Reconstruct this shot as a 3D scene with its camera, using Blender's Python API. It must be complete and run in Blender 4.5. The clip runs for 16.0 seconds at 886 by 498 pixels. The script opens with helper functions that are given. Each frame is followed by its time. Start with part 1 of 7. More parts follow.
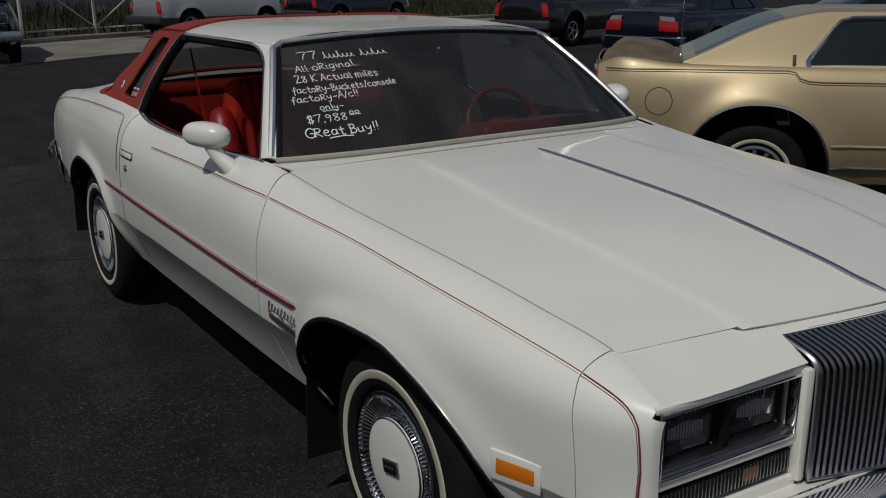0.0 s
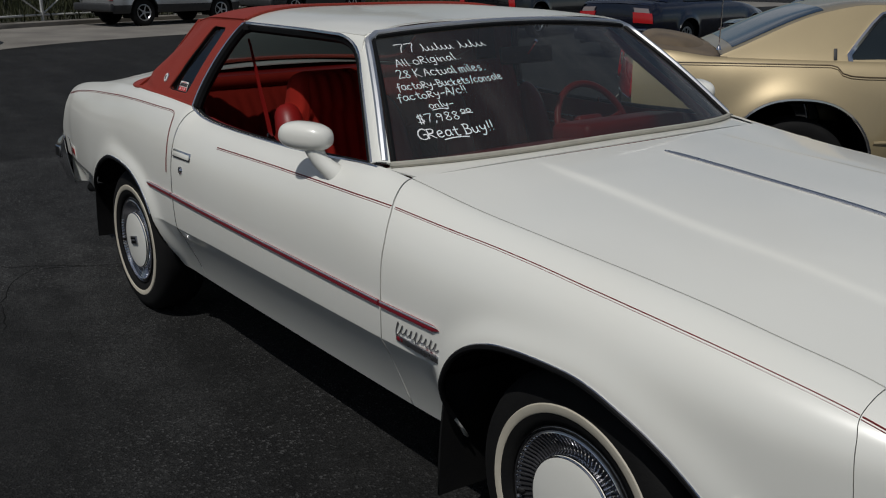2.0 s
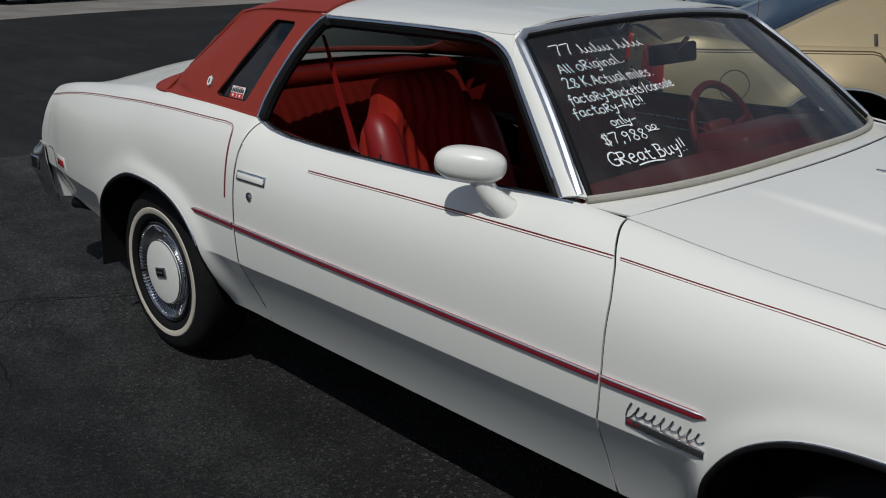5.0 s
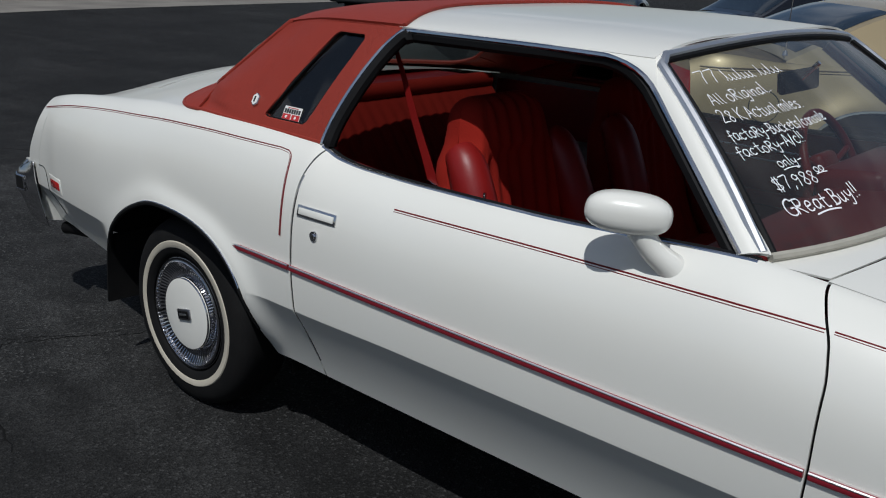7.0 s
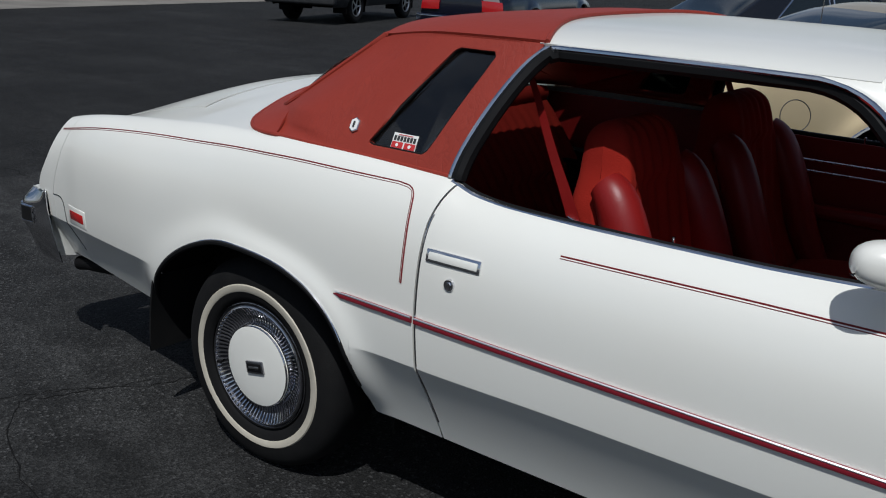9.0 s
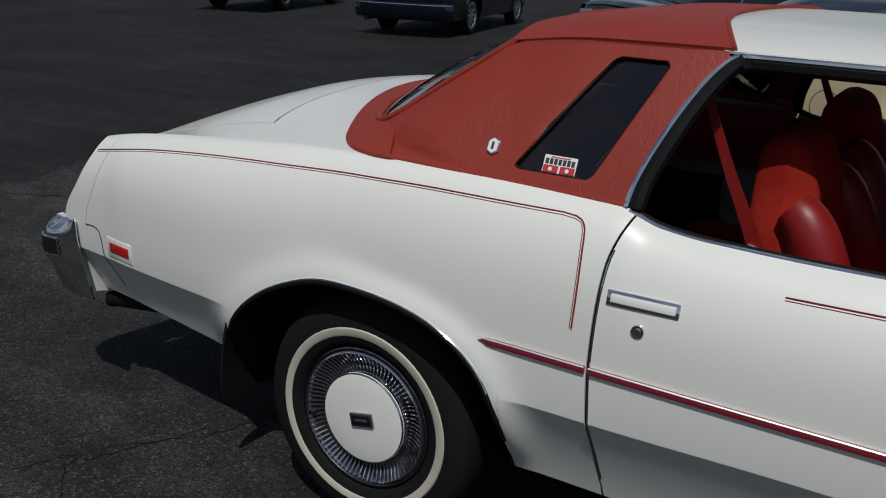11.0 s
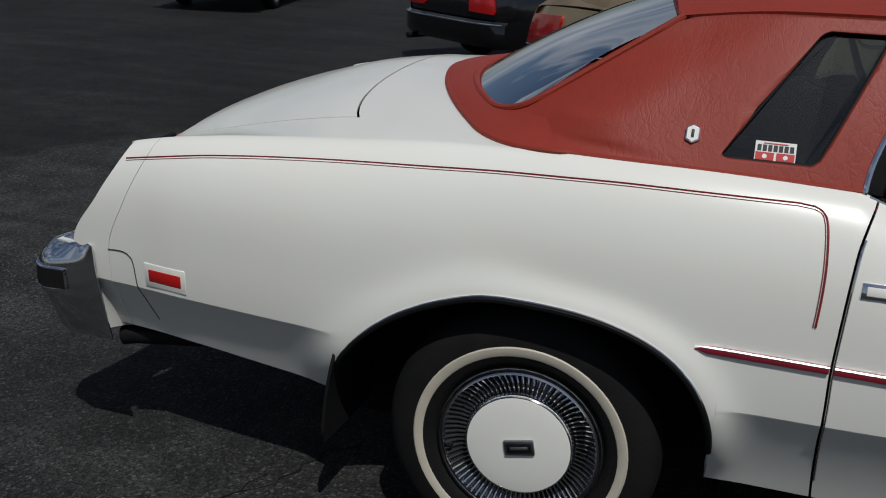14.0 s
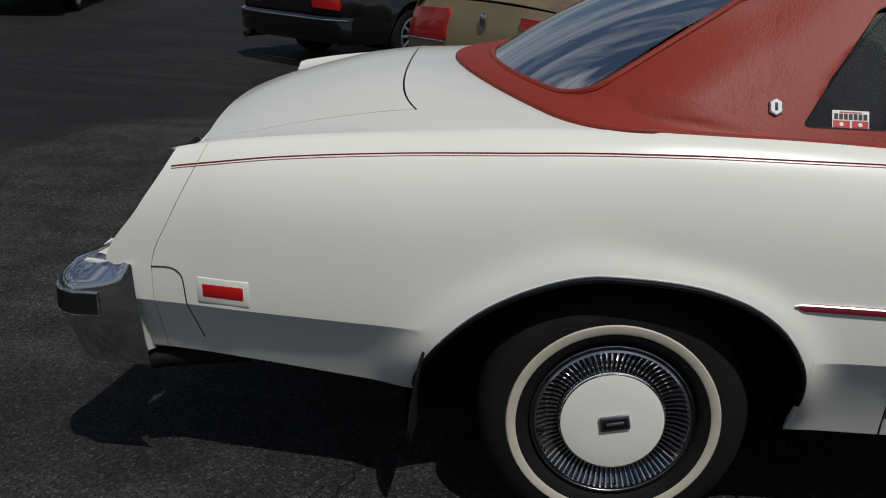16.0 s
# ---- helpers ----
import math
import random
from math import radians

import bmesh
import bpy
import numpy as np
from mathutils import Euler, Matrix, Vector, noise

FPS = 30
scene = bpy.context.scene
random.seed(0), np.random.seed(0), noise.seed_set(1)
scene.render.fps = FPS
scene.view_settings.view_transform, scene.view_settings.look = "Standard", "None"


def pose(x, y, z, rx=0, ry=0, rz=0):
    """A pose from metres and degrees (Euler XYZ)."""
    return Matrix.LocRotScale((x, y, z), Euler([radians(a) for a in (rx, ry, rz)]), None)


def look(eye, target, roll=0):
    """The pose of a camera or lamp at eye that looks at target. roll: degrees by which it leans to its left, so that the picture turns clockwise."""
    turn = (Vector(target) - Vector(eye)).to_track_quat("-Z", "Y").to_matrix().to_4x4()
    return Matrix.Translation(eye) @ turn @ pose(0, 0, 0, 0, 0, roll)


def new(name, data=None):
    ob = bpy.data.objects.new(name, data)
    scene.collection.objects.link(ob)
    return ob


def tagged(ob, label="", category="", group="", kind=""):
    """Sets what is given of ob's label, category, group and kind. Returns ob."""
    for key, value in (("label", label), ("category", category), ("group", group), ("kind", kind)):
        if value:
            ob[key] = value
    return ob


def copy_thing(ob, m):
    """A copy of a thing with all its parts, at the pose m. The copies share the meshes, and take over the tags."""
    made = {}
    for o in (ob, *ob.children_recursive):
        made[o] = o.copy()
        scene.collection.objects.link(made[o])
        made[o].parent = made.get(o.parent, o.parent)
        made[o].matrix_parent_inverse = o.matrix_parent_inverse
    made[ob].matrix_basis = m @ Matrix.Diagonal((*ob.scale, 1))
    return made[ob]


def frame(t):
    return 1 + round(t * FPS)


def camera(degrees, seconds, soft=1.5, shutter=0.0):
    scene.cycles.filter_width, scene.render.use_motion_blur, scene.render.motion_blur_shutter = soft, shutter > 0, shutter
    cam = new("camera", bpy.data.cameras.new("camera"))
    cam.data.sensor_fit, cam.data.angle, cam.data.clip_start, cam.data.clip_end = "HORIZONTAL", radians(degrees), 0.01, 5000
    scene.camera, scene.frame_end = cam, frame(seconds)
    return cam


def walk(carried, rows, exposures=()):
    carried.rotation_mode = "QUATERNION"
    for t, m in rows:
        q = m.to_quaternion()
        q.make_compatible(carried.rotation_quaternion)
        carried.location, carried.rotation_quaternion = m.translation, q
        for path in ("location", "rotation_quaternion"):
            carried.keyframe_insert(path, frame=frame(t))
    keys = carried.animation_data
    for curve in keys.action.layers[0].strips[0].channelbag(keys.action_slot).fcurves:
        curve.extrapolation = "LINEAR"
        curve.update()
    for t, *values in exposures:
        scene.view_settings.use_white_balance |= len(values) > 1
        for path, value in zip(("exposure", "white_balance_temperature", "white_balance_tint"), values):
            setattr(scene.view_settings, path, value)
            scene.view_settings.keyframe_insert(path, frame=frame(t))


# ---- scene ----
cam = camera(51.2, 16.0, soft=1.1)
PATH = [
    (0, (4.730, -2.032, 1.569), (3.139, -0.958, 1.009), -0.41),
    (0.5, (4.627, -2.106, 1.558), (3.041, -1.026, 0.991), 0.12),
    (1, (4.472, -2.161, 1.559), (2.906, -1.055, 0.990), 0.24),
    (1.5, (4.337, -2.221, 1.550), (2.780, -1.103, 0.978), 1.45),
    (2, (4.172, -2.330, 1.558), (2.658, -1.159, 0.978), 0.21),
    (2.5, (4.046, -2.438, 1.563), (2.559, -1.232, 0.983), -0.41),
    (3, (3.928, -2.478, 1.552), (2.466, -1.252, 0.952), 0.40),
    (3.5, (3.744, -2.476, 1.573), (2.303, -1.224, 0.975), -0.06),
    (4, (3.588, -2.483, 1.575), (2.146, -1.234, 0.975), 0.78),
    (4.2, (3.523, -2.495, 1.571), (2.098, -1.231, 0.962), 1.07),
    (6.3, (2.814, -2.572, 1.596), (1.551, -1.148, 0.982), 0.20),
    (6.5, (2.768, -2.558, 1.562), (1.508, -1.123, 0.969), 1.40),
    (7, (2.633, -2.577, 1.565), (1.375, -1.147, 0.953), 2.11),
    (7.5, (2.466, -2.613, 1.569), (1.264, -1.142, 0.942), 1.66),
    (8, (2.265, -2.622, 1.565), (1.091, -1.120, 0.960), 1.03),
    (8.5, (2.116, -2.655, 1.556), (0.958, -1.138, 0.956), 2.03),
    (10.8, (1.354, -2.724, 1.579), (0.390, -1.091, 0.944), 1.81),
    (11, (1.299, -2.732, 1.566), (0.335, -1.097, 0.933), 2.11),
    (11.5, (1.154, -2.709, 1.546), (0.240, -1.057, 0.887), 2.00),
    (12, (0.981, -2.679, 1.545), (0.123, -0.999, 0.881), 1.75),
    (12.5, (0.836, -2.701, 1.553), (0.046, -0.998, 0.864), 2.87),
    (13, (0.636, -2.789, 1.554), (-0.038, -1.033, 0.873), 2.77),
    (13.5, (0.476, -2.848, 1.517), (-0.098, -1.050, 0.855), 2.36),
    (14, (0.326, -2.845, 1.514), (-0.180, -1.028, 0.847), 2.63),
    (14.5, (0.166, -2.836, 1.490), (-0.255, -0.995, 0.831), 1.70),
    (15, (0.022, -2.833, 1.503), (-0.318, -0.973, 0.851), 2.79),
    (15.5, (-0.177, -2.899, 1.472), (-0.370, -1.011, 0.841), 2.55),
    (16, (-0.350, -2.952, 1.465), (-0.427, -1.064, 0.810), 2.31),
]
walk(cam, [(t, look(eye, target, roll)) for t, eye, target, roll in PATH], exposures=[(0, -1.02, 6400, 10), (2, -0.74, 6300, 10), (3.5, -0.58, 6230, 10), (6.5, -0.46, 6020, 10), (7.2, -0.38, 5990, 10), (8.5, -0.24, 5960, 10), (11, -0.52, 6120, 10), (12, -0.66, 6120, 10), (14.5, -0.47, 6260, 10), (16, -0.54, 6340, 10)])

# ---- light ----
SUN_TO = Vector((0.27, -0.54, 1.0)).normalized()
world = bpy.data.worlds.new("sky_world")
scene.world = world
world.use_nodes = True
wn = world.node_tree.nodes
sky = wn.new("ShaderNodeTexSky")
sky.sky_type = "NISHITA"
sky.sun_disc = False
sky.sun_elevation = math.asin(SUN_TO.z)
sky.sun_rotation = math.atan2(SUN_TO.x, SUN_TO.y)
sky.air_density, sky.dust_density = 1.0, 1.2
wn["Background"].inputs["Strength"].default_value = 0.055
# thin streaky clouds
wl = world.node_tree.links
sky_co, sky_map, cloud = wn.new("ShaderNodeTexCoord"), wn.new("ShaderNodeMapping"), wn.new("ShaderNodeTexNoise")
sky_map.inputs["Scale"].default_value = (1.0, 2.2, 3.6)
sky_map.inputs["Rotation"].default_value = (0.2, 0.1, 0.7)
cloud.inputs["Scale"].default_value, cloud.inputs["Detail"].default_value, cloud.inputs["Distortion"].default_value = 2.6, 7, 0.8
cloud_amount, cloud_mix = wn.new("ShaderNodeMapRange"), wn.new("ShaderNodeMix")
cloud_amount.inputs["From Min"].default_value, cloud_amount.inputs["From Max"].default_value, cloud_amount.inputs["To Max"].default_value = 0.46, 0.74, 0.85
cloud_mix.data_type = "RGBA"
cloud_mix.inputs["B"].default_value = (10.0, 10.2, 10.6, 1)
wl.new(sky_co.outputs["Generated"], sky_map.inputs["Vector"])
wl.new(sky_map.outputs["Vector"], cloud.inputs["Vector"])
wl.new(cloud.outputs["Fac"], cloud_amount.inputs["Value"])
wl.new(cloud_amount.outputs["Result"], cloud_mix.inputs["Factor"])
wl.new(sky.outputs["Color"], cloud_mix.inputs["A"])
wl.new(cloud_mix.outputs["Result"], wn["Background"].inputs["Color"])
sun = new("sun", bpy.data.lights.new("sun", "SUN"))
sun.data.energy, sun.data.angle, sun.data.color = 3.7, radians(0.55), (1.0, 0.965, 0.90)
sun.matrix_world = look(SUN_TO * 30, (0, 0, 0))


# ---- materials ----
def material(name, color, rough=0.5, metal=0.0, coat=0.0, spec=0.5):
    m = bpy.data.materials.new(name)
    m.use_nodes = True
    b = m.node_tree.nodes["Principled BSDF"]
    b.inputs["Base Color"].default_value = (*color, 1)
    b.inputs["Roughness"].default_value = rough
    b.inputs["Metallic"].default_value = metal
    b.inputs["Coat Weight"].default_value = coat
    b.inputs["Coat Roughness"].default_value = 0.04
    b.inputs["Specular IOR Level"].default_value = spec
    return m


def noisy(m, scale, amount, other, detail=5.0, bump=0.0, bump_scale=None, rough_var=0.0, stretch=(1, 1, 1)):
    """Mottles a material's colour towards another by noise in object space, with an optional fine relief."""
    t = m.node_tree
    b = t.nodes["Principled BSDF"]
    co = t.nodes.new("ShaderNodeTexCoord")
    mp = t.nodes.new("ShaderNodeMapping")
    mp.inputs["Scale"].default_value = stretch
    t.links.new(co.outputs["Object"], mp.inputs["Vector"])
    n = t.nodes.new("ShaderNodeTexNoise")
    n.inputs["Scale"].default_value, n.inputs["Detail"].default_value = scale, detail
    t.links.new(mp.outputs["Vector"], n.inputs["Vector"])
    ramp = t.nodes.new("ShaderNodeMapRange")
    ramp.inputs["From Min"].default_value, ramp.inputs["From Max"].default_value = 0.35, 0.7
    ramp.inputs["To Max"].default_value = amount
    t.links.new(n.outputs["Fac"], ramp.inputs["Value"])
    mix = t.nodes.new("ShaderNodeMix")
    mix.data_type = "RGBA"
    mix.inputs["A"].default_value = b.inputs["Base Color"].default_value
    mix.inputs["B"].default_value = (*other, 1)
    t.links.new(ramp.outputs["Result"], mix.inputs["Factor"])
    t.links.new(mix.outputs["Result"], b.inputs["Base Color"])
    if rough_var:
        rr = t.nodes.new("ShaderNodeMapRange")
        base = b.inputs["Roughness"].default_value
        rr.inputs["To Min"].default_value, rr.inputs["To Max"].default_value = base - rough_var, base + rough_var
        t.links.new(n.outputs["Fac"], rr.inputs["Value"])
        t.links.new(rr.outputs["Result"], b.inputs["Roughness"])
    if bump:
        n2 = t.nodes.new("ShaderNodeTexNoise")
        n2.inputs["Scale"].default_value, n2.inputs["Detail"].default_value = bump_scale or scale * 8, 4
        t.links.new(mp.outputs["Vector"], n2.inputs["Vector"])
        bp = t.nodes.new("ShaderNodeBump")
        bp.inputs["Strength"].default_value, bp.inputs["Distance"].default_value = bump, 0.004
        t.links.new(n2.outputs["Fac"], bp.inputs["Height"])
        t.links.new(bp.outputs["Normal"], b.inputs["Normal"])
    return m


def glass(name, tint, gloss=0.02, dust=0.0, ior=1.6):
    m = bpy.data.materials.new(name)
    m.use_nodes = True
    t = m.node_tree
    t.nodes.clear()
    out, mix = t.nodes.new("ShaderNodeOutputMaterial"), t.nodes.new("ShaderNodeMixShader")
    tr, gl, fr = t.nodes.new("ShaderNodeBsdfTransparent"), t.nodes.new("ShaderNodeBsdfGlossy"), t.nodes.new("ShaderNodeFresnel")
    tr.inputs["Color"].default_value = (*tint, 1)
    gl.inputs["Roughness"].default_value = gloss
    fr.inputs["IOR"].default_value = ior
    veil, film = t.nodes.new("ShaderNodeMixShader"), t.nodes.new("ShaderNodeBsdfDiffuse")
    veil.inputs[0].default_value = dust
    film.inputs["Color"].default_value = (0.55, 0.55, 0.53, 1)
    for a, b in ((fr.outputs[0], mix.inputs[0]), (tr.outputs[0], veil.inputs[1]), (film.outputs[0], veil.inputs[2]), (veil.outputs[0], mix.inputs[1]), (gl.outputs[0], mix.inputs[2]), (mix.outputs[0], out.inputs[0])):
        t.links.new(a, b)
    return m


PAINT = noisy(material("cream_white_paint", (0.80, 0.795, 0.735), 0.30, 0, 0.6), 2.2, 0.30, (0.76, 0.735, 0.655))
CHROME = noisy(material("chrome", (0.80, 0.80, 0.82), 0.09, 1.0), 14, 0.3, (0.55, 0.55, 0.58), rough_var=0.05)
BRIGHT = noisy(material("brushed_bright_trim", (0.72, 0.72, 0.74), 0.28, 1.0), 20, 0.35, (0.5, 0.5, 0.52), rough_var=0.08)
RUBBER = noisy(material("black_rubber", (0.006, 0.006, 0.0063), 0.8, spec=0.2), 12, 0.6, (0.011, 0.0105, 0.010), bump=0.25, bump_scale=160)
SEAL = material("black_weatherstrip", (0.006, 0.006, 0.0065), 0.6, spec=0.18)
DARK = material("black_underbody", (0.008, 0.008, 0.008), 0.9, spec=0.1)
WHITEWALL = noisy(material("whitewall_rubber", (0.52, 0.48, 0.39), 0.6), 30, 0.4, (0.42, 0.38, 0.30))
STRIPE = material("dark_red_pinstripe", (0.20, 0.018, 0.022), 0.35)
STRIP_RED = noisy(material("red_vinyl_side_strip", (0.24, 0.016, 0.028), 0.3), 20, 0.3, (0.17, 0.012, 0.02))
AMBER = material("amber_lens", (0.75, 0.20, 0.012), 0.15, 0, 0.8)
RED_LENS = material("red_lens", (0.50, 0.010, 0.010), 0.15, 0, 0.8)
CLEAR_LENS = material("headlamp_glass", (0.03, 0.033, 0.036), 0.10, 0.0, 0.6)
DARK_CHROME = noisy(material("dull_dark_chrome", (0.36, 0.36, 0.38), 0.32, 1.0), 16, 0.4, (0.20, 0.20, 0.23), rough_var=0.06)
# dark copy of the cover metal: shade between the ribs, put into the colour
GROOVE_SHADE = noisy(material("shaded_wheel_metal", (0.10, 0.10, 0.11), 0.35, 0.8), 16, 0.4, (0.05, 0.05, 0.055))
AMBER_DIM = material("amber_bulb_behind_ribs", (0.22, 0.07, 0.015), 0.3)
GLASS = glass("tinted_window_glass", (0.55, 0.60, 0.58), dust=0.035)
REAR_GLASS = glass("rear_window_glass", (0.32, 0.38, 0.38), dust=0.02, ior=1.27)
OPERA_GLASS = glass("opera_window_glass", (0.32, 0.38, 0.38), dust=0.01, ior=1.75)
LENS_GLASS = glass("headlamp_lens_glass", (0.80, 0.82, 0.82), 0.05, dust=0.05)
RIB_GLASS = material("frosted_lens_rib", (0.45, 0.47, 0.48), 0.25, 0.3)
LAMP_MIRROR = noisy(material("lamp_reflector_metal", (0.62, 0.63, 0.65), 0.16, 1.0), 22, 0.5, (0.40, 0.41, 0.43), rough_var=0.06)
SATIN_TRIM = noisy(material("polished_window_trim", (0.90, 0.90, 0.91), 0.40, 1.0), 20, 0.3, (0.72, 0.72, 0.74), rough_var=0.06)
FOOT_TRIM = noisy(material("dull_tan_rubber_strip", (0.40, 0.38, 0.32), 0.55), 24, 0.4, (0.28, 0.27, 0.23))
CHALK = material("white_window_marker", (0.80, 0.81, 0.82), 0.9)
STICKER_WHITE = material("sticker_white", (0.78, 0.77, 0.74), 0.5)
STICKER_RED = material("sticker_red", (0.52, 0.03, 0.03), 0.5)
INK = material("dark_ink", (0.03, 0.03, 0.03), 0.6)


def vinyl_material():
    """Leather-grained vinyl, crazed by age into soft cells with a few longer creases."""
    m = material("grained_red_vinyl", (0.265, 0.030, 0.016), 0.56, spec=0.40)
    t = m.node_tree
    b = t.nodes["Principled BSDF"]
    co = t.nodes.new("ShaderNodeTexCoord")

    def op(kind, a, c):
        q = t.nodes.new("ShaderNodeMath")
        q.operation = kind
        for k, x in enumerate((a, c)):
            if isinstance(x, float):
                q.inputs[k].default_value = x
            else:
                t.links.new(x, q.inputs[k])
        return q.outputs[0]

    def field(scale, stretch, detail, lo, hi, distort=0.0):
        mp = t.nodes.new("ShaderNodeMapping")
        mp.inputs["Scale"].default_value = stretch
        t.links.new(co.outputs["Object"], mp.inputs["Vector"])
        n = t.nodes.new("ShaderNodeTexNoise")
        n.inputs["Scale"].default_value, n.inputs["Detail"].default_value, n.inputs["Distortion"].default_value = scale, detail, distort
        t.links.new(mp.outputs["Vector"], n.inputs["Vector"])
        r = t.nodes.new("ShaderNodeMapRange")
        r.inputs["From Min"].default_value, r.inputs["From Max"].default_value = lo, hi
        t.links.new(n.outputs["Fac"], r.inputs["Value"])
        return r.outputs["Result"], n

    # wandering cells, longer upright than across
    _, wander = field(9, (1, 1, 1), 3, 0.0, 1.0)
    push = t.nodes.new("ShaderNodeVectorMath")
    push.operation = "MULTIPLY_ADD"
    t.links.new(wander.outputs["Color"], push.inputs[0])
    push.inputs[1].default_value = (0.10, 0.10, 0.10)
    t.links.new(co.outputs["Object"], push.inputs[2])
    cell_map = t.nodes.new("ShaderNodeMapping")
    cell_map.inputs["Scale"].default_value = (1.5, 1.0, 0.6)
    t.links.new(push.outputs[0], cell_map.inputs["Vector"])
    cells = t.nodes.new("ShaderNodeTexVoronoi")
    cells.feature = "DISTANCE_TO_EDGE"
    cells.inputs["Scale"].default_value = 34
    t.links.new(cell_map.outputs["Vector"], cells.inputs["Vector"])
    rim = t.nodes.new("ShaderNodeMapRange")
    rim.inputs["From Max"].default_value = 0.12
    t.links.new(cells.outputs["Distance"], rim.inputs["Value"])
    patch, _ = field(3.2, (1, 1, 0.7), 3, 0.38, 0.62)
    groove = op("MULTIPLY", op("SUBTRACT", 1.0, rim.outputs["Result"]), patch)
    # longer creases where a stretched field crosses its middle
    band, _ = field(8, (3.2, 1.6, 0.7), 3, 0.0, 1.0, 1.3)
    crease = op("SUBTRACT", 1.0, op("MINIMUM", op("MULTIPLY", op("ABSOLUTE", op("SUBTRACT", band, 0.5), 0.0), 26.0), 1.0))
    grain, _ = field(170, (1, 1, 1), 3, 0.3, 0.7)
    soft, _ = field(22, (1.2, 1, 0.9), 4, 0.3, 0.7)
    height = op("SUBTRACT", op("ADD", op("MULTIPLY", grain, 0.20), op("MULTIPLY", soft, 0.55)), op("ADD", op("MULTIPLY", groove, 0.36), op("MULTIPLY", op("MULTIPLY", crease, patch), 0.50)))
    bp = t.nodes.new("ShaderNodeBump")
    bp.inputs["Strength"].default_value, bp.inputs["Distance"].default_value = 0.26, 0.0024
    t.links.new(height, bp.inputs["Height"])
    t.links.new(bp.outputs["Normal"], b.inputs["Normal"])
    mix = t.nodes.new("ShaderNodeMix")
    mix.data_type = "RGBA"
    mix.inputs["A"].default_value = (0.265, 0.030, 0.016, 1)
    mix.inputs["B"].default_value = (0.20, 0.022, 0.012, 1)
    t.links.new(op("MULTIPLY", op("MAXIMUM", groove, op("MULTIPLY", soft, 0.5)), 0.6), mix.inputs["Factor"])
    t.links.new(mix.outputs["Result"], b.inputs["Base Color"])
    return m


VINYL = vinyl_material()
INTERIOR = noisy(material("red_interior_vinyl", (0.22, 0.009, 0.008), 0.42, spec=0.4), 9, 0.4, (0.16, 0.006, 0.006), bump=0.08, bump_scale=180)
CLOTH = noisy(material("red_seat_velour", (0.27, 0.013, 0.006), 0.9, spec=0.2), 6, 0.5, (0.19, 0.008, 0.005), bump=0.3, bump_scale=240)
HEADLINER = noisy(material("dark_red_headliner", (0.12, 0.010, 0.010), 0.9), 8, 0.4, (0.09, 0.008, 0.008))


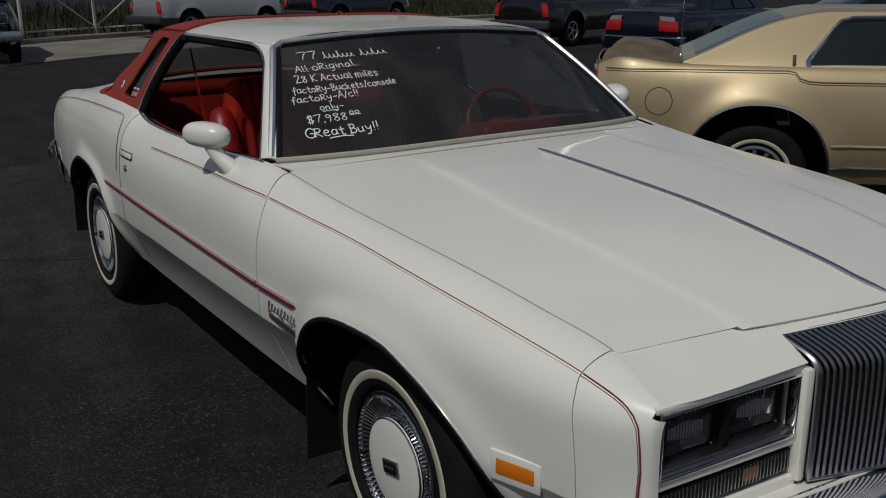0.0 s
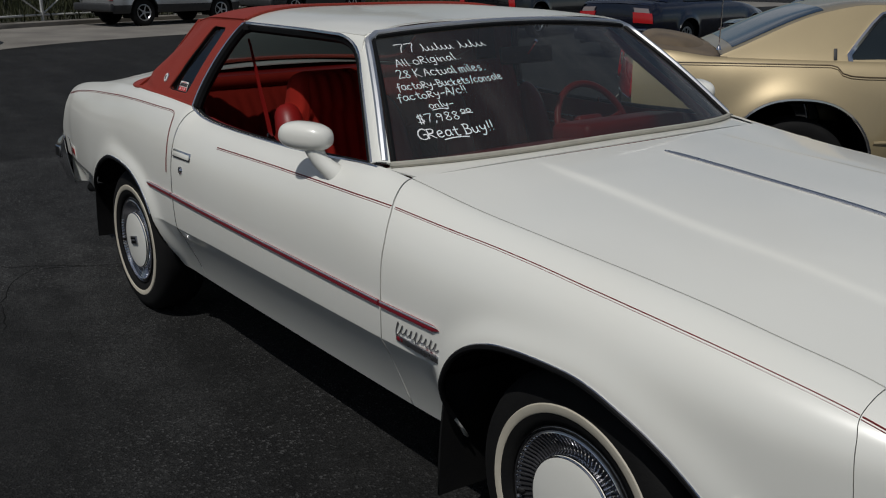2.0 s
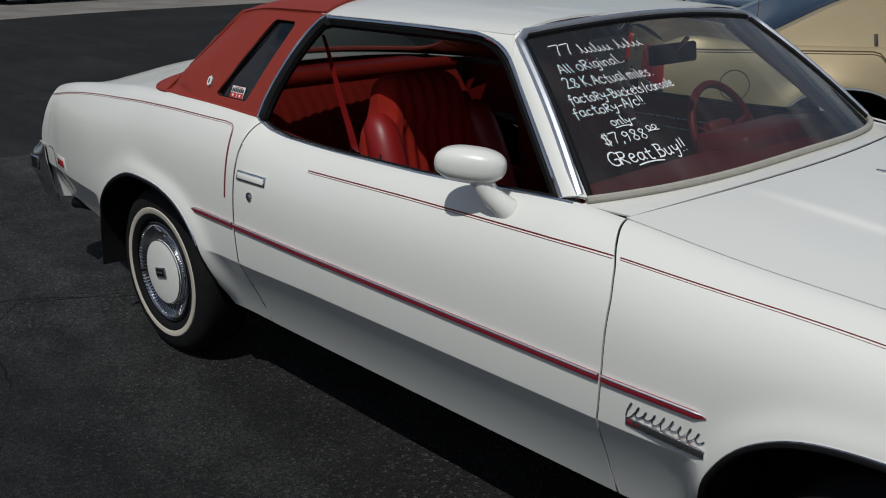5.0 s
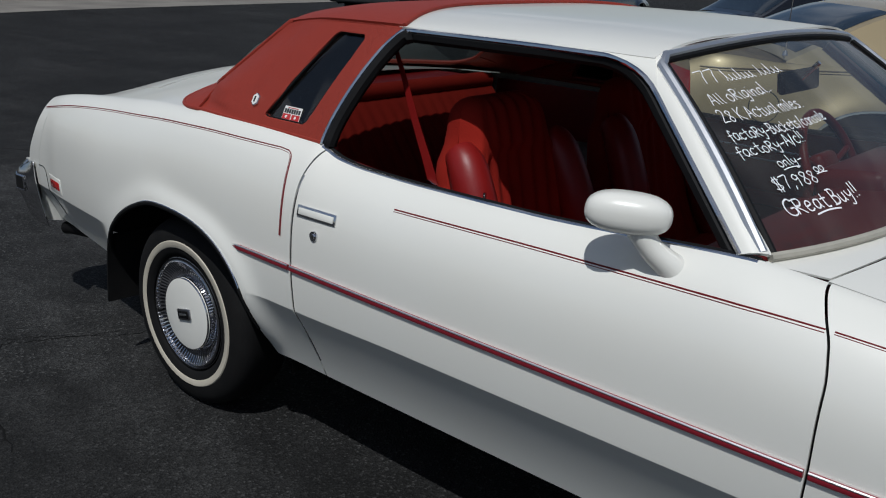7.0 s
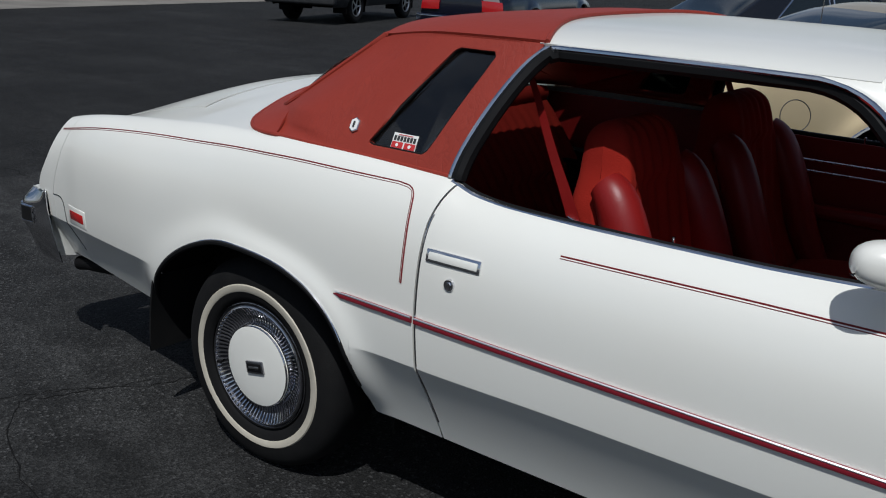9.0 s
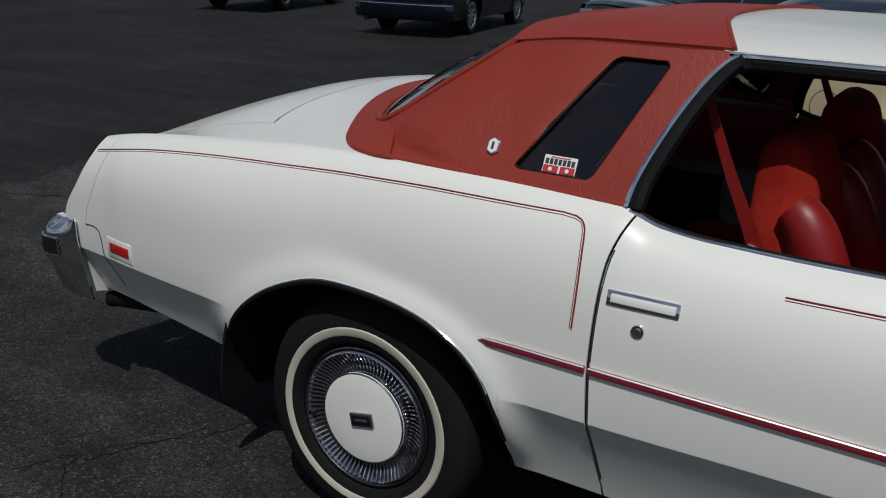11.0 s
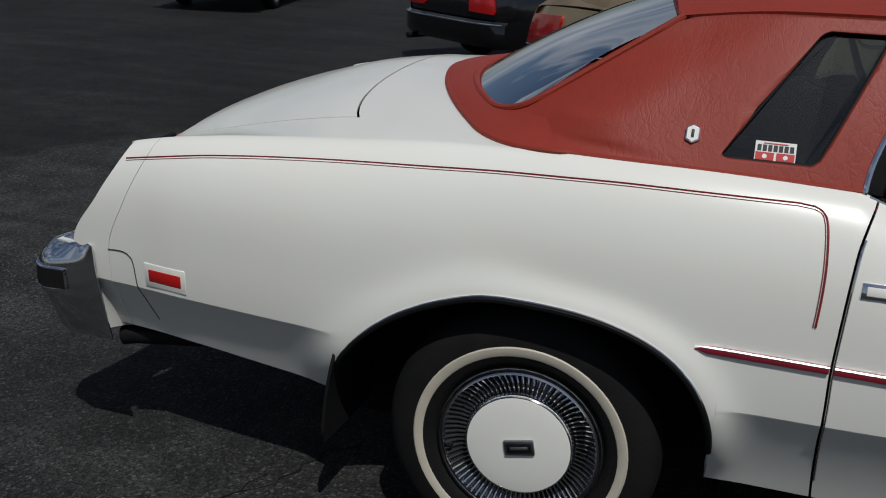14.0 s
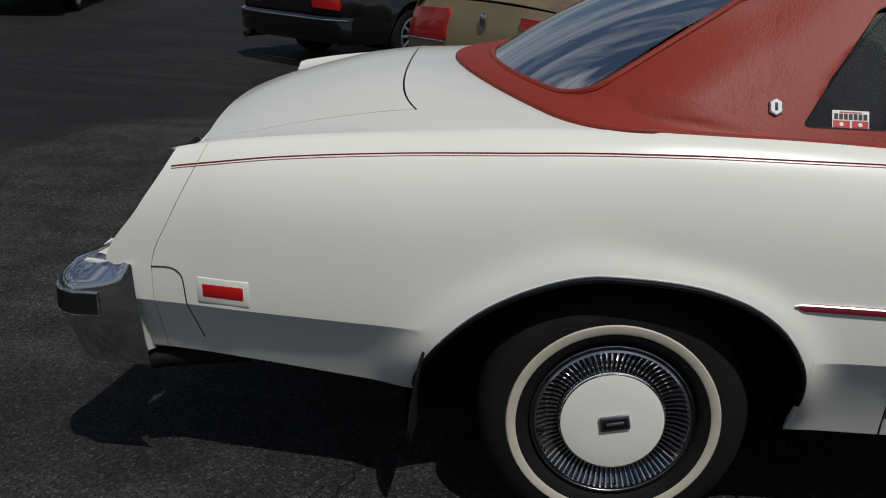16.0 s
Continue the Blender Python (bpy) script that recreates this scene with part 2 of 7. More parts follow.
def asphalt_material():
    """Old asphalt: stones of many greys, pale chips, scuffed and stained stretches."""
    m = material("worn_asphalt", (0.02, 0.02, 0.02), 0.85, spec=0.28)
    t = m.node_tree
    b = t.nodes["Principled BSDF"]
    co = t.nodes.new("ShaderNodeTexCoord")

    def noise_at(scale, detail, lo, hi, a, z, stretch=None, distort=0.0):
        n = t.nodes.new("ShaderNodeTexNoise")
        n.inputs["Scale"].default_value, n.inputs["Detail"].default_value, n.inputs["Distortion"].default_value = scale, detail, distort
        if stretch:
            mp = t.nodes.new("ShaderNodeMapping")
            mp.inputs["Scale"].default_value = stretch
            mp.inputs["Rotation"].default_value = (0, 0, radians(-28))
            t.links.new(co.outputs["Object"], mp.inputs["Vector"])
            t.links.new(mp.outputs["Vector"], n.inputs["Vector"])
        else:
            t.links.new(co.outputs["Object"], n.inputs["Vector"])
        r = t.nodes.new("ShaderNodeMapRange")
        for k, val in (("From Min", lo), ("From Max", hi), ("To Min", a), ("To Max", z)):
            r.inputs[k].default_value = val
        t.links.new(n.outputs["Fac"], r.inputs["Value"])
        return r.outputs["Result"], n

    def op(kind, a, c):
        q = t.nodes.new("ShaderNodeMath")
        q.operation = kind
        for k, x in enumerate((a, c)):
            if isinstance(x, float):
                q.inputs[k].default_value = x
            else:
                t.links.new(x, q.inputs[k])
        return q.outputs[0]

    def ramp(x, lo, hi, a=0.0, z=1.0):
        r = t.nodes.new("ShaderNodeMapRange")
        r.interpolation_type = "SMOOTHSTEP"
        for k, val in (("From Min", lo), ("From Max", hi), ("To Min", a), ("To Max", z)):
            r.inputs[k].default_value = val
        t.links.new(x, r.inputs["Value"])
        return r.outputs["Result"]

    big, big_n = noise_at(0.55, 6, 0.3, 0.7, 0.62, 1.45)
    mid, mid_n = noise_at(5, 7, 0.3, 0.7, 0.60, 1.42)
    streak, _ = noise_at(1.1, 6, 0.42, 0.72, 0.85, 1.75, (0.35, 2.2, 1), 0.6)
    grit, _ = noise_at(260, 2, 0.3, 0.75, 0.40, 1.6)
    v = t.nodes.new("ShaderNodeTexVoronoi")
    v.inputs["Scale"].default_value = 130
    t.links.new(co.outputs["Object"], v.inputs["Vector"])
    sep = t.nodes.new("ShaderNodeSeparateColor")
    t.links.new(v.outputs["Color"], sep.inputs["Color"])
    stone = ramp(sep.outputs["Green"], 0.0, 1.0, 0.45, 1.55)
    chip = ramp(sep.outputs["Red"], 0.85, 1.0, 0.0, 0.075)
    # chips lie bare where the surface is worn
    worn, _ = noise_at(0.9, 5, 0.40, 0.66, 0.15, 1.0)
    # an older, paler stretch of paving behind the cream car
    at = t.nodes.new("ShaderNodeSeparateXYZ")
    t.links.new(co.outputs["Object"], at.inputs[0])
    px, py = at.outputs["X"], at.outputs["Y"]
    dx, dy = op("SUBTRACT", px, 1.74), op("SUBTRACT", py, 0.13)
    far = op("SQRT", op("ADD", op("MULTIPLY", dx, dx), op("MULTIPLY", dy, dy)), 0.0)
    far = op("ADD", far, op("MULTIPLY", op("SUBTRACT", big_n.outputs["Fac"], 0.5), 1.6))
    far = op("ADD", far, op("MULTIPLY", op("SUBTRACT", mid_n.outputs["Fac"], 0.5), 0.6))
    old = op("MULTIPLY", op("SUBTRACT", 1.0, ramp(far, 5.86, 5.96)), op("SUBTRACT", 1.0, ramp(op("ADD", px, op("MULTIPLY", big_n.outputs["Fac"], 1.5)), -1.0, 1.6)))
    base = op("ADD", op("MULTIPLY", old, 0.0125), 0.0092)
    tone = op("MULTIPLY", op("MULTIPLY", op("MULTIPLY", op("MULTIPLY", big, mid), streak), op("MULTIPLY", grit, stone)), base)
    total = op("ADD", tone, op("MULTIPLY", chip, op("ADD", op("MULTIPLY", old, 0.35), op("MULTIPLY", worn, 0.75))))
    cmb = t.nodes.new("ShaderNodeCombineColor")
    for k, f in (("Red", 1.0), ("Green", 1.0), ("Blue", 0.98)):
        t.links.new(op("MULTIPLY", total, f), cmb.inputs[k])
    t.links.new(cmb.outputs[0], b.inputs["Base Color"])
    bp = t.nodes.new("ShaderNodeBump")
    bp.inputs["Strength"].default_value, bp.inputs["Distance"].default_value = 0.9, 0.006
    t.links.new(op("ADD", v.outputs["Distance"], op("MULTIPLY", mid_n.outputs["Fac"], 0.8)), bp.inputs["Height"])
    t.links.new(bp.outputs["Normal"], b.inputs["Normal"])
    return m


ASPHALT = asphalt_material()
CONCRETE = noisy(material("pale_concrete", (0.21, 0.195, 0.17), 0.9), 0.8, 0.8, (0.11, 0.10, 0.09), bump=0.4, bump_scale=90)


# ---- building helpers ----
def smooth_curve(*keys):
    """A smooth function through (x, value) pairs."""
    xs, vs = np.array([k[0] for k in keys], float), np.array([k[1] for k in keys], float)
    h, d = np.diff(xs), np.diff(vs) / np.diff(xs)
    m = np.r_[d[0], [0 if a * b <= 0 else 2 * a * b / (a + b) for a, b in zip(d, d[1:])], d[-1]]

    def f(x):
        x = min(max(x, xs[0]), xs[-1])
        i = min(int(np.searchsorted(xs, x, side="right")) - 1, len(h) - 1)
        s = (x - xs[i]) / h[i]
        return float((2 * s**3 - 3 * s**2 + 1) * vs[i] + (s**3 - 2 * s**2 + s) * h[i] * m[i] + (3 * s**2 - 2 * s**3) * vs[i + 1] + (s**3 - s**2) * h[i] * m[i + 1])

    return f


def lerp(a, b, t):
    return a + (b - a) * t


def empty(name, label, category, group="", at=None):
    ob = new(name)
    ob.empty_display_size = 0.2
    if at is not None:
        ob.matrix_world = at
    return tagged(ob, label, category, group)


def part(name, bm, mat, parent=None, label="", thick=0.0, flat=False, angle=40):
    """Links a bmesh as one mesh object under a thing or a part."""
    me = bpy.data.meshes.new(name)
    bm.normal_update()
    rim = [e.is_boundary for e in bm.edges] if thick else []
    bm.to_mesh(me)
    bm.free()
    for mm in mat if isinstance(mat, (list, tuple)) else [mat]:
        me.materials.append(mm)
    if not flat:
        me.polygons.foreach_set("use_smooth", [True] * len(me.polygons))
        me.set_sharp_from_angle(angle=radians(angle))
        if any(rim):
            # the cut edge of a sheet stays crisp
            crisp = me.attributes.get("sharp_edge") or me.attributes.new("sharp_edge", "BOOLEAN", "EDGE")
            flags = [False] * len(me.edges)
            crisp.data.foreach_get("value", flags)
            crisp.data.foreach_set("value", [a or b for a, b in zip(flags, rim)])
    ob = new(name, me)
    if parent is not None:
        ob.parent = parent
    if thick:
        mod = ob.modifiers.new("thickness", "SOLIDIFY")
        mod.thickness, mod.offset = thick, 0.0
    return tagged(ob, label)


def sheet(f, us, vs, bm=None, weld=True):
    """A grid of quads through f(u, v)."""
    bm = bm or bmesh.new()
    rows = [[bm.verts.new(f(u, v)) for u in us] for v in vs]
    for a, b in zip(rows, rows[1:]):
        for i in range(len(us) - 1):
            bm.faces.new((a[i], a[i + 1], b[i + 1], b[i]))
    if weld:
        bmesh.ops.remove_doubles(bm, verts=bm.verts, dist=2e-5)
    return bm


def steps(a, b, n):
    return [a + (b - a) * i / n for i in range(n + 1)]


def tube(points, r, n=8, closed=False, bm=None, squash=1.0, normal=None):
    """A round bar along a line of points; squash flattens it along the given normal."""
    bm = bm or bmesh.new()
    pts = [Vector(p) for p in points]
    rings = []
    side = None
    for i, p in enumerate(pts):
        a = pts[i - 1] if i or closed else p
        b = pts[(i + 1) % len(pts)] if i < len(pts) - 1 or closed else p
        d = (b - a).normalized()
        if normal is not None:
            side = Vector(normal)
        elif side is None:
            side = d.orthogonal()
        side = (side - d * side.dot(d)).normalized()
        up = d.cross(side)
        rad = r[i] if isinstance(r, (list, tuple)) else r
        rings.append([bm.verts.new(p + rad * (math.cos(k) * side * squash + math.sin(k) * up)) for k in (2 * math.pi * j / n for j in range(n))])
    pairs = list(zip(rings, rings[1:] + ([rings[0]] if closed else [])))
    for a, b in pairs[: len(pairs) if closed else len(rings) - 1]:
        for j in range(n):
            bm.faces.new((a[j], a[(j + 1) % n], b[(j + 1) % n], b[j]))
    if not closed:
        bm.faces.new(rings[0][::-1])
        bm.faces.new(rings[-1])
    return bm


def lathe(profile, n=48, bm=None, at=Matrix(), mats=None):
    """Turns (radius, depth) pairs round the local y axis."""
    bm = bm or bmesh.new()
    rings = []
    for r, d in profile:
        if r < 1e-6:
            rings.append([bm.verts.new(at @ Vector((0, d, 0)))])
        else:
            rings.append([bm.verts.new(at @ Vector((r * math.cos(2 * math.pi * j / n), d, r * math.sin(2 * math.pi * j / n)))) for j in range(n)])
    for k, (a, b) in enumerate(zip(rings, rings[1:])):
        for j in range(n):
            c = [a[j % len(a)], a[(j + 1) % len(a)], b[(j + 1) % len(b)], b[j % len(b)]]
            c = list(dict.fromkeys(c))
            if len(c) > 2:
                f = bm.faces.new(c)
                if mats:
                    f.material_index = mats[k]
    return bm


def block(size, at=Matrix(), bevel=0.0, bm=None, seg=2):
    """A box with rounded edges, centred on its pose."""
    tmp = bmesh.new()
    bmesh.ops.create_cube(tmp, size=1)
    bmesh.ops.scale(tmp, vec=Vector(size), verts=tmp.verts)
    if bevel:
        bmesh.ops.bevel(tmp, geom=tmp.edges[:], offset=bevel, segments=seg, profile=0.5, affect="EDGES", clamp_overlap=True)
    tmp.transform(at)
    if bm is None:
        return tmp
    me = bpy.data.meshes.new("tmp")
    tmp.to_mesh(me)
    tmp.free()
    bm.from_mesh(me)
    bpy.data.meshes.remove(me)
    return bm


def prism(outline, depth, at=Matrix(), bevel=0.0, bm=None):
    """A flat outline of (x, z) pairs pushed along y by depth, both ways by half."""
    tmp = bmesh.new()
    a = [tmp.verts.new((x, -depth / 2, z)) for x, z in outline]
    b = [tmp.verts.new((x, depth / 2, z)) for x, z in outline]
    tmp.faces.new(a)
    tmp.faces.new(b[::-1])
    for i in range(len(a)):
        j = (i + 1) % len(a)
        tmp.faces.new((a[j], a[i], b[i], b[j]))
    bmesh.ops.recalc_face_normals(tmp, faces=tmp.faces)
    if bevel:
        bmesh.ops.bevel(tmp, geom=tmp.edges[:], offset=bevel, segments=2, profile=0.5, affect="EDGES", clamp_overlap=True)
    tmp.transform(at)
    if bm is None:
        return tmp
    me = bpy.data.meshes.new("tmp")
    tmp.to_mesh(me)
    tmp.free()
    bm.from_mesh(me)
    bpy.data.meshes.remove(me)
    return bm


def bez(a, b, c, t):
    return (1 - t) ** 2 * Vector(a) + 2 * t * (1 - t) * Vector(b) + t * t * Vector(c)


def spline(points, n=8, closed=False):
    """Points of a smooth line through the given ones."""
    p = [Vector(q) for q in points]
    out = []
    m = len(p)
    for i in range(m if closed else m - 1):
        a, b, c, d = (p[(i + k) % m] if closed else p[min(max(i + k, 0), m - 1)] for k in (-1, 0, 1, 2))
        for j in range(n):
            t = j / n
            out.append(0.5 * (2 * b + (c - a) * t + (2 * a - 5 * b + 4 * c - d) * t * t + (3 * b - a - 3 * c + d) * t**3))
    if not closed:
        out.append(p[-1])
    return out


# ---- ground ----
def build_ground():
    bm = bmesh.new()
    xs = [-400, -60] + steps(-30, 14, 44) + [60, 400]
    ys = [-400, -60] + steps(-14, 30, 44) + [60, 400]
    sheet(lambda u, v: Vector((u, v, 0.0)), xs, ys, bm)
    ob = part("ground", bm, ASPHALT, None, "dark worn asphalt of the car lot with cracks and pale chips")
    tagged(ob, category="ground", kind="structure")
    rnd = random.Random(11)
    for line in (((-1.9, -1.62), (-1.5, -1.45), (-1.07, -1.3), (-0.99, -1.17), (-0.86, -0.98), (-0.71, -0.82), (-0.62, -0.61), (-0.55, -0.55)), ((-0.1, -1.52), (-0.6, -1.4), (-0.91, -1.2), (-0.87, -1.06), (-0.74, -0.78)), ((-4.6, 0.4), (-4.2, 0.62), (-3.9, 0.58), (-3.5, 0.8), (-3.3, 1.3))):
        pts = []
        for p in spline([(x, y, 0.0) for x, y in line], 8):
            pts.append(p + Vector((rnd.uniform(-0.012, 0.012), rnd.uniform(-0.012, 0.012), 0.0006)))
        part("crack", tube(pts, [rnd.uniform(0.0015, 0.0045) for _ in pts], 6, normal=(0, 0, 1), squash=0.25), DARK, ob, "thin dark crack in the paving")


build_ground()


# ---- the cream coupe ----
coupe = empty("coupe_car", "cream white two-door coupe with red vinyl roof, on asphalt", "car")

half_width = smooth_curve((-1.42, 0.82), (-1.25, 0.846), (-1.05, 0.872), (-0.93, 0.892), (-0.5, 0.938), (0, 0.958), (0.4, 0.970), (1.2, 0.982), (2.1, 0.984), (2.45, 0.974), (2.85, 0.960), (3.26, 0.918), (3.46, 0.872), (3.56, 0.835), (3.64, 0.79))
crease_z = smooth_curve((-1.42, 0.565), (-1.1, 0.562), (-0.82, 0.562), (-0.47, 0.560), (0.4, 0.549), (0.66, 0.550), (1.1, 0.558), (2.4, 0.558), (3.1, 0.545), (3.64, 0.52))
sill_z = smooth_curve((-1.42, 0.405), (-1.0, 0.398), (-0.56, 0.368), (-0.45, 0.362), (0.4, 0.314), (2.4, 0.319), (3.3, 0.375), (3.64, 0.405))
top_y = smooth_curve((-1.42, 0.77), (-1.0, 0.793), (-0.5, 0.812), (-0.2, 0.832), (0.1, 0.855), (0.65, 0.862), (1.2, 0.862), (1.93, 0.846), (2.07, 0.832), (2.55, 0.817), (2.94, 0.80), (3.23, 0.773), (3.46, 0.747), (3.54, 0.757), (3.64, 0.772))
top_z = smooth_curve((-1.42, 0.80), (-1.14, 0.926), (-0.9, 0.972), (-0.5, 1.012), (-0.2, 1.036), (0.2, 1.045), (0.64, 1.032), (0.74, 1.002), (0.85, 0.990), (1.1, 0.984), (1.4, 0.984), (1.65, 0.991), (1.93, 1.001), (2.06, 0.988), (2.38, 0.950), (2.63, 0.930), (3.0, 0.898), (3.3, 0.853), (3.46, 0.822), (3.56, 0.790), (3.64, 0.760))
crown = smooth_curve((-1.42, 0.0), (-1.15, 0.006), (-1.05, 0.024), (-0.9, 0.05), (-0.72, 0.076), (-0.6, 0.080), (-0.45, 0.068), (-0.2, 0.05), (2.06, 0.035), (2.3, 0.041), (2.8, 0.043), (3.3, 0.044), (3.46, 0.046), (3.52, 0.05), (3.61, 0.066), (3.8, 0.075))
deck_dip = smooth_curve((-1.42, 0.03), (-1.0, 0.046), (-0.8, 0.034), (-0.55, 0.010), (-0.4, 0.0))
crown_power = smooth_curve((3.1, 2.2), (3.46, 1.2))


def rear_arch(x, z):
    u = (x + 0.03) / (0.462 if x > -0.03 else 0.464)
    k = min(max((u + 0.4) / 0.8, 0), 1)
    k = k * k * (3 - 2 * k)
    p, q, h = lerp(1.8, 2.5, k), lerp(0.55, 0.354, k), 0.36
    return abs(u) ** p + max(z - 0.37, 0) ** (1 / q) / h ** (1 / q), 0.37, (0.37 + h * max(1 - abs(u) ** p, 0) ** q if abs(u) < 1 else 0)


def front_arch(x, z):
    u = (x - 2.82) / (0.50 if x > 2.82 else 0.420)
    k = min(max((u + 0.4) / 0.8, 0), 1)
    k = k * k * (3 - 2 * k)
    p, q, h = lerp(3.0, 1.7, k), lerp(0.42, 0.55, k), 0.352
    return abs(u) ** p + max(z - 0.36, 0) ** (1 / q) / h ** (1 / q), 0.36, (0.36 + h * max(1 - abs(u) ** p, 0) ** q if abs(u) < 1 else 0)


def bottom_z(x):
    return max(sill_z(x), rear_arch(x, 0)[2], front_arch(x, 0)[2])


def side_y(x, z):
    """The half-width of the body at a place along it and a height."""
    w, zc, zt, yt = half_width(x), crease_z(x), top_z(x), top_y(x)
    zm = min(0.68, zt - 0.06)
    near = 0.0
    for arch in (rear_arch, front_arch):
        g = arch(x, z)[0]
        near = max(near, math.exp(-((max((g**0.4 - 1) * 0.42, 0) / 0.045) ** 2)))
    rise = min(max((z - 0.33) / 0.20, 0), 1)
    near *= rise
    if z < zc:
        d = zc - z
        y = w - 0.006 - (0.575 * d - 0.50 * d * d) * (1 - 0.75 * near)
    elif z < zm:
        y = w - 0.006 * ((zm - z) / (zm - zc)) ** 2
    else:
        f = min((z - zm) / (zt - zm), 1.0)
        y = yt + (w - yt) * max(1 - f**3, 0.0) ** 0.64
    for arch in (rear_arch, front_arch):
        g = arch(x, z)[0]
        if 0.3 < g < 6:
            d = (g**0.4 - 1) * 0.42
            y += 0.020 * math.exp(-((max(d, 0) / 0.05) ** 2)) * (0.25 + 0.75 * rise)
    return y


def deck_z(x, y):
    f = min(abs(y) / top_y(x), 1.0)
    z = top_z(x) + crown(x) * (1 - f ** crown_power(x))
    return z - deck_dip(x) * 1.5 * (1 - f**6) * f * f if x < -0.4 else z


def on_side(x, z, s, out=0.0):
    return Vector((x, s * (side_y(x, z) + out), z))


def side_panel(x_back, x_front, s, n):
    """A stretch of the body's flank between two edge lines x(z)."""
    rows = [(0, k) for k in steps(0, 1, 8)] + [(1, k) for k in steps(0.06, 1, 16)] + [(2, k) for k in steps(0.14, 1, 7)] + [(3, math.sin(k * math.pi / 2)) for k in steps(0.045, 1, 22)]
    a, b = x_back(0.45), x_front(0.45)
    xs = set(steps(a, b, n))
    for c in (-0.494, 0.432, 2.40, 3.32):
        xs |= {c + d for d in steps(-0.05, 0.05, 40) if a < c + d < b}
    us = [(x - a) / (b - a) for x in sorted(xs)]

    def plain(x, band, k):
        zc = crease_z(x)
        lo, hi = ((sill_z(x), zc - 0.02), (zc - 0.02, zc + 0.05), (zc + 0.05, 0.70), (0.70, top_z(x)))[band]
        return lerp(lo, hi, k)

    def height(x, band, k):
        z, zs, zb = plain(x, band, k), sill_z(x), bottom_z(x)
        if zb > zs + 1e-4 and z < zb + 0.14:
            z = zb + (z - zs) * 0.14 / (zb + 0.14 - zs)
        return z

    def f(u, row):
        x = x_at = lerp(a, b, u)
        for _ in range(5):
            z = plain(x, *row)
            if b - a < 0.5:
                x = lerp(x_back(z), x_front(z), u)
            else:
                x = x_at + (x_back(z) - a) * max(0, 1 - (x_at - a) / 0.21) + (x_front(z) - b) * max(0, 1 - (b - x_at) / 0.21)
        return on_side(x, height(x, *row), s)

    bm = sheet(f, us, rows, weld=False)
    bmesh.ops.remove_doubles(bm, verts=bm.verts, dist=4e-4)
    bmesh.ops.recalc_face_normals(bm, faces=bm.faces)
    return bm


door_back = smooth_curve((0.28, 0.674), (0.36, 0.664), (0.445, 0.655), (0.527, 0.648), (0.60, 0.645), (0.68, 0.642), (0.80, 0.645), (0.92, 0.653), (0.97, 0.664), (1.06, 0.70))
door_front = smooth_curve((0.28, 2.15), (0.40, 2.136), (0.49, 2.137), (0.60, 2.148), (0.70, 2.152), (0.83, 2.152), (0.90, 2.138), (0.95, 2.110), (1.0, 2.08), (1.06, 2.07))
tail_gap = smooth_curve((0.30, -1.15), (0.60, -1.15), (0.657, -1.148), (0.80, -1.088), (0.914, -1.030), (1.06, -0.965))
tail_end = smooth_curve((0.30, -1.20), (0.60, -1.20), (0.64, -1.215), (0.655, -1.268), (0.80, -1.178), (0.906, -1.108), (1.06, -1.03))
nose_gap = smooth_curve((0.30, 3.482), (0.60, 3.480), (0.68, 3.474), (0.76, 3.462), (0.80, 3.448), (1.06, 3.445))
GAP = 0.0028

